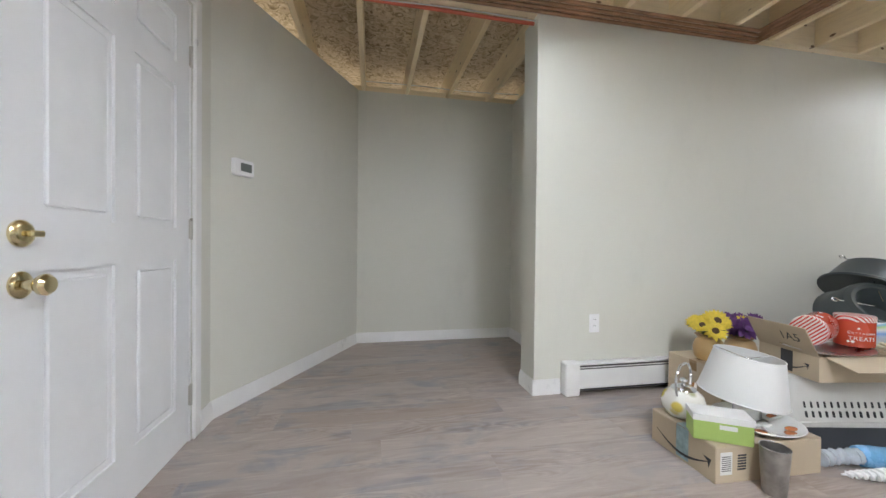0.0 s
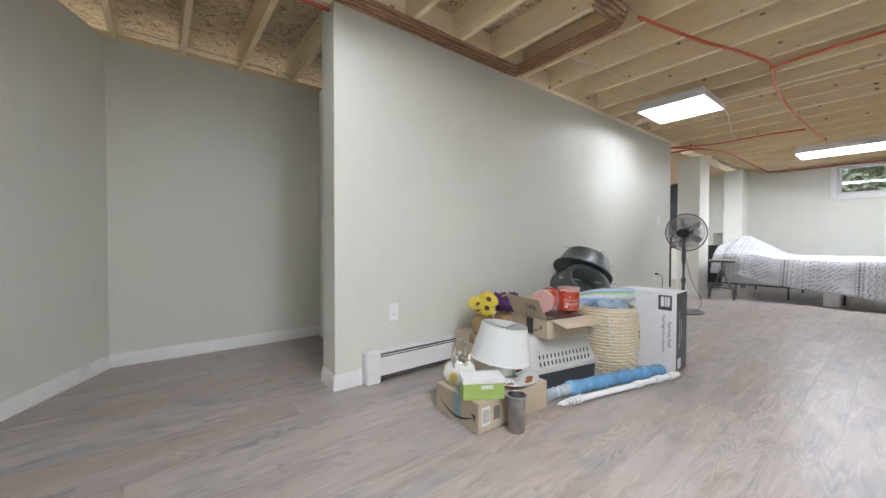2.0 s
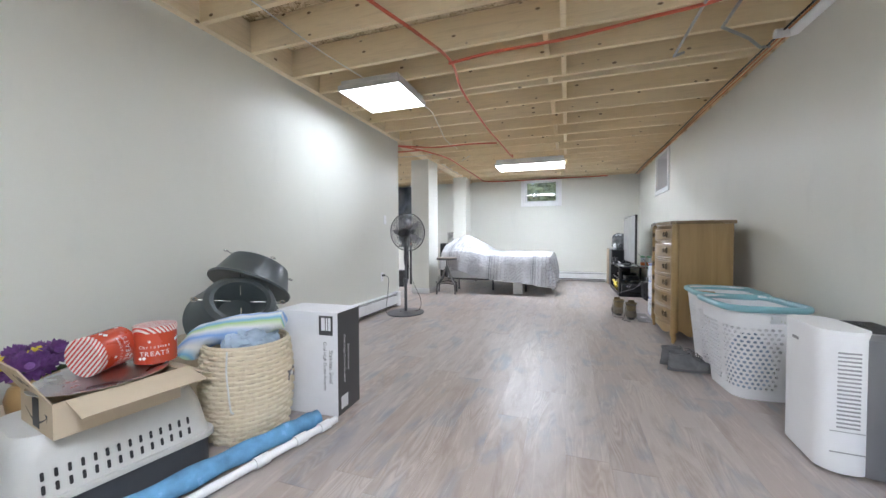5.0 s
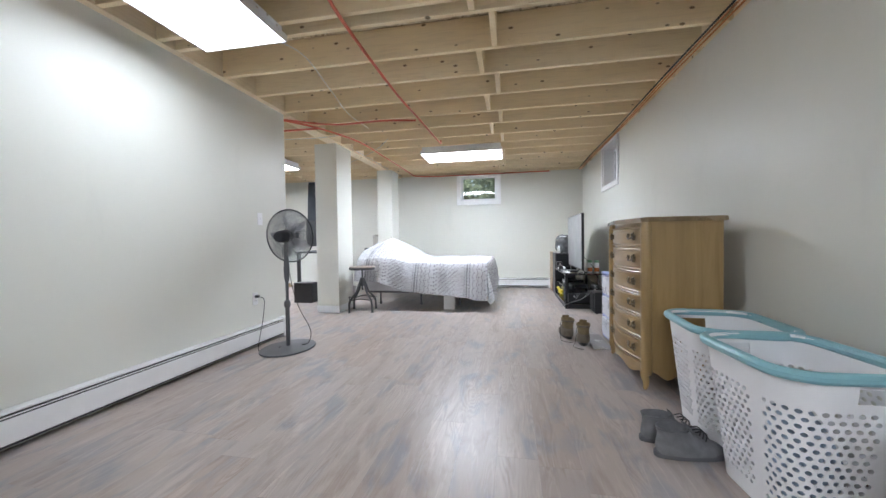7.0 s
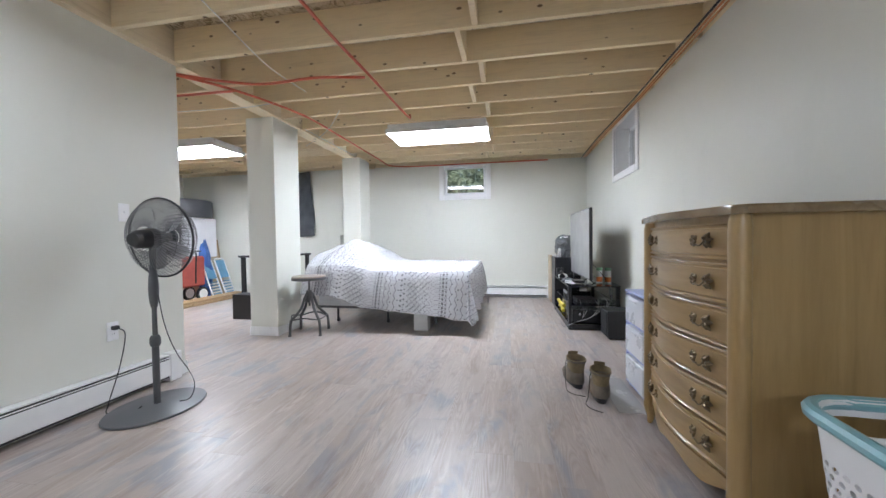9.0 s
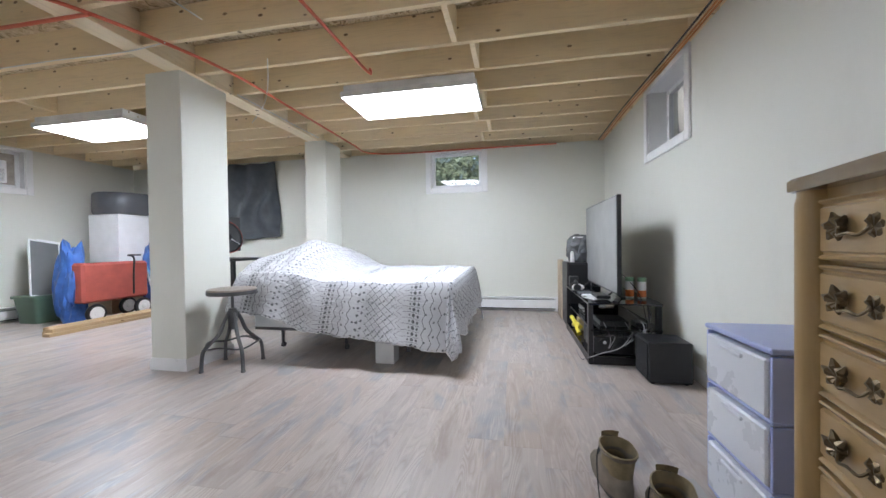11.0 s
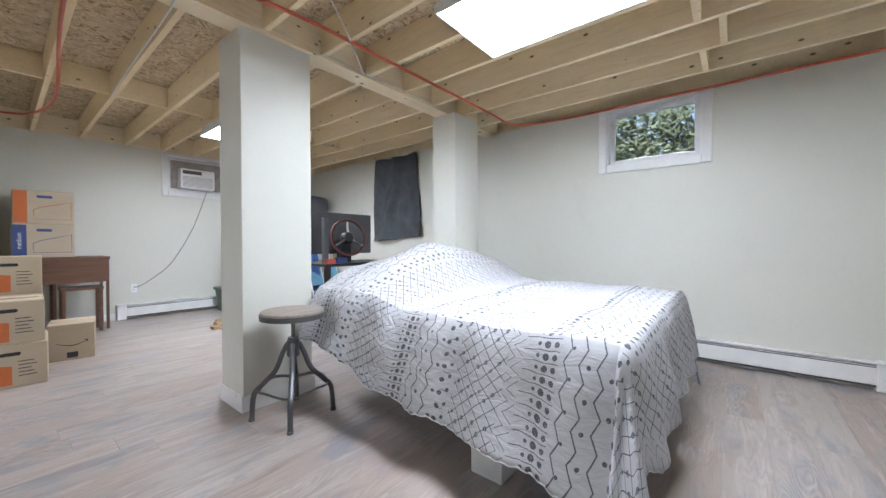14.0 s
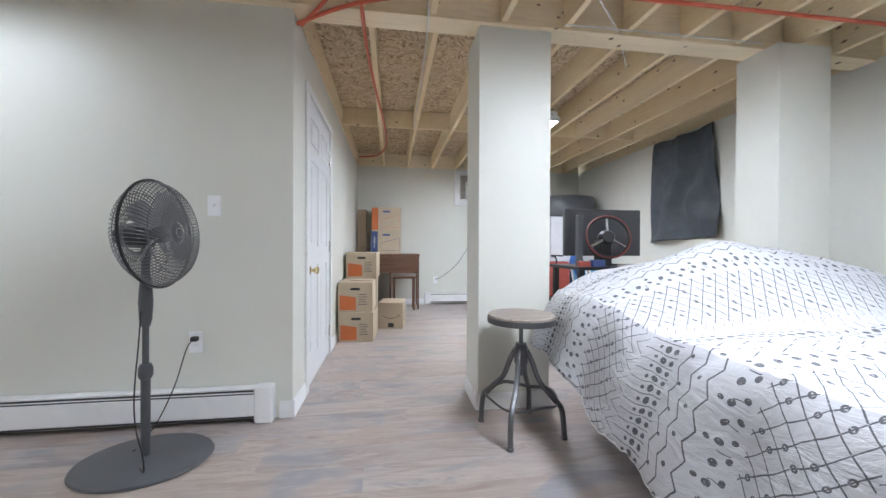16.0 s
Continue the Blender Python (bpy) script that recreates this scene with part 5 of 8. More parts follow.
def television(m, w, h):
    ob = thing("television", "large flat-screen television, switched off", "television", m)
    bm = B()
    box(bm, -w / 2, w / 2, 0.0, 0.035, 0.05, 0.05 + h, 0.005)
    part("casing", bm, BLACKP, ob)
    bm = B()
    box(bm, -w / 2 + 0.012, w / 2 - 0.012, -0.003, -0.0002, 0.066, 0.05 + h - 0.012)
    part("screen", bm, SCREEN_GLARE, ob, "switched-off screen with room glare painted in as grey")
    bm = B()
    box(bm, -w * 0.3, w * 0.3, 0.035, 0.06, 0.12, 0.42, 0.012)
    part("back_bulge", bm, BLACKP, ob)
    for sx in (-1, 1):
        bm = B()
        x = sx * w * 0.36
        tube(bm, [(x, 0.017, 0.06), (x, -0.06, 0.006), (x, -0.1, 0.004)], 0.008, 6)
        tube(bm, [(x, 0.017, 0.06), (x, 0.08, 0.006), (x, 0.11, 0.004)], 0.008, 6)
        part("foot", bm, BLACKP, ob)
    return ob


television(pose(9.245, -1.215, 0.487, 0, 0, 180), 1.25, 0.82)


def boxy(name, label, cat, x0, x1, y0, y1, z0, z1, mat, bevel=0.004, m=None):
    bm = B()
    box(bm, x0, x1, y0, y1, z0, z1, bevel)
    return solid(name, bm, mat, label, cat, m)


SUB = thing("subwoofer", "black cubic subwoofer on the floor", "speaker", pose(8.14, -1.555, 0))
bm = B()
box(bm, 0, 0.26, 0.0, 0.27, 0.012, 0.285, 0.006)
part("cabinet", bm, BLACKP, SUB)
bm = B()
box(bm, 0.012, 0.248, 0.271, 0.279, 0.024, 0.273, 0.004)
part("grille", bm, plain("black_speaker_cloth", (0.012, 0.012, 0.013), 0.95, bump=0.5, grain=500), SUB, "black cloth grille")
for x in (0.03, 0.23):
    for y in (0.03, 0.24):
        bm = B()
        lathe(bm, [(0, 0), (0.014, 0), (0.014, 0.013), (0, 0.013)], 10, pose(x, y, 0))
        part("foot", bm, RUBBER, SUB)
boxy("carton", "tall brown cardboard carton behind the television stand", "carton", 10.28, 10.62, -1.35, -0.98, 0, 0.745, CARD)
CENTRE = thing("speaker", "black tower speaker cabinet beside the stand", "speaker", pose(9.80, -1.33, 0))
bm = B()
box(bm, 0, 0.42, 0, 0.34, 0, 0.74, 0.005)
part("cabinet", bm, BLACKP, CENTRE)
bm = B()
box(bm, -0.008, -0.0005, 0.02, 0.32, 0.42, 0.72, 0.003)
part("grille", bm, bpy.data.materials["black_speaker_cloth"], CENTRE)


def crumpled(name, label, cat, m, size, mat, seed, amp=0.25, sub=4):
    bm = B()
    for v in bmesh.ops.create_icosphere(bm, subdivisions=sub, radius=1.0)["verts"]:
        n1 = noise.noise(v.co * 1.7 + Vector((seed, 0, 0)))
        n2 = abs(noise.noise(v.co * 4.5 + Vector((0, seed, 0))))
        n3 = abs(noise.noise(v.co * 9.0 + Vector((0, 0, seed))))
        r = 1 + amp * (n1 - 0.8 * n2 - 0.35 * n3)
        v.co = Vector((v.co.x * r * size[0], v.co.y * r * size[1], max(v.co.z * r, -0.72) * size[2] + 0.72 * size[2]))
    return solid(name, bm, mat, label, cat, m)


BAGBLACK = plain("dark_plastic_bag", (0.15, 0.155, 0.16), 0.22, vary=0.3, scale=10, bump=0.3, grain=40)
crumpled("plastic_bag", "crumpled dark grey plastic bag on the speaker", "bag", pose(9.98, -1.15, 0.741), (0.19, 0.15, 0.19), BAGBLACK, 3.0)
boxy("white_case", "small white case on top of the bag", "case", 9.93, 10.08, -1.2, -1.08, 1.010, 1.04, PLASTIC_W, 0.008)
bm = B()
lathe(bm, [(0, 0), (0.025, 0), (0.022, 0.1), (0.012, 0.13), (0, 0.132)], 16, pose(9.88, -1.06, 0.741))
solid("lotion_bottle", bm, PLASTIC_W, "white plastic bottle on the speaker", "bottle")
boxy("small_box", "small white box on the speaker", "box", 10.12, 10.2, -1.06, -1.0, 0.741, 0.765, PAPER, 0.002)


def wipes(m):
    ob = thing("wipes_tub", "white wipes tub with an orange label and green lid", "tub", m, "wipes tubs")
    bm = B()
    lathe(bm, [(0, 0), (0.032, 0), (0.033, 0.004), (0.033, 0.145), (0, 0.145)], 24)
    part("tub", bm, PLASTIC_W, ob)
    bm = B()
    lathe(bm, [(0.0335, 0.015), (0.0338, 0.016), (0.0338, 0.07), (0.0335, 0.071)], 24)
    part("label", bm, plain("orange_label", (0.75, 0.22, 0.05), 0.4, bump=0) if "orange_label" not in bpy.data.materials else bpy.data.materials["orange_label"], ob, "orange printed label")
    bm = B()
    lathe(bm, [(0, 0.146), (0.035, 0.146), (0.035, 0.172), (0.027, 0.18), (0, 0.18)], 24)
    part("lid", bm, plain("green_lid", (0.22, 0.42, 0.26), 0.4, bump=0) if "green_lid" not in bpy.data.materials else bpy.data.materials["green_lid"], ob, "green lid")
    return ob


w1 = wipes(pose(8.84, -1.37, 0.4875, 0, 0, 40))
copy_thing(w1, pose(8.80, -1.455, 0.4875, 0, 0, 120))
boxy("set_top_box", "black set-top box on the stand", "device", 8.62, 8.9, -1.3, -1.08, 0.2825, 0.325, BLACKP, 0.004)
boxy("game_console", "black game console lying on the middle shelf", "game console", 9.0, 9.32, -1.31, -1.03, 0.2825, 0.36, BLACKGLOSS, 0.006)
boxy("receiver", "black media receiver on the low shelf", "receiver", 8.56, 8.92, -1.32, -1.02, 0.0725, 0.21, BLACKP, 0.006)
bm = B()
lathe(bm, [(0, 0), (0.05, 0), (0.055, 0.02), (0.055, 0.14), (0.048, 0.155), (0, 0.16)], 20, pose(9.02, -1.08, 0.0725))
solid("round_speaker", bm, DARKGREY, "dark cylindrical speaker on the low shelf", "speaker")
YELLOW = plain("yellow_plastic", (0.72, 0.58, 0.06), 0.4, vary=0.1)
bm = B()
for p, q in (((9.1, -0.998, 0.10), (9.55, -0.998, 0.17)), ((9.12, -1.01, 0.16), (9.5, -1.01, 0.10))):
    tube(bm, smooth_path([p, (Vector(p) + Vector(q)) / 2 + Vector((0, 0.0, 0.02)), q], 6), 0.022, 8)
solid("yellow_tool", bm, YELLOW, "yellow plastic tool on the low shelf", "tool")
boxy("small_box", "yellow and beige carton on the low shelf", "box", 9.34, 9.5, -1.2, -1.04, 0.0725, 0.19, plain("beige_carton", (0.5, 0.42, 0.25), 0.7), 0.003)
for k, (x, y, r) in enumerate(((8.78, -1.07, 20), (8.86, -1.12, 65), (8.95, -1.06, -15))):
    bm = B()
    box(bm, -0.085, 0.085, -0.06, 0.06, 0, 0.003)
    solid("paper_sheet", bm, PAPER, "white loose paper on the stand", "paper", pose(x, y, 0.4875 + 0.0035 * k, 0, 0, r), "loose papers")
boxy("remote_control", "slim black remote control on the stand", "remote", -0.02, 0.02, -0.085, 0.085, 0, 0.018, BLACKP, 0.004, pose(8.60, -1.2, 0.4875, 0, 0, 70))
boxy("remote_control", "slim black remote control on the stand", "remote", -0.02, 0.02, -0.085, 0.085, 0, 0.018, BLACKP, 0.004, pose(9.2, -1.03, 0.4875, 0, 0, 20))
bm = B()
for v in bmesh.ops.create_icosphere(bm, subdivisions=3, radius=1.0)["verts"]:
    v.co = Vector((v.co.x * 0.085, v.co.y * 0.05, max(v.co.z, -0.6) * 0.035 + 0.021))
solid("game_controller", bm, PLASTIC_W, "white game controller on the stand", "controller", pose(9.42, -1.04, 0.4875, 0, 0, 30))
bm = B()
tube(bm, [(9.35 + 0.09 * math.cos(a / 10 * math.pi), -1.06 + 0.05, 0.4875 + 0.012 + 0.08 * math.sin(a / 10 * math.pi)) for a in range(11)], 0.012, 8)
for s in (-1, 1):
    lathe(bm, [(0, -0.015), (0.035, -0.012), (0.035, 0.012), (0, 0.015)], 16, pose(9.35 + s * 0.09, -1.01, 0.5225, 0, 90, 0))
solid("headphones", bm, BLACKP, "black headphones on the stand", "headphones")
for x0, lab in ((9.60, "small black desktop speaker on the stand"), (9.66, "small black desktop speaker on the stand")):
    boxy("desktop_speaker", lab, "speaker", x0, x0 + 0.09, -1.08 if x0 < 9.63 else -1.32, -0.99 if x0 < 9.63 else -1.23, 0.4875, 0.60, BLACKP, 0.006)
CABLES = [
    [(8.75, -1.36, 0.49), (8.56, -1.42, 0.46), (8.46, -1.40, 0.36), (8.45, -1.38, 0.5), (8.42, -1.4, 0.40)],
    [(8.52, -1.30, 0.27), (8.46, -1.20, 0.16), (8.47, -1.05, 0.10), (8.50, -0.95, 0.05), (8.62, -0.93, 0.012), (8.9, -0.94, 0.008)],
    [(8.75, -1.32, 0.40), (8.47, -1.36, 0.33), (8.43, -1.32, 0.22), (8.47, -1.38, 0.30), (8.6, -1.4, 0.25)],
    [(8.92, -1.25, 0.75), (8.84, -1.34, 0.66), (8.74, -1.42, 0.52), (8.7, -1.46, 0.3), (8.7, -1.5, 0.02)],
]
for k, pts in enumerate(CABLES):
    bm = B()
    tube(bm, smooth_path(pts, 8), 0.004, 6)
    solid("loose_cable", bm, GREYCABLE if k in (1, 2) else RUBBER, "loose cable hanging behind the television stand", "cable", None, "television cables")

rng = random.Random(21)
for k in range(7):
    y = -1.05 - 0.055 * k
    z = 0.30 + 0.02 * (k % 3)
    pts = [(8.62, y, z), (8.50 - 0.02 * (k % 2), y - 0.02, z - 0.06 - 0.05 * rng.random()), (8.44 + 0.03 * rng.random(), y + rng.uniform(-0.06, 0.06), 0.10 + 0.2 * rng.random()), (8.47, y - 0.05, 0.24 + 0.1 * rng.random()), (8.60, y + 0.04 * rng.random(), 0.20)]
    bm = B()
    tube(bm, smooth_path(pts, 8), 0.0024, 6)
    solid("loose_cable", bm, GREYCABLE if k % 3 == 1 else RUBBER, "thin cable looping out of the television stand", "cable", None, "television cables")
bm = B()
lathe(bm, [(0, 0), (0.014, 0), (0.014, 0.0012), (0, 0.0015)], 20, pose(8.557, -1.10, 0.165, 0, -90, 0))
solid("logo_disc", bm, SILVER, "small pale round mark on the receiver", "badge")
boxy("power_brick", "black power adapter on the middle shelf", "adapter", 8.58, 8.72, -1.42, -1.34, 0.2825, 0.325, BLACKP, 0.008)
boxy("media_box", "slim black media box on the top shelf", "device", 8.64, 8.86, -1.17, -1.06, 0.504, 0.53, BLACKP, 0.006)
boxy("book", "grey booklet lying on the top shelf", "booklet", 9.0, 9.2, -1.12, -0.99, 0.4875, 0.5, DARKGREY, 0.002)

# ---- pile by the partition ----
def lettering(text, size, mat, parent, m, name="lettering", label=""):
    """Raised print: built-in font turned into a mesh, lying in the local x-y plane."""
    cu = bpy.data.curves.new(name, "FONT")
    cu.body, cu.size, cu.extrude = text, size, 0.0002
    cu.align_x = "CENTER"
    tmp = bpy.data.objects.new("tmp", cu)
    scene.collection.objects.link(tmp)
    dg = bpy.context.evaluated_depsgraph_get()
    me = bpy.data.meshes.new_from_object(tmp.evaluated_get(dg))
    bpy.data.objects.remove(tmp)
    bpy.data.curves.remove(cu)
    me.materials.clear()
    me.materials.append(mat)
    ob = new(name, me)
    ob.parent, ob.matrix_basis = parent, m
    return tagged(ob, label)


def smile(parent, m, w, mat):
    """A curved printed arrow, drawn as a plain shape."""
    bm = B()
    pts = [Vector((w * (k / 12 - 0.5), -0.16 * w * math.sin(math.pi * k / 12), 0)) for k in range(13)]
    vs = []
    for k, p in enumerate(pts):
        t = 0.012 * w + 0.03 * w * math.sin(math.pi * k / 12)
        vs.append((bm.verts.new(p + Vector((0, t / 2, 0))), bm.verts.new(p - Vector((0, t / 2, 0)))))
    for a, b in zip(vs, vs[1:]):
        bm.faces.new((a[0], a[1], b[1], b[0]))
    e = pts[-1]
    bm.faces.new([bm.verts.new(e + Vector(p) * w) for p in ((-0.10, 0.05, 0), (0.04, 0.05, 0), (0.0, -0.09, 0), (-0.02, -0.0, 0))])
    bmesh.ops.solidify(bm, geom=bm.faces[:], thickness=0.0004)
    part("printed_arrow", bm, mat, parent, "dark printed curved arrow", m)


TAPE = plain("printed_packing_tape", (0.30, 0.42, 0.46), 0.35, vary=0.25, scale=40)
KRAFT_TAPE = plain("clear_brown_tape", (0.36, 0.24, 0.13), 0.3)


def carton(name, label, m, w, d, h, group=""):
    """A closed cardboard box standing on its base, x 0..w, y 0..d, with top flaps and tape."""
    ob = thing(name, label, "carton", m, group)
    bm = B()
    box(bm, 0, w, 0, d, 0, h - 0.003, 0.003)
    part("body", bm, CARD, ob)
    for y0, y1 in ((0.001, d / 2 - 0.001), (d / 2 + 0.001, d - 0.001)):
        bm = B()
        box(bm, 0.001, w - 0.001, y0, y1, h - 0.003, h, 0.001)
        part("top_flap", bm, CARD, ob)
    bm = B()
    box(bm, -0.0006, w + 0.0006, d / 2 - 0.025, d / 2 + 0.025, h + 0.0002, h + 0.0008)
    box(bm, -0.0009, -0.0003, d / 2 - 0.025, d / 2 + 0.025, h - 0.06, h + 0.0008)
    part("packing_tape", bm, KRAFT_TAPE, ob)
    return ob


c1 = carton("carton", "low brown cardboard carton with printed tape and a curved arrow", pose(1.935, 1.275, 0, 0, 0, -2), 0.51, 0.345, 0.15)
bm = B()
box(bm, -0.0014, -0.0006, 0.13, 0.195, 0.012, 0.148)
box(bm, -0.0014, 0.10, 0.13, 0.195, 0.1509, 0.1516)
part("printed_tape", bm, TAPE, c1, "blue-green printed tape")
smile(c1, pose(-0.0016, 0.17, 0.075, 90, 0, -90), 0.28, CARD_D)
bm = B()
box(bm, 0.02, 0.075, -0.0012, -0.0004, 0.035, 0.125)
part("shipping_label", bm, PAPER, c1, "white shipping label")
for k in range(8):
    bm = B()
    box(bm, 0.026, 0.069, -0.0018, -0.0013, 0.05 + k * 0.008, 0.053 + k * 0.008)
    part("label_bar", bm, CARD_D, c1)
for k in range(6):
    bm = B()
    box(bm, 0.10, 0.14, -0.0012, -0.0004, 0.05 + k * 0.011, 0.057 + k * 0.011)
    part("printed_bar", bm, CARD_D, c1)

# green and white box
GREEN = plain("lime_green_card", (0.36, 0.50, 0.14), 0.5, vary=0.06)
gb = thing("shoe_box", "small lime green box with a white lid", "box", pose(1.90, 1.345, 0.1525, 0, 0, -31))
bm = B()
box(bm, 0, 0.205, 0, 0.10, 0, 0.078, 0.002)
part("tray", bm, GREEN, gb)
bm = B()
box(bm, -0.003, 0.208, -0.003, 0.103, 0.078, 0.106, 0.002)
part("lid", bm, PAPER, gb, "white lid")
bm = B()
box(bm, 0.09, 0.15, -0.0012, -0.0003, 0.052, 0.07)
part("sticker", bm, PAPER, gb, "white sticker")

# kettle
FLORAL = Nodes("floral_enamel", (0.75, 0.73, 0.68), 0.15)
_c = FLORAL.coords()
_v = FLORAL.node("TexVoronoi", Vector=_c, Scale=16.0)
_col = FLORAL.ramp(FLORAL.node("SeparateColor", Color=_v.outputs["Color"]).outputs[0], (0.2, (0.68, 0.66, 0.6)), (0.45, (0.65, 0.5, 0.1)), (0.6, (0.30, 0.38, 0.14)), (0.85, (0.45, 0.14, 0.06)))
FLORAL.set("Base Color", FLORAL.mix(_col, (0.76, 0.74, 0.69), FLORAL.ramp(_v.outputs["Distance"], (0.35, 0.0), (0.5, 1.0))))
kt = thing("kettle", "floral enamel kettle with a chrome lid and hoop handle", "kettle", pose(2.045, 1.54, 0.1525, 0, 0, 25))
bm = B()
lathe(bm, [(0, 0), (0.07, 0), (0.088, 0.03), (0.092, 0.06), (0.08, 0.095), (0.055, 0.115), (0.05, 0.118)], 28)
tube(bm, smooth_path([(0.075, 0, 0.06), (0.11, 0, 0.075), (0.135, 0, 0.115)], 5), [0.022 - 0.0012 * k for k in range(11)], 10)
part("pot", bm, FLORAL.mat, kt)
bm = B()
lathe(bm, [(0.053, 0.118), (0.05, 0.124), (0.03, 0.136), (0.008, 0.14), (0.008, 0.15), (0.016, 0.156), (0.014, 0.166), (0, 0.17)], 24)
part("lid", bm, CHROME, kt, "chrome lid")
bm = B()
tube(bm, smooth_path([(-0.07, 0, 0.10), (-0.085, 0, 0.17), (-0.05, 0, 0.225), (0.0, 0, 0.235), (0.05, 0, 0.225), (0.085, 0, 0.17), (0.07, 0, 0.10)], 6), 0.006, 8)
part("handle", bm, CHROME, kt, "chrome hoop handle")

# divided dish and lamp shade
dish = thing("serving_dish", "white round divided dish painted with brown acorns", "dish", pose(2.29, 1.40, 0.1525))
bm = B()
lathe(bm, [(0, 0), (0.10, 0), (0.15, 0.014), (0.165, 0.024), (0.163, 0.027), (0.145, 0.019), (0.098, 0.006), (0, 0.006)], 40)
for k in range(3):
    a = 2 * math.pi * k / 3
    tube(bm, smooth_path([(0.05 * math.cos(a), 0.05 * math.sin(a), 0.012), (0.10 * math.cos(a), 0.10 * math.sin(a), 0.014), (0.15 * math.cos(a), 0.15 * math.sin(a), 0.022)], 3), 0.006, 6)
tube(bm, [(0.05 * math.cos(2 * math.pi * k / 24), 0.05 * math.sin(2 * math.pi * k / 24), 0.012) for k in range(24)], 0.006, 6, closed=True)
part("plate", bm, plain("white_glaze", (0.78, 0.78, 0.76), 0.12, vary=0.03, bump=0), dish)
ACORN = plain("brown_acorn_glaze", (0.36, 0.13, 0.05), 0.2)
for a, r in ((200, 0.11), (225, 0.12), (-50, 0.115), (-75, 0.12), (150, 0.11), (10, 0.12)):
    bm = B()
    lathe(bm, [(0, 0.0), (0.018, 0.001), (0.022, 0.004), (0.018, 0.008), (0, 0.01)], 12, pose(r * math.cos(radians(a)), r * math.sin(radians(a)), 0.009), (1.3, 0.9))
    part("acorn", bm, ACORN, dish)
LINEN = Nodes("pale_linen", (0.74, 0.74, 0.73), 0.9, 0, 0.1)
_w = LINEN.noise(LINEN.coords((200, 200, 900)), 1.0, 2.0)
LINEN.set("Base Color", LINEN.mix((0.68, 0.68, 0.67), (0.78, 0.78, 0.77), _w))
LINEN.bump(_w, 0.3, 0.001)
shade = thing("lamp_shade", "pale grey linen lampshade set on a dish", "lampshade", pose(2.31, 1.485, 0.243, 4, 6, 0))
bm = B()
lathe(bm, [(0.172, 0), (0.132, 0.2), (0.130, 0.2), (0.170, 0.0), (0.172, 0)], 48)
part("drum", bm, LINEN.mat, shade)
for r, z in ((0.172, 0.002), (0.132, 0.198)):
    bm = B()
    tube(bm, [(r * math.cos(2 * math.pi * k / 48), r * math.sin(2 * math.pi * k / 48), z) for k in range(48)], 0.003, 6, closed=True)
    part("trim", bm, PAPER, shade)
bm = B()
for k in range(3):
    a = 2 * math.pi * k / 3
    tube(bm, [(0.012 * math.cos(a), 0.012 * math.sin(a), 0.18), (0.131 * math.cos(a), 0.131 * math.sin(a), 0.196)], 0.002, 5)
tube(bm, [(0.014 * math.cos(k / 2), 0.014 * math.sin(k / 2), 0.18) for k in range(12)], 0.002, 5)
part("spider", bm, SILVER, shade)
bm = B()
lathe(bm, [(0, 0), (0.05, 0), (0.052, 0.004), (0.05, 0.1), (0.046, 0.1), (0.045, 0.008), (0, 0.008)], 28, pose(2.30, 1.45, 0.1650))
solid("ceramic_cup", bm, bpy.data.materials["white_glaze"], "white ceramic cup standing in the dish", "cup")
tum = thing("tumbler", "brushed grey steel tumbler on the floor", "tumbler", pose(2.115, 1.195, 0))
bm = B()
lathe(bm, [(0, 0), (0.036, 0), (0.038, 0.006), (0.0475, 0.17), (0.0475, 0.178), (0.0455, 0.178), (0.045, 0.17), (0.036, 0.01), (0, 0.01)], 32)
part("cup", bm, plain("stained_grey_steel", (0.36, 0.345, 0.33), 0.38, 0.8, vary=0.35, scale=18), tum)
bm = B()
tube(bm, [(0.047 * math.cos(2 * math.pi * k / 32), 0.047 * math.sin(2 * math.pi * k / 32), 0.178) for k in range(32)], 0.0018, 6, closed=True)
part("rim", bm, SILVER, tum)

# flowers in tan pots on a carton
carton("carton", "brown cardboard carton under the flower pots", pose(2.47, 1.72, 0), 0.42, 0.36, 0.27)
POT = plain("tan_glazed_pot", (0.50, 0.33, 0.15), 0.4, vary=0.15)
YEL = plain("yellow_silk_petal", (0.80, 0.62, 0.08), 0.7, vary=0.15, scale=60, bump=0)
PUR = plain("purple_silk_petal", (0.16, 0.06, 0.22), 0.7, vary=0.3, scale=60, bump=0)
LEAF = plain("dark_silk_leaf", (0.06, 0.10, 0.035), 0.6, vary=0.3, scale=60, bump=0)
CORE = plain("brown_flower_core", (0.10, 0.06, 0.03), 0.9, vary=0.4, scale=200)


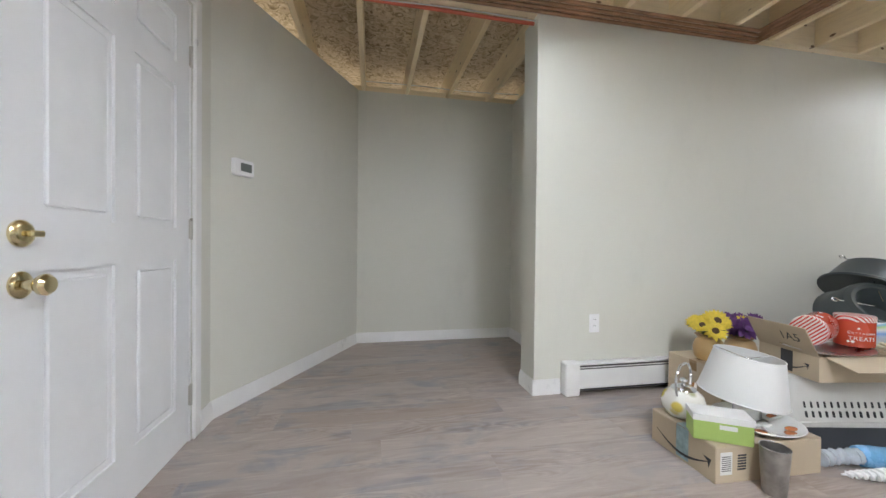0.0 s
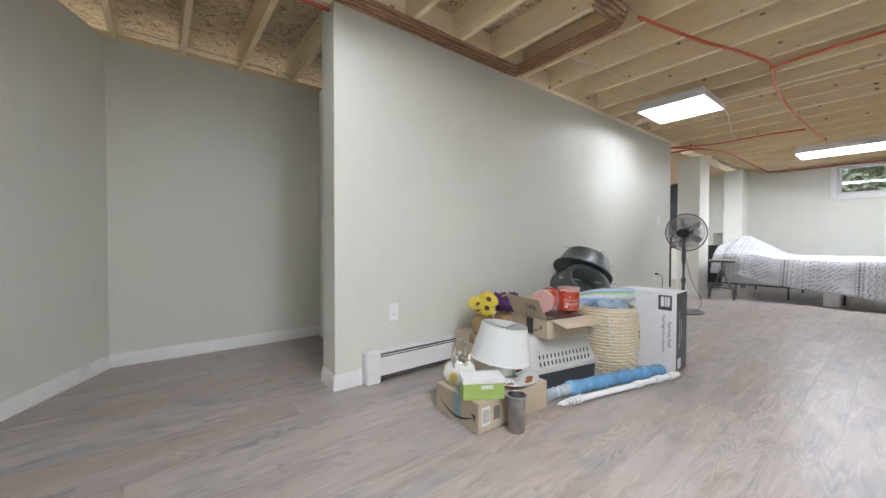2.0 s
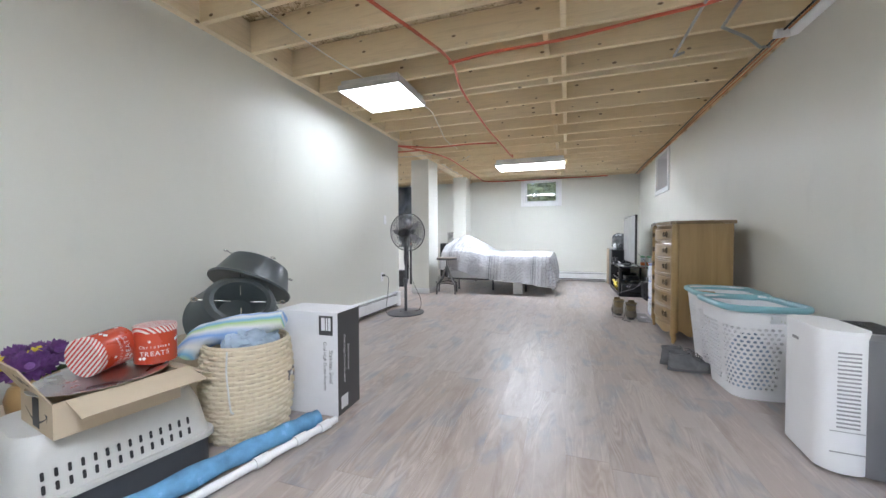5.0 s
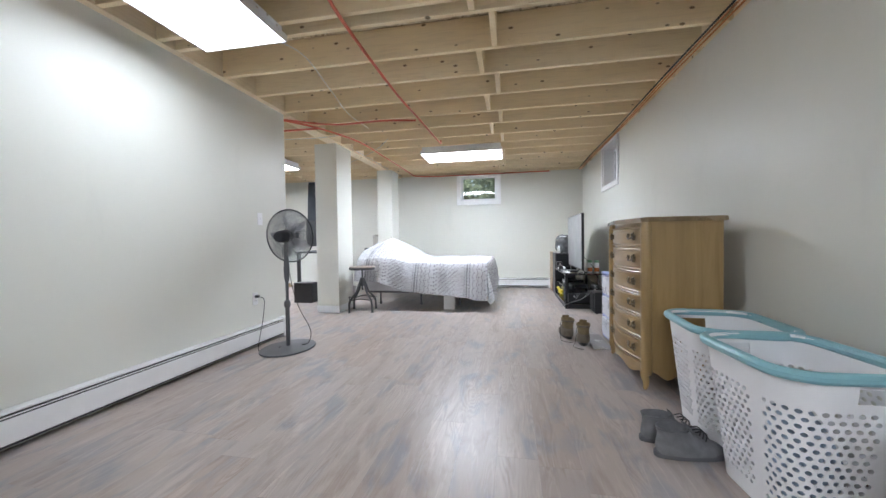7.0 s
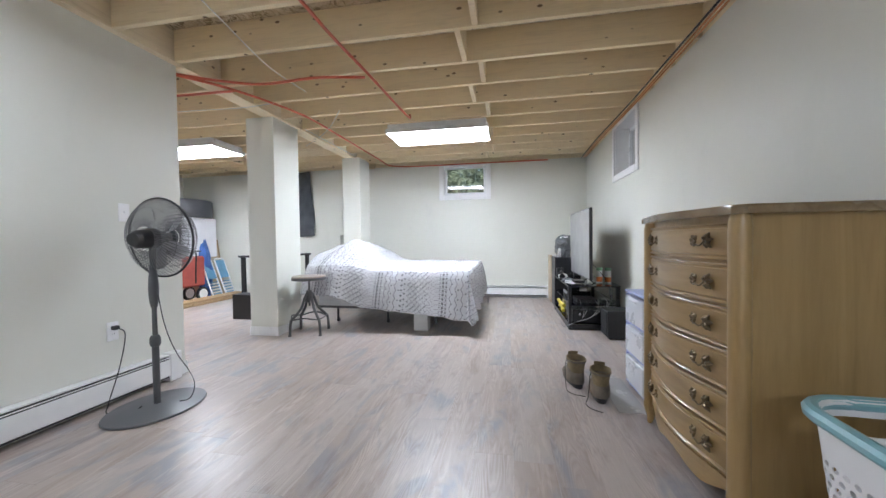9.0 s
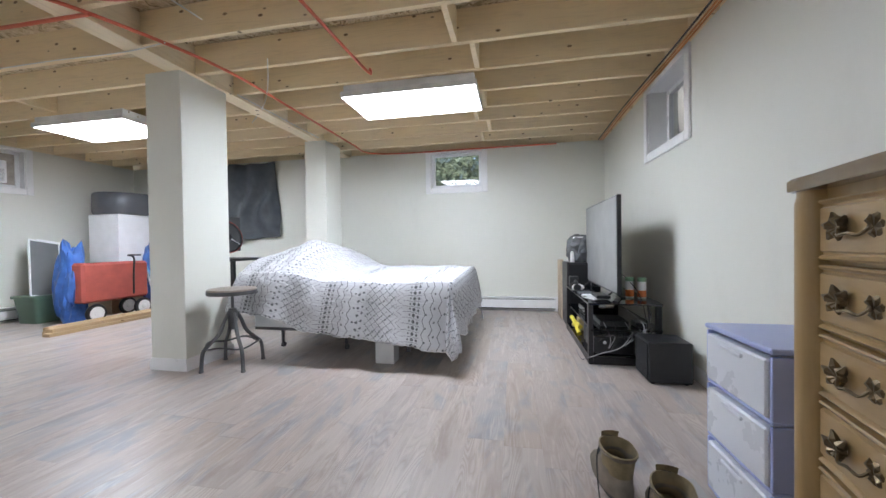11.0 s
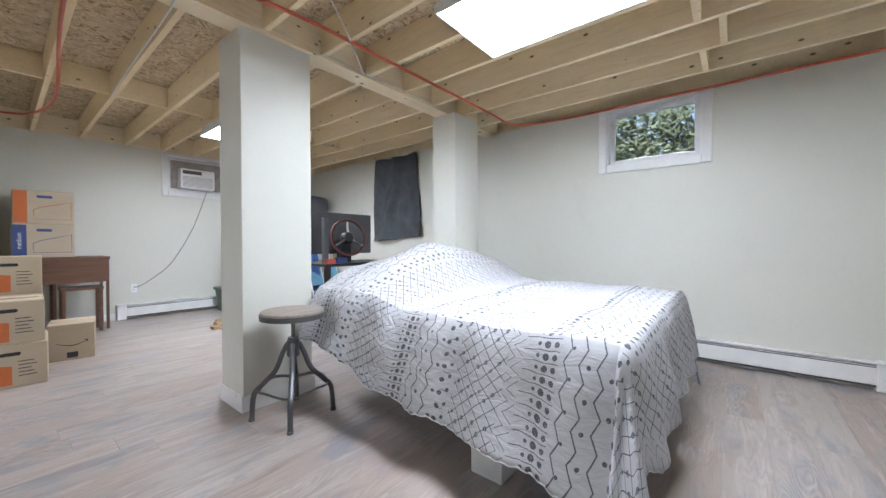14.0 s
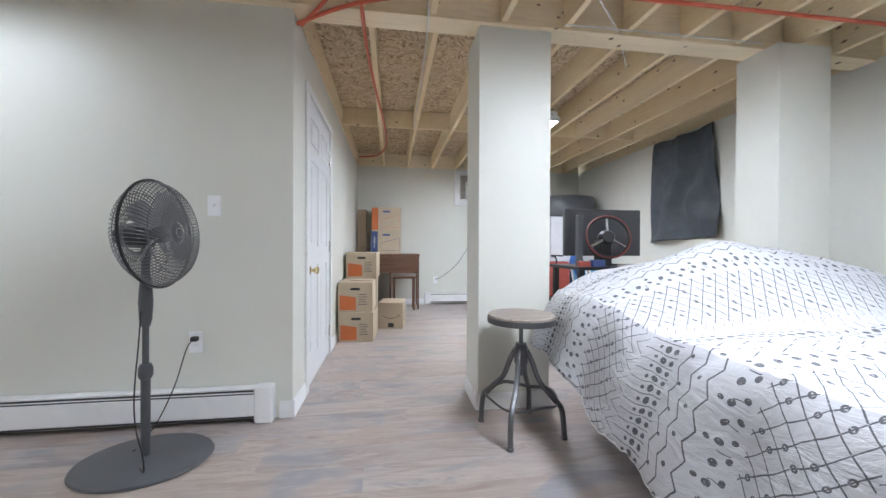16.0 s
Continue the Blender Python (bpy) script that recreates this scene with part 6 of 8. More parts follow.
def bloom(parent, c, r, petals, mat, face, rng, layers=2):
    q = Vector(face).normalized().to_track_quat("Z", "Y").to_matrix().to_4x4()
    m = Matrix.Translation(c) @ q
    bm = B()
    for L in range(layers):
        for k in range(petals):
            a = 2 * math.pi * (k + 0.5 * L) / petals + rng.uniform(-0.1, 0.1)
            rr = r * (1 - 0.22 * L) * rng.uniform(0.85, 1.05)
            wv = r * 0.16
            row = []
            for f, ww in ((0.15, 0.5), (0.45, 1.0), (0.75, 0.9), (1.0, 0.12)):
                p = Vector((rr * f * math.cos(a), rr * f * math.sin(a), r * (0.12 + 0.10 * L) * f + 0.25 * r * (f ** 2) * (L * 0.8)))
                s = Vector((-math.sin(a), math.cos(a), 0)) * wv * ww
                row.append((bm.verts.new(m @ (p - s)), bm.verts.new(m @ (p + Vector((0, 0, -0.03 * r)))), bm.verts.new(m @ (p + s))))
            for a2, b2 in zip(row, row[1:]):
                bm.faces.new((a2[0], a2[1], b2[1], b2[0]))
                bm.faces.new((a2[1], a2[2], b2[2], b2[1]))
    fl = part("flower", bm, mat, parent)
    bm = B()
    lathe(bm, [(0, -0.05 * r), (0.3 * r, 0), (0.28 * r, 0.14 * r), (0.12 * r, 0.2 * r), (0, 0.19 * r)], 14, m)
    part("flower_core", bm, CORE if mat is YEL else PUR, fl)
    bm = B()
    end = Vector((0, 0, 0.10))
    tube(bm, smooth_path([Vector(c), Vector(c) * 0.6 + end * 0.4, end], 4), 0.0025, 5)
    part("stem", bm, LEAF, fl)


def flower_pot(m, mat, seed, label, n, layers):
    rng = random.Random(seed)
    ob = thing("flower_pot", label, "flower pot", m)
    bm = B()
    lathe(bm, [(0, 0), (0.06, 0), (0.075, 0.02), (0.082, 0.07), (0.07, 0.11), (0.055, 0.125), (0.075, 0.145), (0.072, 0.147), (0.05, 0.127), (0, 0.12)], 24)
    part("pot", bm, POT, ob)
    for k in range(n):
        a = rng.uniform(0, 6.28)
        rr = 0.085 * math.sqrt((k + 0.4) / n)
        c = Vector((rr * math.cos(k * 2.4), rr * math.sin(k * 2.4) , 0.20 + 0.05 * rng.random() - 0.25 * rr))
        bloom(ob, c, rng.uniform(0.052, 0.072), 16, mat if k % 5 else (YEL if layers == 3 and k == 0 else mat), (c.x * 5 - 0.35, c.y * 5 - 0.55, 0.6), rng, layers)
    for k in range(7):
        a = k * 0.9 + rng.random()
        bm = B()
        p = Vector((0.03 * math.cos(a), 0.03 * math.sin(a), 0.14))
        q = Vector((0.12 * math.cos(a), 0.12 * math.sin(a), 0.17 + 0.04 * rng.random()))
        s = Vector((-math.sin(a), math.cos(a), 0)) * 0.018
        v = [bm.verts.new(x) for x in (p, (p + q) / 2 + s + Vector((0, 0, 0.02)), q, (p + q) / 2 - s + Vector((0, 0, 0.02)))]
        bm.faces.new((v[0], v[1], v[2]))
        bm.faces.new((v[0], v[2], v[3]))
        part("leaf", bm, LEAF, ob)
    return ob


flower_pot(pose(2.58, 1.90, 0.2715), YEL, 5, "tan pot of yellow silk sunflowers", 8, 2)
flower_pot(pose(2.76, 1.86, 0.2715), PUR, 9, "tan pot of purple silk chrysanthemums", 9, 3)

# pet kennel
KTOP = plain("light_grey_kennel_plastic", (0.59, 0.58, 0.555), 0.5, vary=0.08, bump=0.15)
KBASE = plain("charcoal_kennel_plastic", (0.075, 0.08, 0.09), 0.5, vary=0.15, bump=0.15)
kn = thing("pet_carrier", "light grey plastic pet carrier on a charcoal base", "pet carrier", pose(2.50, 1.42, 0, 0, 0, -11))
bm = B()
prism(bm, rounded(0.60, 0.42, 0.06, 5, 0.30, 0.21), 0.0, 0.115)
part("base", bm, KBASE, kn, "charcoal base")
bm = B()
prism(bm, rounded(0.63, 0.45, 0.06, 5, 0.30, 0.21), 0.115, 0.135, bevel=0.004)
part("rim", bm, KTOP, kn)
bm = B()
lo = rounded(0.60, 0.42, 0.06, 6, 0.30, 0.21)
hi = rounded(0.53, 0.34, 0.07, 6, 0.30, 0.22)
rings = [[bm.verts.new((x, y, 0.135)) for x, y in lo]]
for f, z in ((0.6, 0.26), (1.0, 0.305), (1.25, 0.325)):
    rings.append([bm.verts.new((a[0] + (b[0] - a[0]) * f, a[1] + (b[1] - a[1]) * f, z)) for a, b in zip(lo, hi)])
for a, b in zip(rings, rings[1:]):
    for k in range(len(a)):
        bm.faces.new((a[k], a[(k + 1) % len(a)], b[(k + 1) % len(a)], b[k]))
bm.faces.new(rings[-1])
bm.faces.new(rings[0][::-1])
part("top_shell", bm, KTOP, kn)
for row, z in enumerate((0.165, 0.205)):
    for k in range(14):
        bm = B()
        x = 0.09 + k * 0.032
        prism(bm, rounded(0.009, 0.028, 0.004, 3), 0, 0.006, pose(x, 0.0095 + row * 0.0115, z, 76))
        part("vent_slot", bm, BLACKP, kn)

# open carton on the kennel, with tins on a tray
oc = thing("open_carton", "open brown cardboard carton with spread flaps", "carton", pose(2.60, 1.37, 0.3265, 0, 0, -9))
w, d, h = 0.36, 0.30, 0.115
bm = B()
for x0, x1, y0, y1 in ((0, w, 0, 0.004), (0, w, d - 0.004, d), (0, 0.004, 0.004, d - 0.004), (w - 0.004, w, 0.004, d - 0.004)):
    box(bm, x0, x1, y0, y1, 0, h)
box(bm, 0.004, w - 0.004, 0.004, d - 0.004, 0, 0.004)
part("body", bm, CARD, oc)
for m, ww, dd in ((pose(0.0, 0, h, 0, 0, 90) @ pose(0, 0, 0, 62), d, 0.15), (pose(0.03, 0.0, h, 0, 0, 0) @ pose(0, 0, 0, -168), w, 0.13), (pose(w, d, h, 0, 0, -90) @ pose(0, 0, 0, -25), d, 0.14)):
    bm = B()
    box(bm, 0, ww, 0.0, dd, -0.002, 0.002)
    part("flap", bm, CARD, oc, "", m)
fl = pose(0.0, 0, h, 0, 0, 90) @ pose(0, 0, 0, 62)
lettering("1A5", 0.06, CARD_D, oc, fl @ pose(0.10, 0.065, -0.0024, 180, 0, 0) @ pose(0, 0, 0, 0, 0, 180), label="dark handwritten marks 1A5")
smile(oc, pose(0.0, 0, 0, 0, 0, 0) @ pose(-0.0006, d / 2, 0.06, 90, 0, -90), 0.2, CARD_D)
bm = B()
box(bm, -0.0012, -0.0004, 0.12, 0.18, 0.01, 0.11)
part("printed_tape", bm, CARD_D, oc, "dark printed tape")
tray = thing("serving_tray", "oval silver serving tray in the carton", "tray", pose(2.79, 1.47, 0.443, 4, 0, -9))
bm = B()
lathe(bm, [(0, 0), (0.13, 0), (0.16, 0.012), (0.2, 0.018), (0.2, 0.021), (0.158, 0.016), (0.128, 0.004), (0, 0.004)], 48, None, (1.0, 0.72))
part("tray_body", bm, SILVER, tray)
bm = B()
tube(bm, smooth_path([(0.17, -0.05, 0.02), (0.21, -0.03, 0.05), (0.215, 0.0, 0.06), (0.21, 0.03, 0.05), (0.17, 0.05, 0.02)], 5), 0.006, 8)
part("handle", bm, SILVER, tray)


def striped(name):
    s = Nodes(name, (0.7, 0.1, 0.08), 0.3)
    u = s.node("SeparateXYZ", Vector=s.node("TexCoord").outputs["Object"])
    f = s.math("FRACT", s.math("MULTIPLY", s.math("ADD", u.outputs[0], s.math("ADD", u.outputs[1], u.outputs[2])), 52.0))
    s.set("Base Color", s.ramp(f, (0.46, (0.55, 0.05, 0.04)), (0.5, (0.74, 0.70, 0.66))))
    return s.mat


STRIPE = striped("red_white_stripes")


def treat_tin(m, label):
    ob = thing("gift_tin", label, "tin", m, "red gift tins")
    r, h = 0.072, 0.145
    bm = B()
    lathe(bm, [(0, 0), (r - 0.002, 0), (r, 0.003), (r, h), (0, h)], 36)
    part("can", bm, RED, ob, "red printed side")
    bm = B()
    lathe(bm, [(r + 0.0015, h - 0.022), (r + 0.002, h), (r - 0.001, h + 0.004), (0, h + 0.004)], 36)
    part("lid", bm, STRIPE, ob, "red and white striped lid")
    rng = random.Random(3)
    for k in range(26):
        a, z = rng.uniform(0, 6.28), rng.uniform(0.012, 0.098)
        if 0.03 < z < 0.075 and abs(math.sin((a - 4.7) / 2)) < 0.5:
            continue
        bm = B()
        s = rng.uniform(0.003, 0.006)
        box(bm, -s, s, -0.0004, 0.0004, -s, s, 0.0, pose((r + 0.0004) * math.cos(a), (r + 0.0004) * math.sin(a), z, 0, 45, math.degrees(a) + 90))
        part("snow_dot", bm, PAPER, ob)
    for txt, z, sz in (("TREATS", 0.034, 0.026), ("Christmas", 0.064, 0.018)):
        step = sz * 0.66 / r
        for k, ch in enumerate(txt):
            a = -math.pi / 2 + (k - (len(txt) - 1) / 2) * step
            lettering(ch, sz, PAPER, ob, pose((r + 0.0006) * math.cos(a), (r + 0.0006) * math.sin(a), z, 90, 0, math.degrees(a) + 90))
    return ob


treat_tin(pose(2.96, 1.46, 0.462, 0, 0, -35), "red printed tin with a striped lid, standing on the tray")
treat_tin(pose(2.89, 1.55, 0.540, 0, -95, 14), "red printed tin with a striped lid, lying on its side")
bm = B()
tube(bm, [(0.055 * math.cos(2 * math.pi * k / 32), 0.055 * math.sin(2 * math.pi * k / 32), 0) for k in range(32)], 0.02, 10, closed=True)
solid("ring_mould", bm, SILVER, "silver ring mould lying on the tray", "mould", pose(2.93, 1.63, 0.470, 20, 0, 0))

# tree stands
TUB = plain("dark_green_grey_plastic", (0.065, 0.078, 0.08), 0.4, vary=0.15, bump=0.1)
carton("carton", "brown cardboard carton behind the pet carrier", pose(3.34, 1.60, 0), 0.50, 0.40, 0.40)


def tree_stand(m, label):
    """A round plastic water-bowl stand with four eye bolts."""
    ob = thing("tree_stand", label, "tree stand", m, "plastic tree stands")
    bm = B()
    lathe(bm, [(0, 0.03), (0.10, 0.03), (0.235, 0.0), (0.262, 0.0), (0.265, 0.012), (0.24, 0.035), (0.2, 0.15), (0.188, 0.175), (0.16, 0.188), (0.14, 0.183), (0.125, 0.15), (0.1, 0.06), (0, 0.055)], 44)
    part("bowl", bm, TUB, ob)
    for k in range(4):
        a = math.pi / 4 + k * math.pi / 2
        bm = B()
        d = Vector((math.cos(a), math.sin(a), 0))
        tube(bm, [d * 0.05 + Vector((0, 0, 0.165)), d * 0.215 + Vector((0, 0, 0.170))], 0.0035, 6)
        s = Vector((-d.y, d.x, 0))
        tube(bm, [d * 0.23 + Vector((0, 0, 0.17)) + (d * math.cos(q) + s * math.sin(q)) * 0.014 for q in [2 * math.pi * j / 14 for j in range(14)]], 0.003, 6, closed=True)
        part("eye_bolt", bm, CHROME, ob, "zinc eye bolt")
    return ob


tree_stand(pose(3.60, 1.76, 0.475, 38, -22, 0), "dark green plastic tree stand with eye bolts, tilted")
tree_stand(pose(3.80, 1.86, 0.635, 10, 32, 20), "dark green plastic tree stand turned over on the pile")

# wicker basket
WICKER = Nodes("pale_wicker", (0.50, 0.36, 0.2), 0.75, 0, 0.25)
_isl = WICKER.node("NewGeometry").outputs["Random Per Island"]
_n = WICKER.noise(WICKER.coords((60, 60, 20)), 1.0, 4.0)
WICKER.set("Base Color", WICKER.mix(WICKER.ramp(_isl, (0.0, (0.66, 0.56, 0.40)), (0.5, (0.76, 0.66, 0.49)), (1.0, (0.82, 0.74, 0.58))), (0.46, 0.35, 0.21), WICKER.ramp(_n, (0.55, 0.0), (0.85, 0.6))))
WICKER.bump(_n, 0.4, 0.002)
bk = thing("wicker_basket", "round pale wicker basket with a dark label", "basket", pose(3.345, 1.385, 0))
for row in range(20):
    z = 0.012 + row * 0.0222
    f = row / 19
    R = 0.158 + 0.045 * math.sin(math.pi * (0.15 + 0.62 * f))
    bm = B()
    n = 60
    tube(bm, [((R + 0.0055 * (1 if (k // 2 + row) % 2 else -1)) * math.cos(2 * math.pi * k / n), (R + 0.0055 * (1 if (k // 2 + row) % 2 else -1)) * math.sin(2 * math.pi * k / n), z + 0.002 * noise.noise(Vector((k * 0.4, row, 0)))) for k in range(n)], 0.0118, 6, closed=True)
    part("wicker_strand", bm, WICKER.mat, bk)
bm = B()
lathe(bm, [(0, 0.004), (0.165, 0.004), (0.17, 0.02), (0.19, 0.24), (0.182, 0.44), (0.176, 0.44), (0.184, 0.24), (0.165, 0.02), (0, 0.01)], 40)
part("lining", bm, CARD, bk)
bm = B()
tube(bm, [(0.187 * math.cos(2 * math.pi * k / 48), 0.187 * math.sin(2 * math.pi * k / 48), 0.452) for k in range(48)], 0.009, 8, closed=True)
part("rim", bm, WICKER.mat, bk)
bm = B()
box(bm, -0.04, 0.04, -0.005, 0.003, -0.025, 0.025, 0.002)
tg = part("label_plate", bm, DARKGREY, bk, "dark label plate", pose(0.09, -0.188, 0.27, 0, 0, 25))
bm = B()
box(bm, -0.02, 0.02, -0.0065, -0.0051, -0.012, 0.012)
part("label_bar", bm, PAPER, tg)
TOWEL = Nodes("striped_towel", (0.5, 0.6, 0.7), 0.85, 0, 0.1)
_t = TOWEL.node("SeparateXYZ", Vector=TOWEL.coords((1, 1, 1)))
TOWEL.set("Base Color", TOWEL.ramp(TOWEL.math("FRACT", TOWEL.math("MULTIPLY", TOWEL.math("ADD", TOWEL.math("MULTIPLY", _t.outputs[0], 0.62), TOWEL.math("ADD", TOWEL.math("MULTIPLY", _t.outputs[1], 0.43), TOWEL.math("MULTIPLY", _t.outputs[2], 0.6))), 9.5)), (0.0, (0.70, 0.72, 0.72)), (0.22, (0.22, 0.38, 0.70)), (0.42, (0.72, 0.74, 0.74)), (0.6, (0.45, 0.62, 0.30)), (0.75, (0.22, 0.48, 0.68)), (0.95, (0.72, 0.74, 0.75))))
TOWEL.bump(TOWEL.noise(TOWEL.coords(), 260.0), 0.4, 0.002)
bm = B()
rng = random.Random(11)
path = smooth_path([(-0.17, 0.20, 0.40), (-0.13, 0.16, 0.475), (-0.05, 0.05, 0.515), (0.03, -0.07, 0.535), (0.08, -0.16, 0.545)], 6)
rings = tube(bm, path, [0.042 + 0.036 * math.sin(math.pi * min(0.2 + k / len(path) * 0.7, 1)) for k in range(len(path))], 18, flat=0.75)
for v in bm.verts:
    v.co += 0.012 * Vector((noise.noise(v.co * 14), noise.noise(v.co * 14 + Vector((9, 0, 0))), noise.noise(v.co * 18)))
solid("beach_towel", bm, TOWEL.mat, "rolled blue, green and white striped towel over the basket", "towel", pose(3.345, 1.385, 0))
crumpled("folded_cloth", "crumpled pale blue cloth inside the basket", "cloth", pose(3.34, 1.36, 0.39), (0.14, 0.13, 0.09), plain("pale_blue_cloth", (0.40, 0.50, 0.62), 0.85, vary=0.3, scale=12), 5.0, 0.3)
bm = B()
tube(bm, smooth_path([(3.13, 1.27, 0.46), (3.10, 1.24, 0.38), (3.105, 1.235, 0.28), (3.11, 1.23, 0.21), (3.12, 1.225, 0.195)], 6), 0.004, 6)
solid("drawstring", bm, WHITECABLE, "white cord hanging down the basket", "cord")

# roaster box
RWHITE = plain("white_box_print", (0.82, 0.82, 0.85), 0.45, vary=0.05, bump=0.03)
RDARK = plain("charcoal_box_print", (0.06, 0.06, 0.065), 0.45, vary=0.08, bump=0.03)
rb = thing("roaster_box", "tall white and charcoal printed roaster box", "box", pose(3.57, 1.005, 0, 0, 0, 3))
W2, D2, H2 = 0.23, 0.39, 0.565
bm = B()
box(bm, 0.001, W2, 0.0015, D2, 0, H2, 0.002)
part("carton_body", bm, RWHITE, rb)
bm = B()
box(bm, 0.002, W2 - 0.002, 0.0, 0.001, 0.003, H2 - 0.003)
part("dark_side", bm, RDARK, rb, "charcoal printed side")
bm = B()
box(bm, -0.0004, 0.0006, 0.03, 0.115, 0.44, 0.545)
part("logo_panel", bm, RDARK, rb, "charcoal logo panel")
for k, (y0, y1) in enumerate(((0.042, 0.058), (0.062, 0.072), (0.077, 0.1))):
    bm = B()
    box(bm, -0.0009, -0.0005, y0, y1, 0.465, 0.535)
    part("logo_bar", bm, RWHITE, rb)
for k, (txt, sz) in enumerate((("Stainless Steel", 0.032), ("Oval High Dome Roaster", 0.026))):
    lettering(txt, sz, RDARK, rb, Matrix(((0, 0, -1, -0.0002), (0, -1, 0, 0.052 + 0.036 * k), (-1, 0, 0, 0.27), (0, 0, 0, 1))), label="dark printed words")
lettering("Oval High Dome Roaster", 0.026, RWHITE, rb, Matrix(((0, 1, 0, 0.06), (0, 0, -1, -0.0003), (-1, 0, 0, 0.30), (0, 0, 0, 1))), label="white printed words")
lettering("Stainless Steel", 0.026, RWHITE, rb, Matrix(((0, 1, 0, 0.10), (0, 0, -1, -0.0003), (-1, 0, 0, 0.30), (0, 0, 0, 1))), label="white printed words")
bm = B()
box(bm, 0.03, 0.10, -0.0008, -0.0001, 0.03, 0.10)
part("sticker", bm, RWHITE, rb)


# rolled poles on the floor
BLUEW = plain("blue_plastic_wrap", (0.17, 0.40, 0.66), 0.25, vary=0.35, scale=9, bump=0.3, grain=30)
CLEARP = plain("cloudy_plastic_bag", (0.55, 0.60, 0.66), 0.2, vary=0.2, scale=20, bump=0.5, grain=40)
um = thing("umbrella_roll", "blue wrapped beach umbrella lying on the floor", "umbrella", pose(0, 0, 0))
bm = B()
tube(bm, smooth_path([(2.66, 1.265, 0.045), (3.0, 1.18, 0.048), (3.30, 1.10, 0.046), (3.47, 1.06, 0.04)], 8), [0.042 + 0.004 * math.sin(k * 1.3) for k in range(25)], 12, flat=0.85)
part("canopy", bm, BLUEW, um, "blue rolled canopy")
bm = B()
tube(bm, smooth_path([(2.50, 1.30, 0.03), (2.56, 1.295, 0.035), (2.62, 1.27, 0.045), (2.68, 1.26, 0.046)], 6), [0.022 + 0.013 * abs(math.sin(k * 1.1)) for k in range(19)], 10)
part("bag_end", bm, CLEARP, um, "cloudy clear plastic end")
po = thing("umbrella_pole", "white plastic pole with a sand screw end", "pole", pose(0, 0, 0))
p0, p1 = Vector((2.46, 1.20, 0.03)), Vector((3.50, 0.97, 0.03))
dv = (p1 - p0).normalized()
bm = B()
tube(bm, [p0 + dv * 0.18, p1], 0.0175, 12)
part("shaft", bm, PLASTIC_W, po)
bm = B()
s1 = dv.orthogonal().normalized()
s2 = dv.cross(s1)
hel = [p0 + dv * (0.02 + 0.16 * k / 70) + (s1 * math.cos(k * 0.55) + s2 * math.sin(k * 0.55)) * (0.006 + 0.014 * k / 70) for k in range(71)]
tube(bm, hel, 0.008, 6)
tube(bm, [p0, p0 + dv * 0.19], [0.004, 0.014], 8)
part("sand_screw", bm, PLASTIC_W, po)
for f in (0.62, 0.80, 0.93):
    bm = B()
    c = p0.lerp(p1, f)
    tube(bm, [c - dv * 0.03, c + dv * 0.03], 0.024, 12)
    part("collar", bm, PLASTIC_W, po)

# ---- north corner ----
ORANGE = plain("orange_box_print", (0.60, 0.16, 0.05), 0.7, vary=0.1)
BLUEP = plain("blue_box_print", (0.06, 0.09, 0.25), 0.7, vary=0.1)


def moving_box(m, w, d, h, style, label):
    ob = carton("moving_box", label, m, w, d, h, "stacked moving boxes")
    if style == "orange":
        bm = B()
        prism(bm, [(0.02, 0.02), (w * 0.52, 0.02), (w * 0.52, h * 0.5), (w * 0.3, h * 0.54), (0.02, h * 0.58)], 0, 0.0006, pose(0, -0.0008, 0, 90))
        part("orange_print", bm, ORANGE, ob, "orange printed block")
        for k in range(5):
            bm = B()
            box(bm, w * 0.6, w * 0.6 + 0.09 - 0.012 * (k % 3), -0.0008, -0.0002, h * 0.25 + k * 0.026, h * 0.25 + k * 0.026 + 0.006)
            part("print_bar", bm, CARD_D, ob)
        bm = B()
        prism(bm, rounded(0.1, 0.026, 0.012, 4), 0, 0.0006, pose(w / 2, -0.0008, h * 0.78, 90))
        part("hand_hole", bm, BLACKP, ob, "dark hand hole")
    else:
        bm = B()
        box(bm, 0.0, w * 0.22, -0.0008, -0.0002, 0.01, h - 0.01)
        part("colour_band", bm, ORANGE if style == "band_orange" else BLUEP, ob, "printed colour band")
        pts = [(w * 0.32, h * 0.15), (w * 0.95, h * 0.15), (w * 0.95, h * 0.7), (w * 0.75, h * 0.62), (w * 0.42, h * 0.5), (w * 0.32, h * 0.42)]
        bm = B()
        tube(bm, [(x, -0.001, z) for x, z in pts], 0.003, 4, closed=True)
        part("outline_print", bm, ORANGE if style == "band_orange" else BLUEP, ob)
        bm = B()
        prism(bm, rounded(0.12, 0.03, 0.014, 4), 0, 0.0006, pose(w * 0.5, -0.0008, h * 0.82, 90))
        part("hand_hole", bm, BLUEP, ob)
        if style == "band_blue":
            lettering("medium", 0.055, PAPER, ob, pose(w * 0.14, -0.0012, h * 0.5, 90, 0, 0) @ pose(0, 0, 0, 0, 0, 90), label="white printed word medium")
    return ob


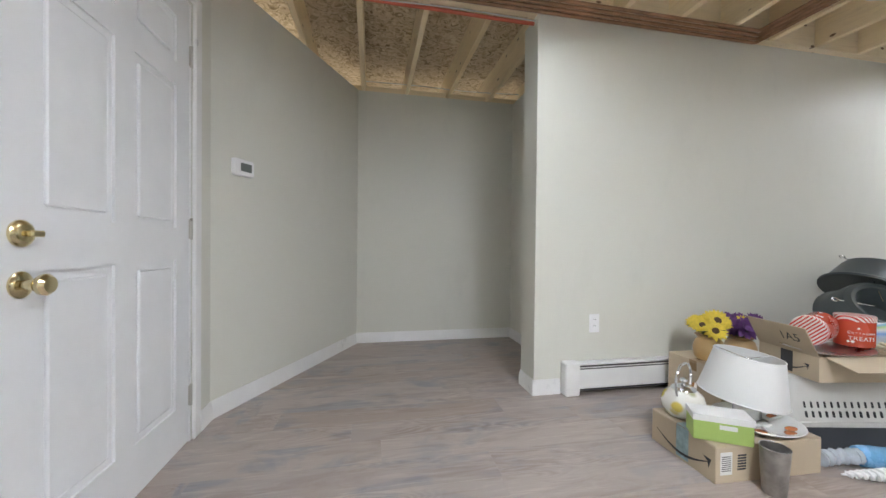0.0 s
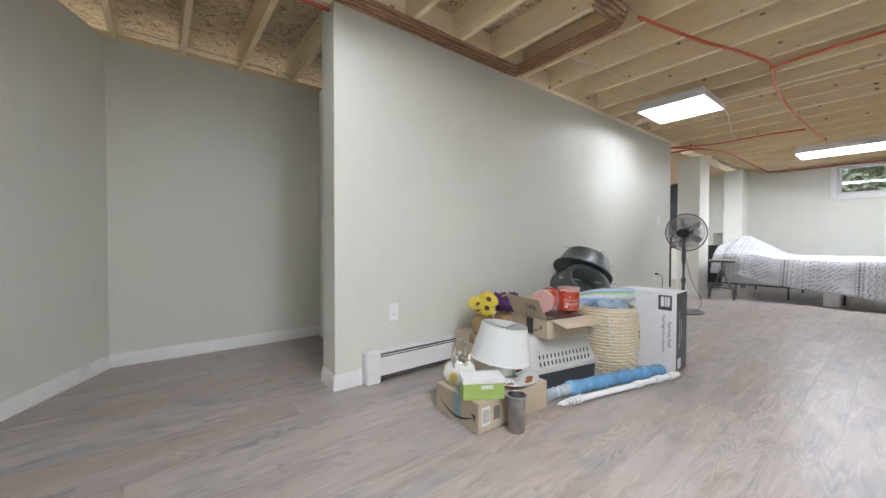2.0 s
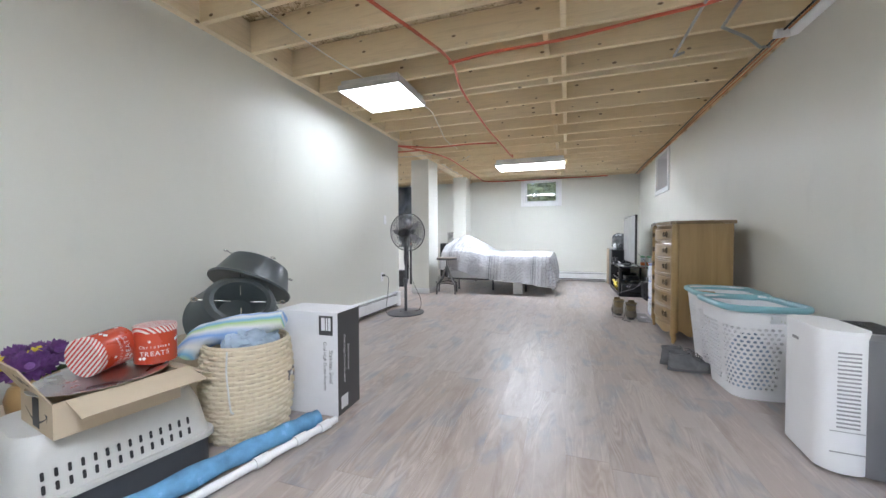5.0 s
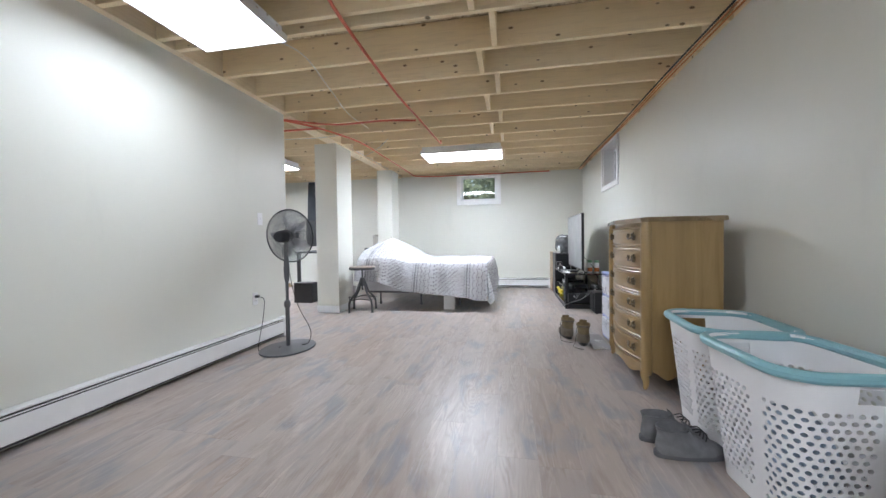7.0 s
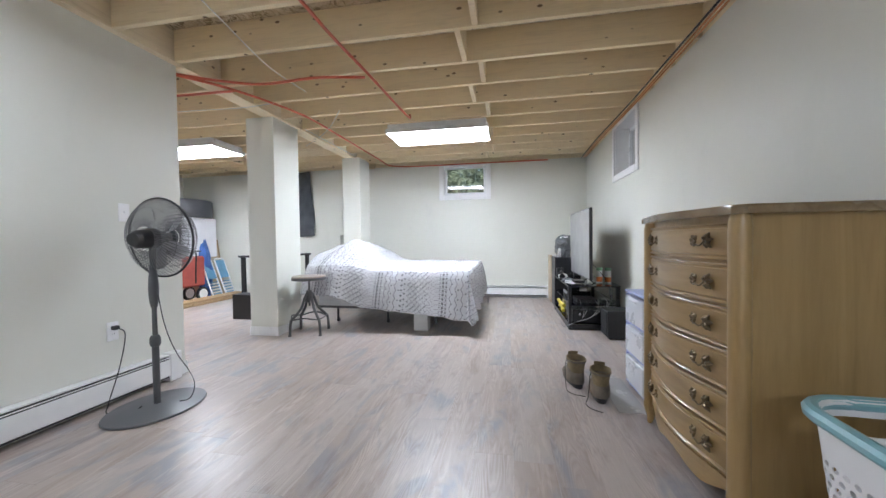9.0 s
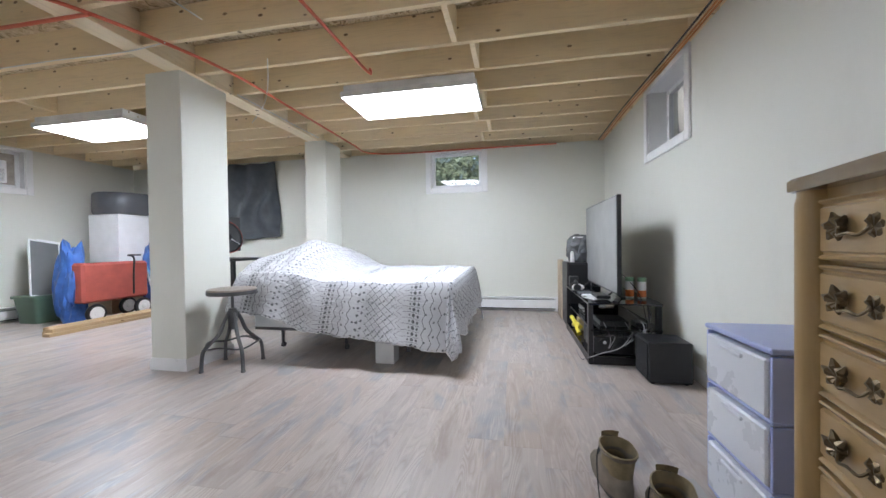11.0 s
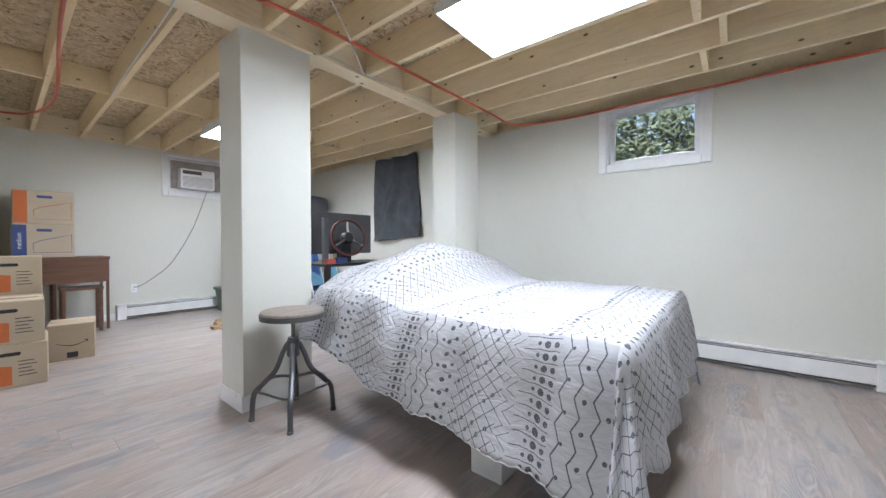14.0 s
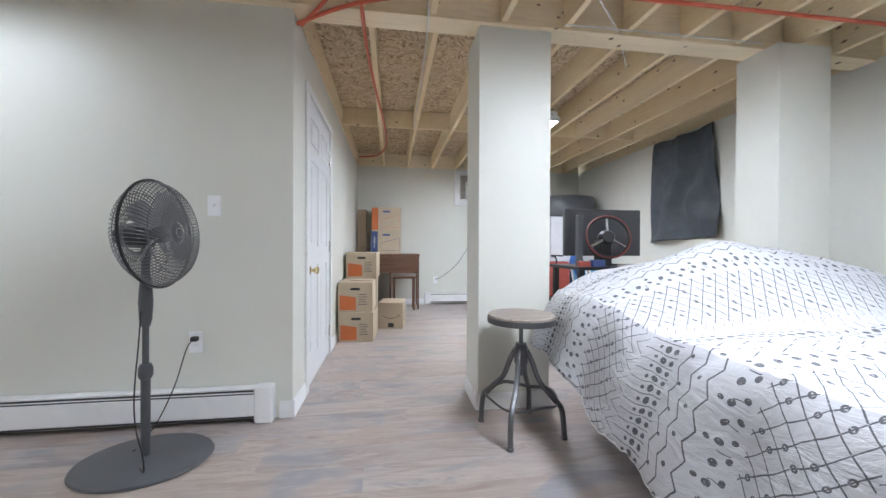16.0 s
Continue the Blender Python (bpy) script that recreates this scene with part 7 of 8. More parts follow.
moving_box(pose(6.80, 3.86, 0, 0, 0, -4), 0.36, 0.44, 0.31, "orange", "brown moving box with an orange print, at the bottom")
moving_box(pose(6.79, 3.87, 0.311, 0, 0, -2), 0.36, 0.44, 0.31, "orange", "brown moving box with an orange print, stacked second")
carton("carton", "plain brown carton under the stack", pose(6.80, 4.42, 0), 0.37, 0.44, 0.31, "stacked moving boxes")
carton("carton", "plain brown carton in the stack", pose(6.80, 4.42, 0.311), 0.37, 0.44, 0.31, "stacked moving boxes")
moving_box(pose(6.81, 4.44, 0.622, 0, 0, -3), 0.36, 0.42, 0.31, "orange", "brown moving box with an orange print, on top")
ac = carton("carton", "brown cardboard carton with a curved arrow on the floor", pose(7.19, 4.44, 0, 0, 0, -8), 0.30, 0.36, 0.32)
smile(ac, pose(0.15, -0.001, 0.16, 90), 0.2, CARD_D)
bm = B()
box(bm, 0.12, 0.19, -0.0012, -0.0004, 0.02, 0.07)
part("print_block", bm, CARD_D, ac)

DESKW = wood("dark_brown_veneer", (0.07, 0.032, 0.018), (0.14, 0.066, 0.038), (0.19, 0.095, 0.055), 0.4, "x", 0.8, 0.1)
dk = thing("writing_desk", "dark brown veneered writing desk by the wall", "desk", pose(6.92, 5.75, 0))
bm = B()
box(bm, 0, 0.88, 0, 0.50, 0.85, 0.885, 0.004)
part("desktop", bm, DESKW, dk)
bm = B()
box(bm, 0.01, 0.87, 0.01, 0.03, 0.58, 0.849, 0.002)
part("front_panel", bm, DESKW, dk)
for x in (0.01, 0.40):
    bm = B()
    box(bm, x, x + 0.025, 0.02, 0.48, 0.0, 0.849, 0.002)
    part("side_panel", bm, DESKW, dk)
bm = B()
box(bm, 0.845, 0.87, 0.02, 0.06, 0.0, 0.849, 0.002)
part("leg", bm, DESKW, dk)
bm = B()
box(bm, 0.845, 0.87, 0.44, 0.48, 0.0, 0.849, 0.002)
part("leg", bm, DESKW, dk)
st2 = thing("bench_stool", "dark brown wooden stool under the desk", "stool", pose(7.37, 5.68, 0))
bm = B()
box(bm, 0, 0.36, 0, 0.3, 0.50, 0.53, 0.004)
part("seat", bm, DESKW, st2)
for x in (0.01, 0.32):
    for y in (0.01, 0.26):
        bm = B()
        box(bm, x, x + 0.03, y, y + 0.03, 0, 0.50, 0.002)
        part("leg", bm, DESKW, st2)
moving_box(pose(7.03, 5.80, 0.886), 0.47, 0.40, 0.37, "band_blue", "brown moving box marked medium, on the desk")
moving_box(pose(7.04, 5.80, 1.257), 0.46, 0.40, 0.37, "band_orange", "brown moving box with an orange band, stacked on the desk")
boxy("grey_cabinet", "plain brown board standing in the corner", "board", 6.79, 6.93, 6.1, 6.29, 0.886 - 0.886, 1.62, CARD)

# north window with the air conditioner
nw = window("window_3", pose(N_WIN[0], Y_N, N_WIN[2]), N_WIN[1] - N_WIN[0], CEIL - N_WIN[2], 0.14, "white window filled with a board and an air conditioner", filler=True)
bm = B()
box(bm, 0.06, N_WIN[1] - N_WIN[0] - 0.06, 0.10, 0.112, 0.05, CEIL - N_WIN[2] - 0.08)
part("filler_board", bm, plain("weathered_board", (0.42, 0.38, 0.33), 0.7, vary=0.25, scale=12), nw, "stained filler board")
au = thing("air_conditioner", "white window air conditioner with a slotted front", "air conditioner", pose(8.665, Y_N - 0.06, 1.875))
bm = B()
box(bm, 0, 0.46, 0.0, 0.15, 0.0, 0.30, 0.01)
part("case", bm, PLASTIC_W, au)
# grey strips paint the shade between the front louvres
for k in range(9):
    bm = B()
    box(bm, 0.03, 0.43, -0.004, 0.001, 0.03 + k * 0.018, 0.036 + k * 0.018, 0.001)
    part("louvre_gap_shade", bm, bpy.data.materials["vent_shadow"], au)
bm = B()
box(bm, 0.03, 0.28, -0.004, 0.001, 0.22, 0.27, 0.002)
part("outlet_grille", bm, DARKGREY, au, "dark air outlet")
bm = B()
tube(bm, smooth_path([(9.02, Y_N - 0.02, 1.85), (8.93, Y_N - 0.015, 1.55), (8.8, Y_N - 0.012, 1.2), (8.55, Y_N - 0.012, 0.75), (8.3, Y_N - 0.015, 0.52), (8.16, Y_N - 0.03, 0.44), (8.12, Y_N - 0.012, 0.44)], 8), 0.006, 6)
solid("loose_cable", bm, GREYCABLE, "pale grey air conditioner cord on the wall", "cord")

# heap by the north wall
TOTE = plain("green_tote_plastic", (0.10, 0.17, 0.12), 0.45, vary=0.1)
tt = thing("storage_tote", "dark green plastic storage tote with lid", "tote", pose(9.05, 5.72, 0))
bm = B()
lo, hi = rounded(0.42, 0.34, 0.04, 4, 0.25, 0.2), rounded(0.5, 0.4, 0.05, 4, 0.25, 0.2)
ra, rb2 = [bm.verts.new((x, y, 0)) for x, y in lo], [bm.verts.new((x, y, 0.33)) for x, y in hi]
bm.faces.new(ra[::-1])
bm.faces.new(rb2)
for k in range(len(ra)):
    bm.faces.new((ra[k], ra[(k + 1) % len(ra)], rb2[(k + 1) % len(ra)], rb2[k]))
part("bin", bm, TOTE, tt)
bm = B()
prism(bm, rounded(0.54, 0.44, 0.05, 4, 0.25, 0.2), 0.33, 0.365, bevel=0.008)
part("lid", bm, TOTE, tt)
MESHS = plain("grey_insect_mesh", (0.17, 0.18, 0.18), 0.7, vary=0.1)
for k, (x, y, lean) in enumerate(((9.08, 5.84, -14), (9.20, 5.90, -14))):
    ws = thing("window_screen", "white framed insect screen leaning on the tote", "window screen", pose(x, y, 0.3655, lean, 10, 6), "insect screens")
    bm = B()
    for x0, x1, z0, z1 in ((0, 0.02, 0, 0.8), (0.36, 0.38, 0, 0.8), (0.02, 0.36, 0, 0.02), (0.02, 0.36, 0.78, 0.8)):
        box(bm, x0, x1, 0, 0.012, z0, z1, 0.002)
    part("frame", bm, PLASTIC_W, ws)
    bm = B()
    box(bm, 0.02, 0.36, 0.005, 0.007, 0.02, 0.78)
    part("mesh_panel", bm, MESHS, ws, "grey insect mesh")
LUMBER = lumber("old_boards", (0.38, 0.26, 0.14), (0.50, 0.37, 0.22), axis="x")
for k, (y, z, x0, x1) in enumerate(((4.66, 0, 8.55, 10.6), (4.78, 0, 8.62, 10.62), (4.90, 0, 8.7, 10.6), (4.70, 0.039, 8.60, 10.58), (4.83, 0.039, 8.66, 10.55))):
    bm = B()
    box(bm, x0, x1, y, y + 0.11, z, z + 0.038, 0.003)
    solid("timber_board", bm, LUMBER, "brown timber board stacked on the floor", "board", None, "stacked timber boards")
TARP = plain("blue_tarp", (0.05, 0.14, 0.42), 0.4, vary=0.35, scale=8, bump=0.3, grain=30)
crumpled("blue_tarp", "crumpled blue tarp heaped by the tote", "tarp", pose(9.22, 5.36, 0.0), (0.16, 0.17, 0.66), TARP, 2.0, 0.35)
REDC = plain("red_canvas", (0.44, 0.095, 0.075), 0.75, vary=0.2)
wg = thing("folding_wagon", "folded red canvas wagon with grey wheels", "wagon", pose(9.16, 5.08, 0))
bm = B()
box(bm, 0, 0.86, 0, 0.22, 0.26, 0.79, 0.03)
part("canvas_body", bm, REDC, wg)
for x in (0.12, 0.74):
    for y in (-0.03, 0.25):
        bm = B()
        lathe(bm, [(0, -0.02), (0.03, -0.022), (0.115, -0.022), (0.122, -0.012), (0.122, 0.012), (0.115, 0.022), (0.03, 0.022), (0, 0.02)], 28, pose(x, y, 0.122, 90))
        wh = part("wheel", bm, BLACKP, wg)
        bm = B()
        lathe(bm, [(0, -0.030), (0.03, -0.028), (0.035, -0.024), (0.088, -0.026), (0.088, 0.026), (0.035, 0.024), (0.03, 0.028), (0, 0.030)], 24, pose(x, y, 0.122, 90))
        part("rim", bm, PLASTIC_W, wh, "white wheel rim")
bm = B()
tube(bm, smooth_path([(0.62, -0.02, 0.32), (0.60, -0.05, 0.62), (0.60, -0.06, 0.84), (0.52, -0.06, 0.88), (0.70, -0.06, 0.88)], 5), 0.012, 8)
part("handle", bm, BLACKP, wg)
CHAIRB = plain("sky_blue_webbing", (0.16, 0.38, 0.58), 0.7, vary=0.2)
for k, x in enumerate((10.16, 10.47)):
    ch = thing("beach_chair", "folded white-framed beach chair with blue fabric", "beach chair", pose(x, 5.06, 0, -18, 0, 8), "folded beach chairs")
    bm = B()
    tube(bm, [(0, 0, 0.02), (0.0, 0, 0.72), (0.03, 0, 0.75), (0.23, 0, 0.75), (0.26, 0, 0.72), (0.26, 0, 0.02), (0.23, 0, 0.012), (0.03, 0, 0.012)], 0.014, 8, closed=True)
    part("frame", bm, PLASTIC_W, ch)
    for q in range(9):
        bm = B()
        z = 0.06 + q * 0.028
        box(bm, 0.012, 0.248, -0.006, 0.004, z, z + 0.014)
        part("strap", bm, PLASTIC_W if q % 2 else CHAIRB, ch)
    bm = B()
    box(bm, 0.012, 0.248, -0.012, 0.004, 0.36, 0.72, 0.003)
    part("back_fabric", bm, CHAIRB, ch, "sky blue fabric")
carton("carton", "brown carton in the far heap", pose(9.80, 5.50, 0), 0.75, 0.60, 0.75)
boxy("white_box", "tall white printed box on the heap", "box", 9.86, 10.66, 5.42, 5.98, 0.7515, 1.50, RWHITE, 0.004)
bm = B()
lathe(bm, [(0, 0), (0.45, 0), (0.47, 0.03), (0.475, 0.16), (0.47, 0.31), (0.45, 0.335), (0.38, 0.34), (0.36, 0.325), (0, 0.32)], 48, pose(10.27, 5.72, 1.5015), (1.0, 0.85))
solid("round_drum", bm, DARKGREY, "dark grey round tub on top of the heap", "tub")
fr = thing("picture_frame", "small brown framed board leaning in the heap", "frame", pose(10.44, 5.36, 0.0, -8, 0, 0))
bm = B()
for x0, x1, z0, z1 in ((0, 0.03, 0, 1.1), (0.32, 0.35, 0, 1.1), (0.03, 0.32, 1.07, 1.1), (0.03, 0.32, 0, 0.03)):
    box(bm, x0, x1, 0, 0.02, z0, z1, 0.003)
part("frame", bm, LUMBER, fr)
bm = B()
box(bm, 0.03, 0.32, 0.008, 0.014, 0.03, 1.07)
part("board", bm, CARD, fr)
crumpled("laundry", "pale blue laundry inside the basket", "laundry", pose(4.735, -1.25, 0.012), (0.13, 0.11, 0.20), bpy.data.materials["pale_blue_cloth"], 12.0, 0.2)
crumpled("blue_bag", "blue plastic bag in the heap", "bag", pose(10.25, 5.32, 0.0), (0.13, 0.1, 0.62), TARP, 7.0)

# desk behind the bed with screens
gd = thing("computer_desk", "dark computer desk behind the bed head", "desk", pose(8.98, 2.95, 0))
bm = B()
box(bm, 0, 0.97, 0, 0.6, 0.80, 0.83, 0.004)
part("desktop", bm, BLACKP, gd)
for x in (0.02, 0.90):
    for y in (0.03, 0.52):
        bm = B()
        box(bm, x, x + 0.05, y, y + 0.05, 0, 0.80, 0.003)
        part("leg", bm, BLACKP, gd)


def monitor(m, w, h):
    ob = thing("monitor", "dark flat computer monitor, back to the bed", "monitor", m, "computer monitors")
    bm = B()
    box(bm, -w / 2, w / 2, 0, 0.03, 0.09, 0.09 + h, 0.005)
    part("casing", bm, DARKGREY, ob)
    bm = B()
    box(bm, -0.03, 0.03, 0.03, 0.05, 0.01, 0.3, 0.004)
    part("neck", bm, BLACKP, ob)
    bm = B()
    box(bm, -0.12, 0.12, -0.06, 0.12, 0.0, 0.012, 0.004)
    part("base", bm, BLACKP, ob)
    return ob


monitor(pose(9.42, 3.30, 0.8305), 0.82, 0.46)
wl = thing("racing_wheel", "black game steering wheel with a red rim line", "steering wheel", pose(9.32, 3.06, 0.8305))
cw = pose(0, 0, 0.27, 78, 0, -12)
bm = B()
tube(bm, [cw @ Vector((0.19 * math.cos(2 * math.pi * k / 40), 0.19 * math.sin(2 * math.pi * k / 40), 0)) for k in range(40)], 0.016, 8, closed=True)
part("rim", bm, BLACKP, wl)
bm = B()
tube(bm, [cw @ Vector((0.197 * math.cos(2 * math.pi * k / 40), 0.197 * math.sin(2 * math.pi * k / 40), 0.012)) for k in range(40)], 0.007, 6, closed=True)
part("red_line", bm, plain("dull_red_rubber", (0.25, 0.05, 0.04), 0.5), wl, "dull red rim line")
for a in (90, 210, 330):
    bm = B()
    tube(bm, [cw @ Vector((0, 0, 0)), cw @ Vector((0.185 * math.cos(radians(a)), 0.185 * math.sin(radians(a)), 0))], 0.012, 6)
    part("spoke", bm, SILVER, wl)
bm = B()
lathe(bm, [(0, -0.1), (0.07, -0.1), (0.075, -0.02), (0.05, 0.02), (0, 0.022)], 20, cw)
part("hub", bm, BLACKP, wl)
bm = B()
box(bm, -0.06, 0.06, 0.02, 0.14, 0.0, 0.24, 0.01)
part("mount", bm, BLACKP, wl)
boxy("floor_lamp_column", "slim dark speaker column on the desk", "speaker", 9.02, 9.07, 3.05, 3.10, 0.8305, 1.30, DARKGREY, 0.004)
boxy("small_box", "small red box on the computer desk", "box", 9.00, 9.1, 2.97, 3.03, 0.8305, 0.88, REDC, 0.003)
boxy("small_box", "small blue box on the computer desk", "box", 9.12, 9.24, 2.97, 3.03, 0.8305, 0.89, BLUEP, 0.003)
boxy("computer_tower", "black computer tower on the floor", "computer", 8.56, 8.76, 2.98, 3.3, 0.0, 0.33, BLACKP, 0.005)
ns = thing("night_stand", "dark night stand behind the bed", "night stand", pose(10.32, 2.4, 0))
bm = B()
box(bm, 0, 0.4, 0, 0.4, 0.05, 0.86, 0.005)
part("body", bm, BLACKP, ns)
for x in (0.02, 0.34):
    for y in (0.02, 0.34):
        bm = B()
        box(bm, x, x + 0.04, y, y + 0.04, 0, 0.051)
        part("foot", bm, BLACKP, ns)
pf = thing("mirror_tile", "small grey metal framed panel on the night stand", "panel", pose(10.36, 2.62, 0.861, -6, 0, -60))
bm = B()
box(bm, 0, 0.24, 0, 0.02, 0, 0.27, 0.003)
part("panel", bm, NICKEL, pf)
bm = B()
lathe(bm, [(0, 0), (0.03, 0.002), (0.024, 0.01), (0, 0.012)], 16, pose(0.12, 0, 0.12, 90))
part("knob", bm, CHROME, pf)

# dark cloth over the east wall
CLOTH = plain("charcoal_cloth", (0.10, 0.11, 0.12), 0.9, vary=0.2, bump=0.3, grain=500, spec=0.1)
bm = B()
nu, nv = 50, 60
grid = []
for i in range(nu + 1):
    row = []
    u = i / nu
    for j in range(nv + 1):
        v = j / nv
        sag = 0.05 * math.sin(math.pi * u)
        y = 4.38 - (0.90 + 0.08 * v) * u - 0.05 * (1 - v) - 0.03 * v * math.sin(u * 3) - (0.06 * v if u > 0.85 else 0)
        z = 2.375 - sag * (1 - v) * 0.5 - v * (1.30 - 0.06 * u)
        sw = math.sin(u * 15 + 5 * v * (1 - u) + 4.0 * noise.noise(Vector((u * 1.6, v * 2.2, 1))))
        x = 10.813 - 0.06 * (0.6 + 0.7 * v) * (1 + sw) * (0.35 + 0.65 * math.sin(math.pi * min(max(u, 0.02), 0.98))) - 0.03 * max(0, noise.noise(Vector((u * 3, v * 4 - u * 3, 4)))) 
        row.append(bm.verts.new((x, y, z)))
    grid.append(row)
for i in range(nu):
    for j in range(nv):
        bm.faces.new((grid[i][j], grid[i + 1][j], grid[i + 1][j + 1], grid[i][j + 1]))
cl = solid("hanging_cloth", bm, CLOTH, "dark grey cloth hung from the ceiling over the wall", "curtain")
_s = cl.modifiers.new("cloth", "SOLIDIFY")
_s.thickness = 0.004

# ---- pipes and cables under the joists ----
COPPER = plain("aged_copper_pipe", (0.42, 0.25, 0.16), 0.4, 0.85, vary=0.35, scale=9)
PEX = plain("red_pex_pipe", (0.62, 0.13, 0.07), 0.4, vary=0.1, bump=0)
CONDUIT = plain("grey_steel_conduit", (0.42, 0.42, 0.42), 0.35, 0.9, vary=0.15)
ORCABLE = plain("orange_cable", (0.62, 0.26, 0.08), 0.5)
PIPE_Z = CEIL - 0.012


def run(name, pts, r, mat, label, cat, group="", sm=0, n=8):
    bm = B()
    tube(bm, smooth_path(pts, sm) if sm else pts, r, n)
    return solid(name, bm, mat, label, cat, None, group)


for k in range(4):
    o = 0.04 * k
    z = PIPE_Z - 0.002
    run("copper_pipe", [(-0.2, 2.165 - o, z), (3.20 - o, 2.165 - o, z), (3.21 - o, 2.155 - o, z), (3.21 - o, 1.25 - o, z), (3.20 - o, 1.24 - o, z), (2.86 - o, 1.24 - o, z)], 0.011, COPPER, "aged copper water pipe strapped under the joists", "pipe", "copper water pipes", 0, 10)
PEXR = 0.0115
zp = CEIL - PEXR - 0.001
for pts in ([(3.2, 1.12, zp), (3.79, 0.98, zp), (4.3, 0.82, zp), (4.73, 0.73, zp), (5.3, 0.80, zp), (6.47, 0.82, zp), (7.175, 0.79, zp), (8.2, 0.75, zp), (8.3, 0.75, zp + 0.05)],
            [(4.70, 0.74, zp - 0.022), (4.65, 0.39, zp - 0.02), (4.66, -0.13, zp - 0.008), (4.60, -0.6, zp), (4.55, -0.95, zp), (4.5, -1.2, zp + 0.03)],
            [(6.79, 2.30, zp - 0.02), (7.0, 2.0, zp - 0.02), (7.12, 1.70, zp - 0.02), (7.10, 1.2, zp - 0.022), (7.175, 0.82, zp - 0.022)],
            [(6.76, 2.28, zp - 0.03), (7.2, 2.02, zp - 0.02), (7.95, 1.83, zp), (8.8, 1.80, zp), (9.52, 1.79, zp), (10.2, 1.78, zp), (10.6, 1.74, zp - 0.01), (10.76, 1.3, zp - 0.01), (10.78, 0.2, zp - 0.005), (10.79, -1.0, zp - 0.005)],
            [(7.17, 2.02, zp - 0.03), (7.17, 2.5, zp - 0.025), (7.2, 3.2, zp), (7.27, 4.3, zp), (7.26, 5.0, zp), (7.12, 5.5, zp), (6.85, 5.62, zp)],
            [(-0.1, 2.1, zp - 0.03), (0.4, 2.23, zp - 0.02), (1.0, 2.25, zp - 0.02), (1.55, 2.26, zp - 0.02), (1.7, 2.3, zp + 0.02)]):
    run("red_pipe", pts, PEXR, PEX, "red plastic heating pipe clipped under the joists", "pipe", "red heating pipes", 8)
wz = CEIL - 0.006
for pts in ([(2.4, 1.05, wz), (2.9, 1.35, wz), (3.3, 1.66, wz - 0.01), (3.61, 1.63, wz), (4.2, 1.60, wz - 0.012), (4.72, 1.54, wz - 0.01)],
            [(5.36, 1.40, wz - 0.01), (5.65, 1.28, wz), (6.2, 1.36, wz - 0.015), (6.9, 1.50, wz), (7.4, 1.48, wz)],
            [(7.53, 1.9, wz - 0.02), (7.56, 2.3, wz - 0.025), (7.58, 3.0, wz), (7.59, 3.92, wz), (7.6, 4.25, wz)],
            [(-0.1, 2.2, wz - 0.03), (0.5, 2.22, wz - 0.035), (1.1, 2.21, wz - 0.03), (1.6, 2.24, wz - 0.02)],
            [(0.5, 3.45, wz + 0.03), (1.0, 3.42, wz + 0.02), (1.5, 3.46, wz + 0.03), (1.98, 3.4, wz + 0.02)],
            [(8.4, 2.09, wz), (9.0, 2.07, wz - 0.01), (9.8, 2.08, wz)],
            [(7.9, 1.4, wz), (8.3, 1.7, wz - 0.01), (8.7, 2.05, wz), (9.1, 2.5, wz)]):
    run("white_cable", pts, 0.0045, WHITECABLE, "white electric cable stapled under the joists", "cable", "ceiling cables", 8, 6)
cz = CEIL - 0.011
for pts in ([(4.45, -0.93, cz), (5.22, -0.93, cz), (5.22, -1.0, cz + 0.02)], [(4.45, -1.12, cz), (4.88, -1.13, cz), (5.10, -1.36, cz), (5.28, -1.50, cz), (5.28, -1.56, cz)]):
    run("steel_conduit", pts, 0.01, CONDUIT, "grey steel conduit under the joists", "conduit", "ceiling conduits")
for k, (y, mat) in enumerate(((-1.57, ORCABLE), (-1.545, RUBBER), (-1.60, ORCABLE))):
    run("edge_cable", [(4.6, y, wz - 0.004 * k), (6.5, y + 0.01, wz), (8.3, y - 0.005, wz - 0.01 * (k == 0)), (9.6, y + 0.01, wz), (10.75, y, wz - 0.01)], 0.007, mat, "cable running along the wall top", "cable", "edge cables", 10, 6)
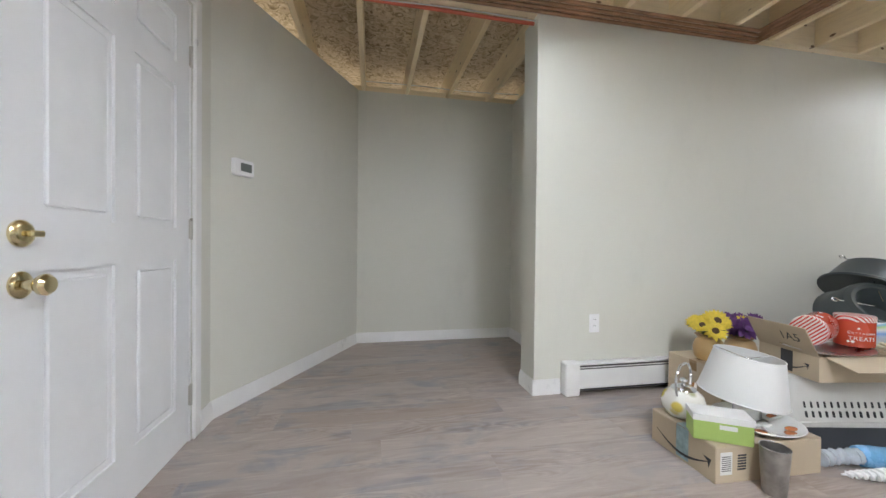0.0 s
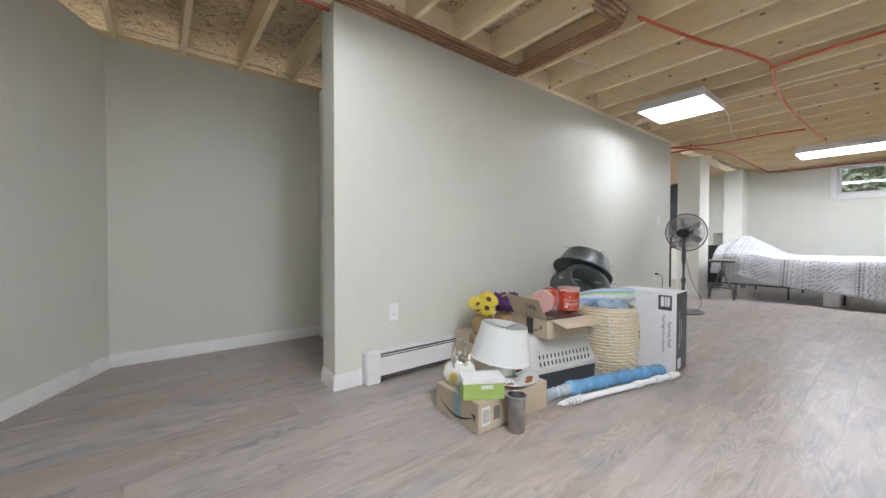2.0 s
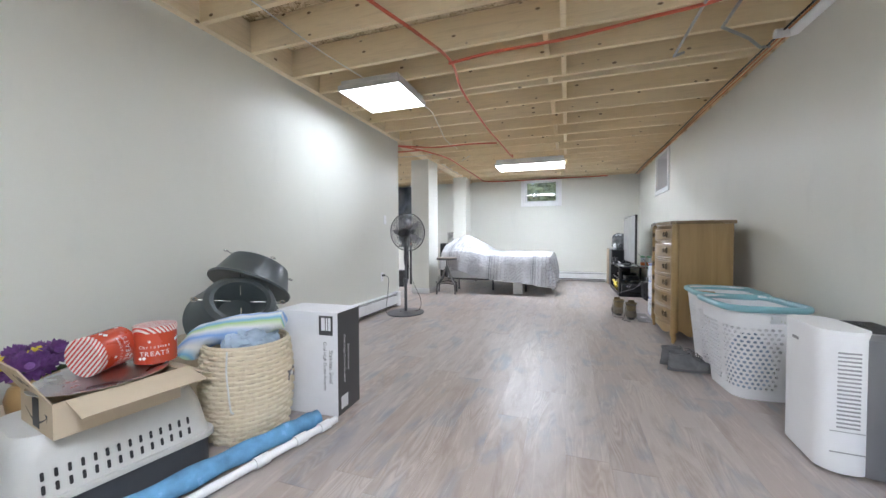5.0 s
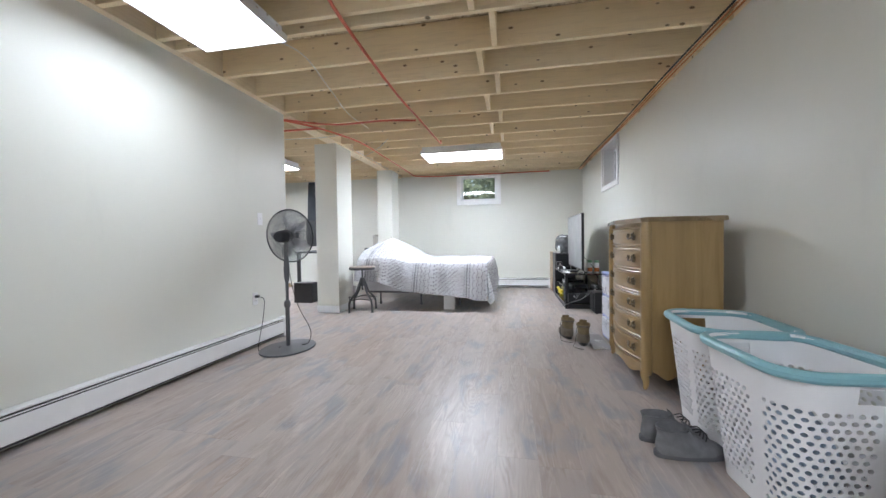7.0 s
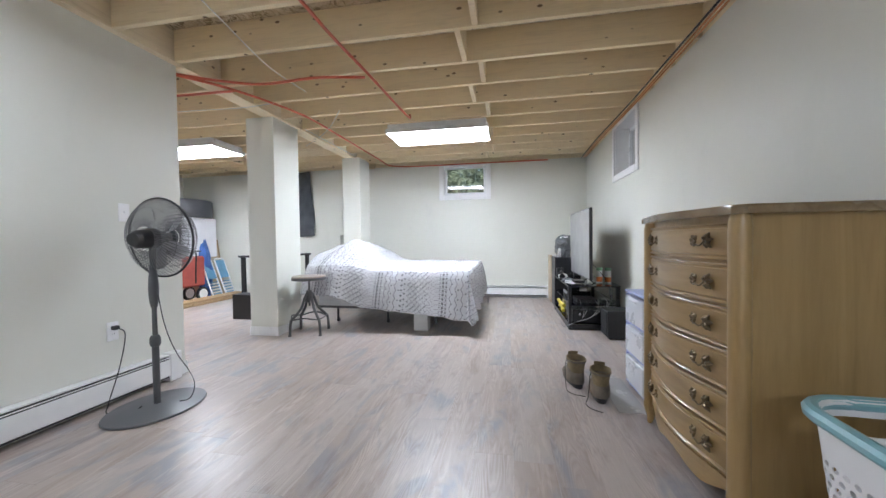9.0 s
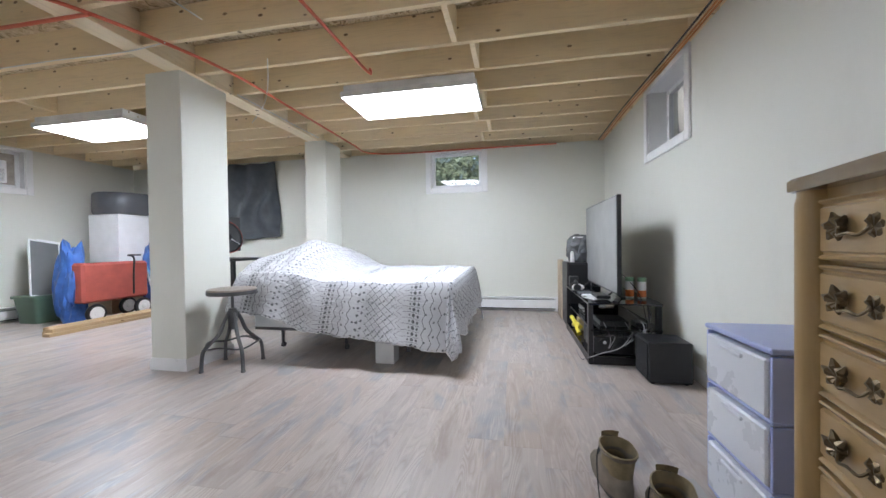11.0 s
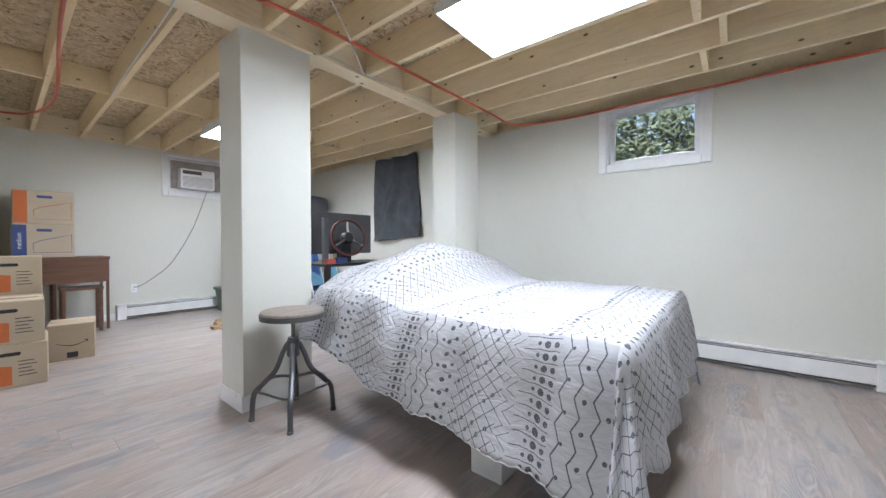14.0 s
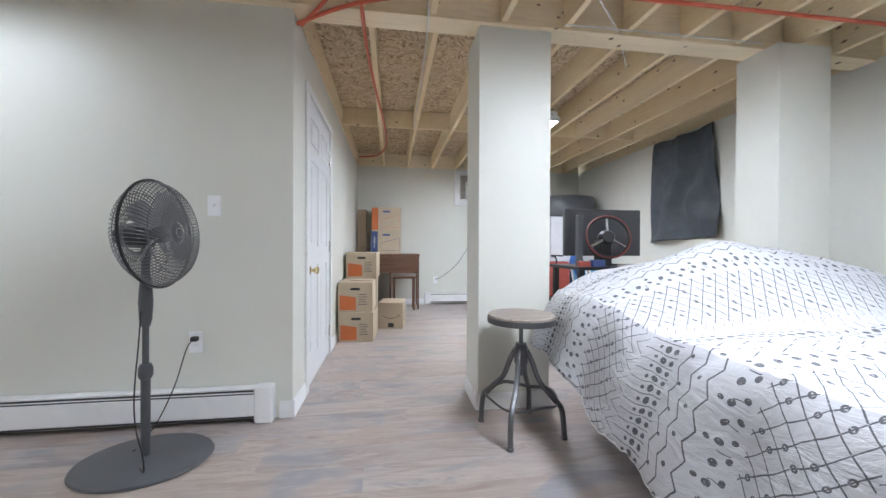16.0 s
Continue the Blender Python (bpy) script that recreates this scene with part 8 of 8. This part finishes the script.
run("drain_pipe", [(4.55, -1.60, CEIL - 0.03), (5.05, -1.60, CEIL - 0.03), (5.08, -1.59, CEIL - 0.02), (5.08, -1.5, CEIL - 0.02)], 0.03, PLASTIC_W, "short white drain pipe at the wall top", "pipe", "", 0, 16)

# ---- outside ----
LEAFG = plain("shrub_leaf", (0.15, 0.19, 0.12), 0.6, vary=0.5, scale=30, bump=0)


def shrub(m, seed, label):
    ob = thing("shrub", label, "shrub", m, "shrubs outside")
    rng = random.Random(seed)
    bm = B()
    for k in range(7):
        a = k * 0.9
        tube(bm, smooth_path([(0, 0, 0), (0.25 * math.cos(a), 0.25 * math.sin(a), 0.7), (0.7 * math.cos(a), 0.7 * math.sin(a), 1.6 + rng.random())], 4), [0.035 - 0.003 * q for q in range(9)], 6)
    part("trunk", bm, LUMBER, ob)
    verts, faces = [], []
    for k in range(9000):
        a, u = rng.uniform(0, 6.283), rng.random()
        r = 1.15 * (0.35 + 0.65 * rng.random()) * (1 + 0.25 * math.sin(3 * a + seed))
        z = 0.25 + 3.0 * u
        c = Vector((r * math.cos(a) * (1 - 0.3 * u), r * math.sin(a) * (1 - 0.3 * u), z))
        s = rng.uniform(0.035, 0.075)
        p = Vector((rng.uniform(-1, 1), rng.uniform(-1, 1), rng.uniform(-0.6, 0.6))).normalized() * s
        q = p.orthogonal().normalized() * s * 0.5
        b = len(verts)
        verts += [c - p, c + q, c + p, c - q]
        faces.append((b, b + 1, b + 2, b + 3))
    me = bpy.data.meshes.new("crown")
    me.from_pydata([tuple(v) for v in verts], [], faces)
    me.materials.append(LEAFG)
    cr = new("crown", me)
    cr.parent = ob
    cr["kind"] = "stuff"
    return ob


for k, (x, y) in enumerate(((13.4, 0.9), (13.9, -0.8), (13.6, 2.6), (15.2, 0.0), (15.6, 1.8))):
    shrub(pose(x, y, 1.0 - 1.06, 0, 0, 40 * k), k + 1, "leafy green shrub outside the window")
bm = B()
for x0, x1, y0, y1 in ((8.1, 9.5, -2.42, -2.36), (8.1, 8.16, -2.36, Y_S - 0.25), (9.44, 9.5, -2.36, Y_S - 0.25)):
    box(bm, x0, x1, y0, y1, -0.06, 3.2)
setting("window_well", bm, CONCRETE, "grey concrete window well outside", "window well")

floor_planks()
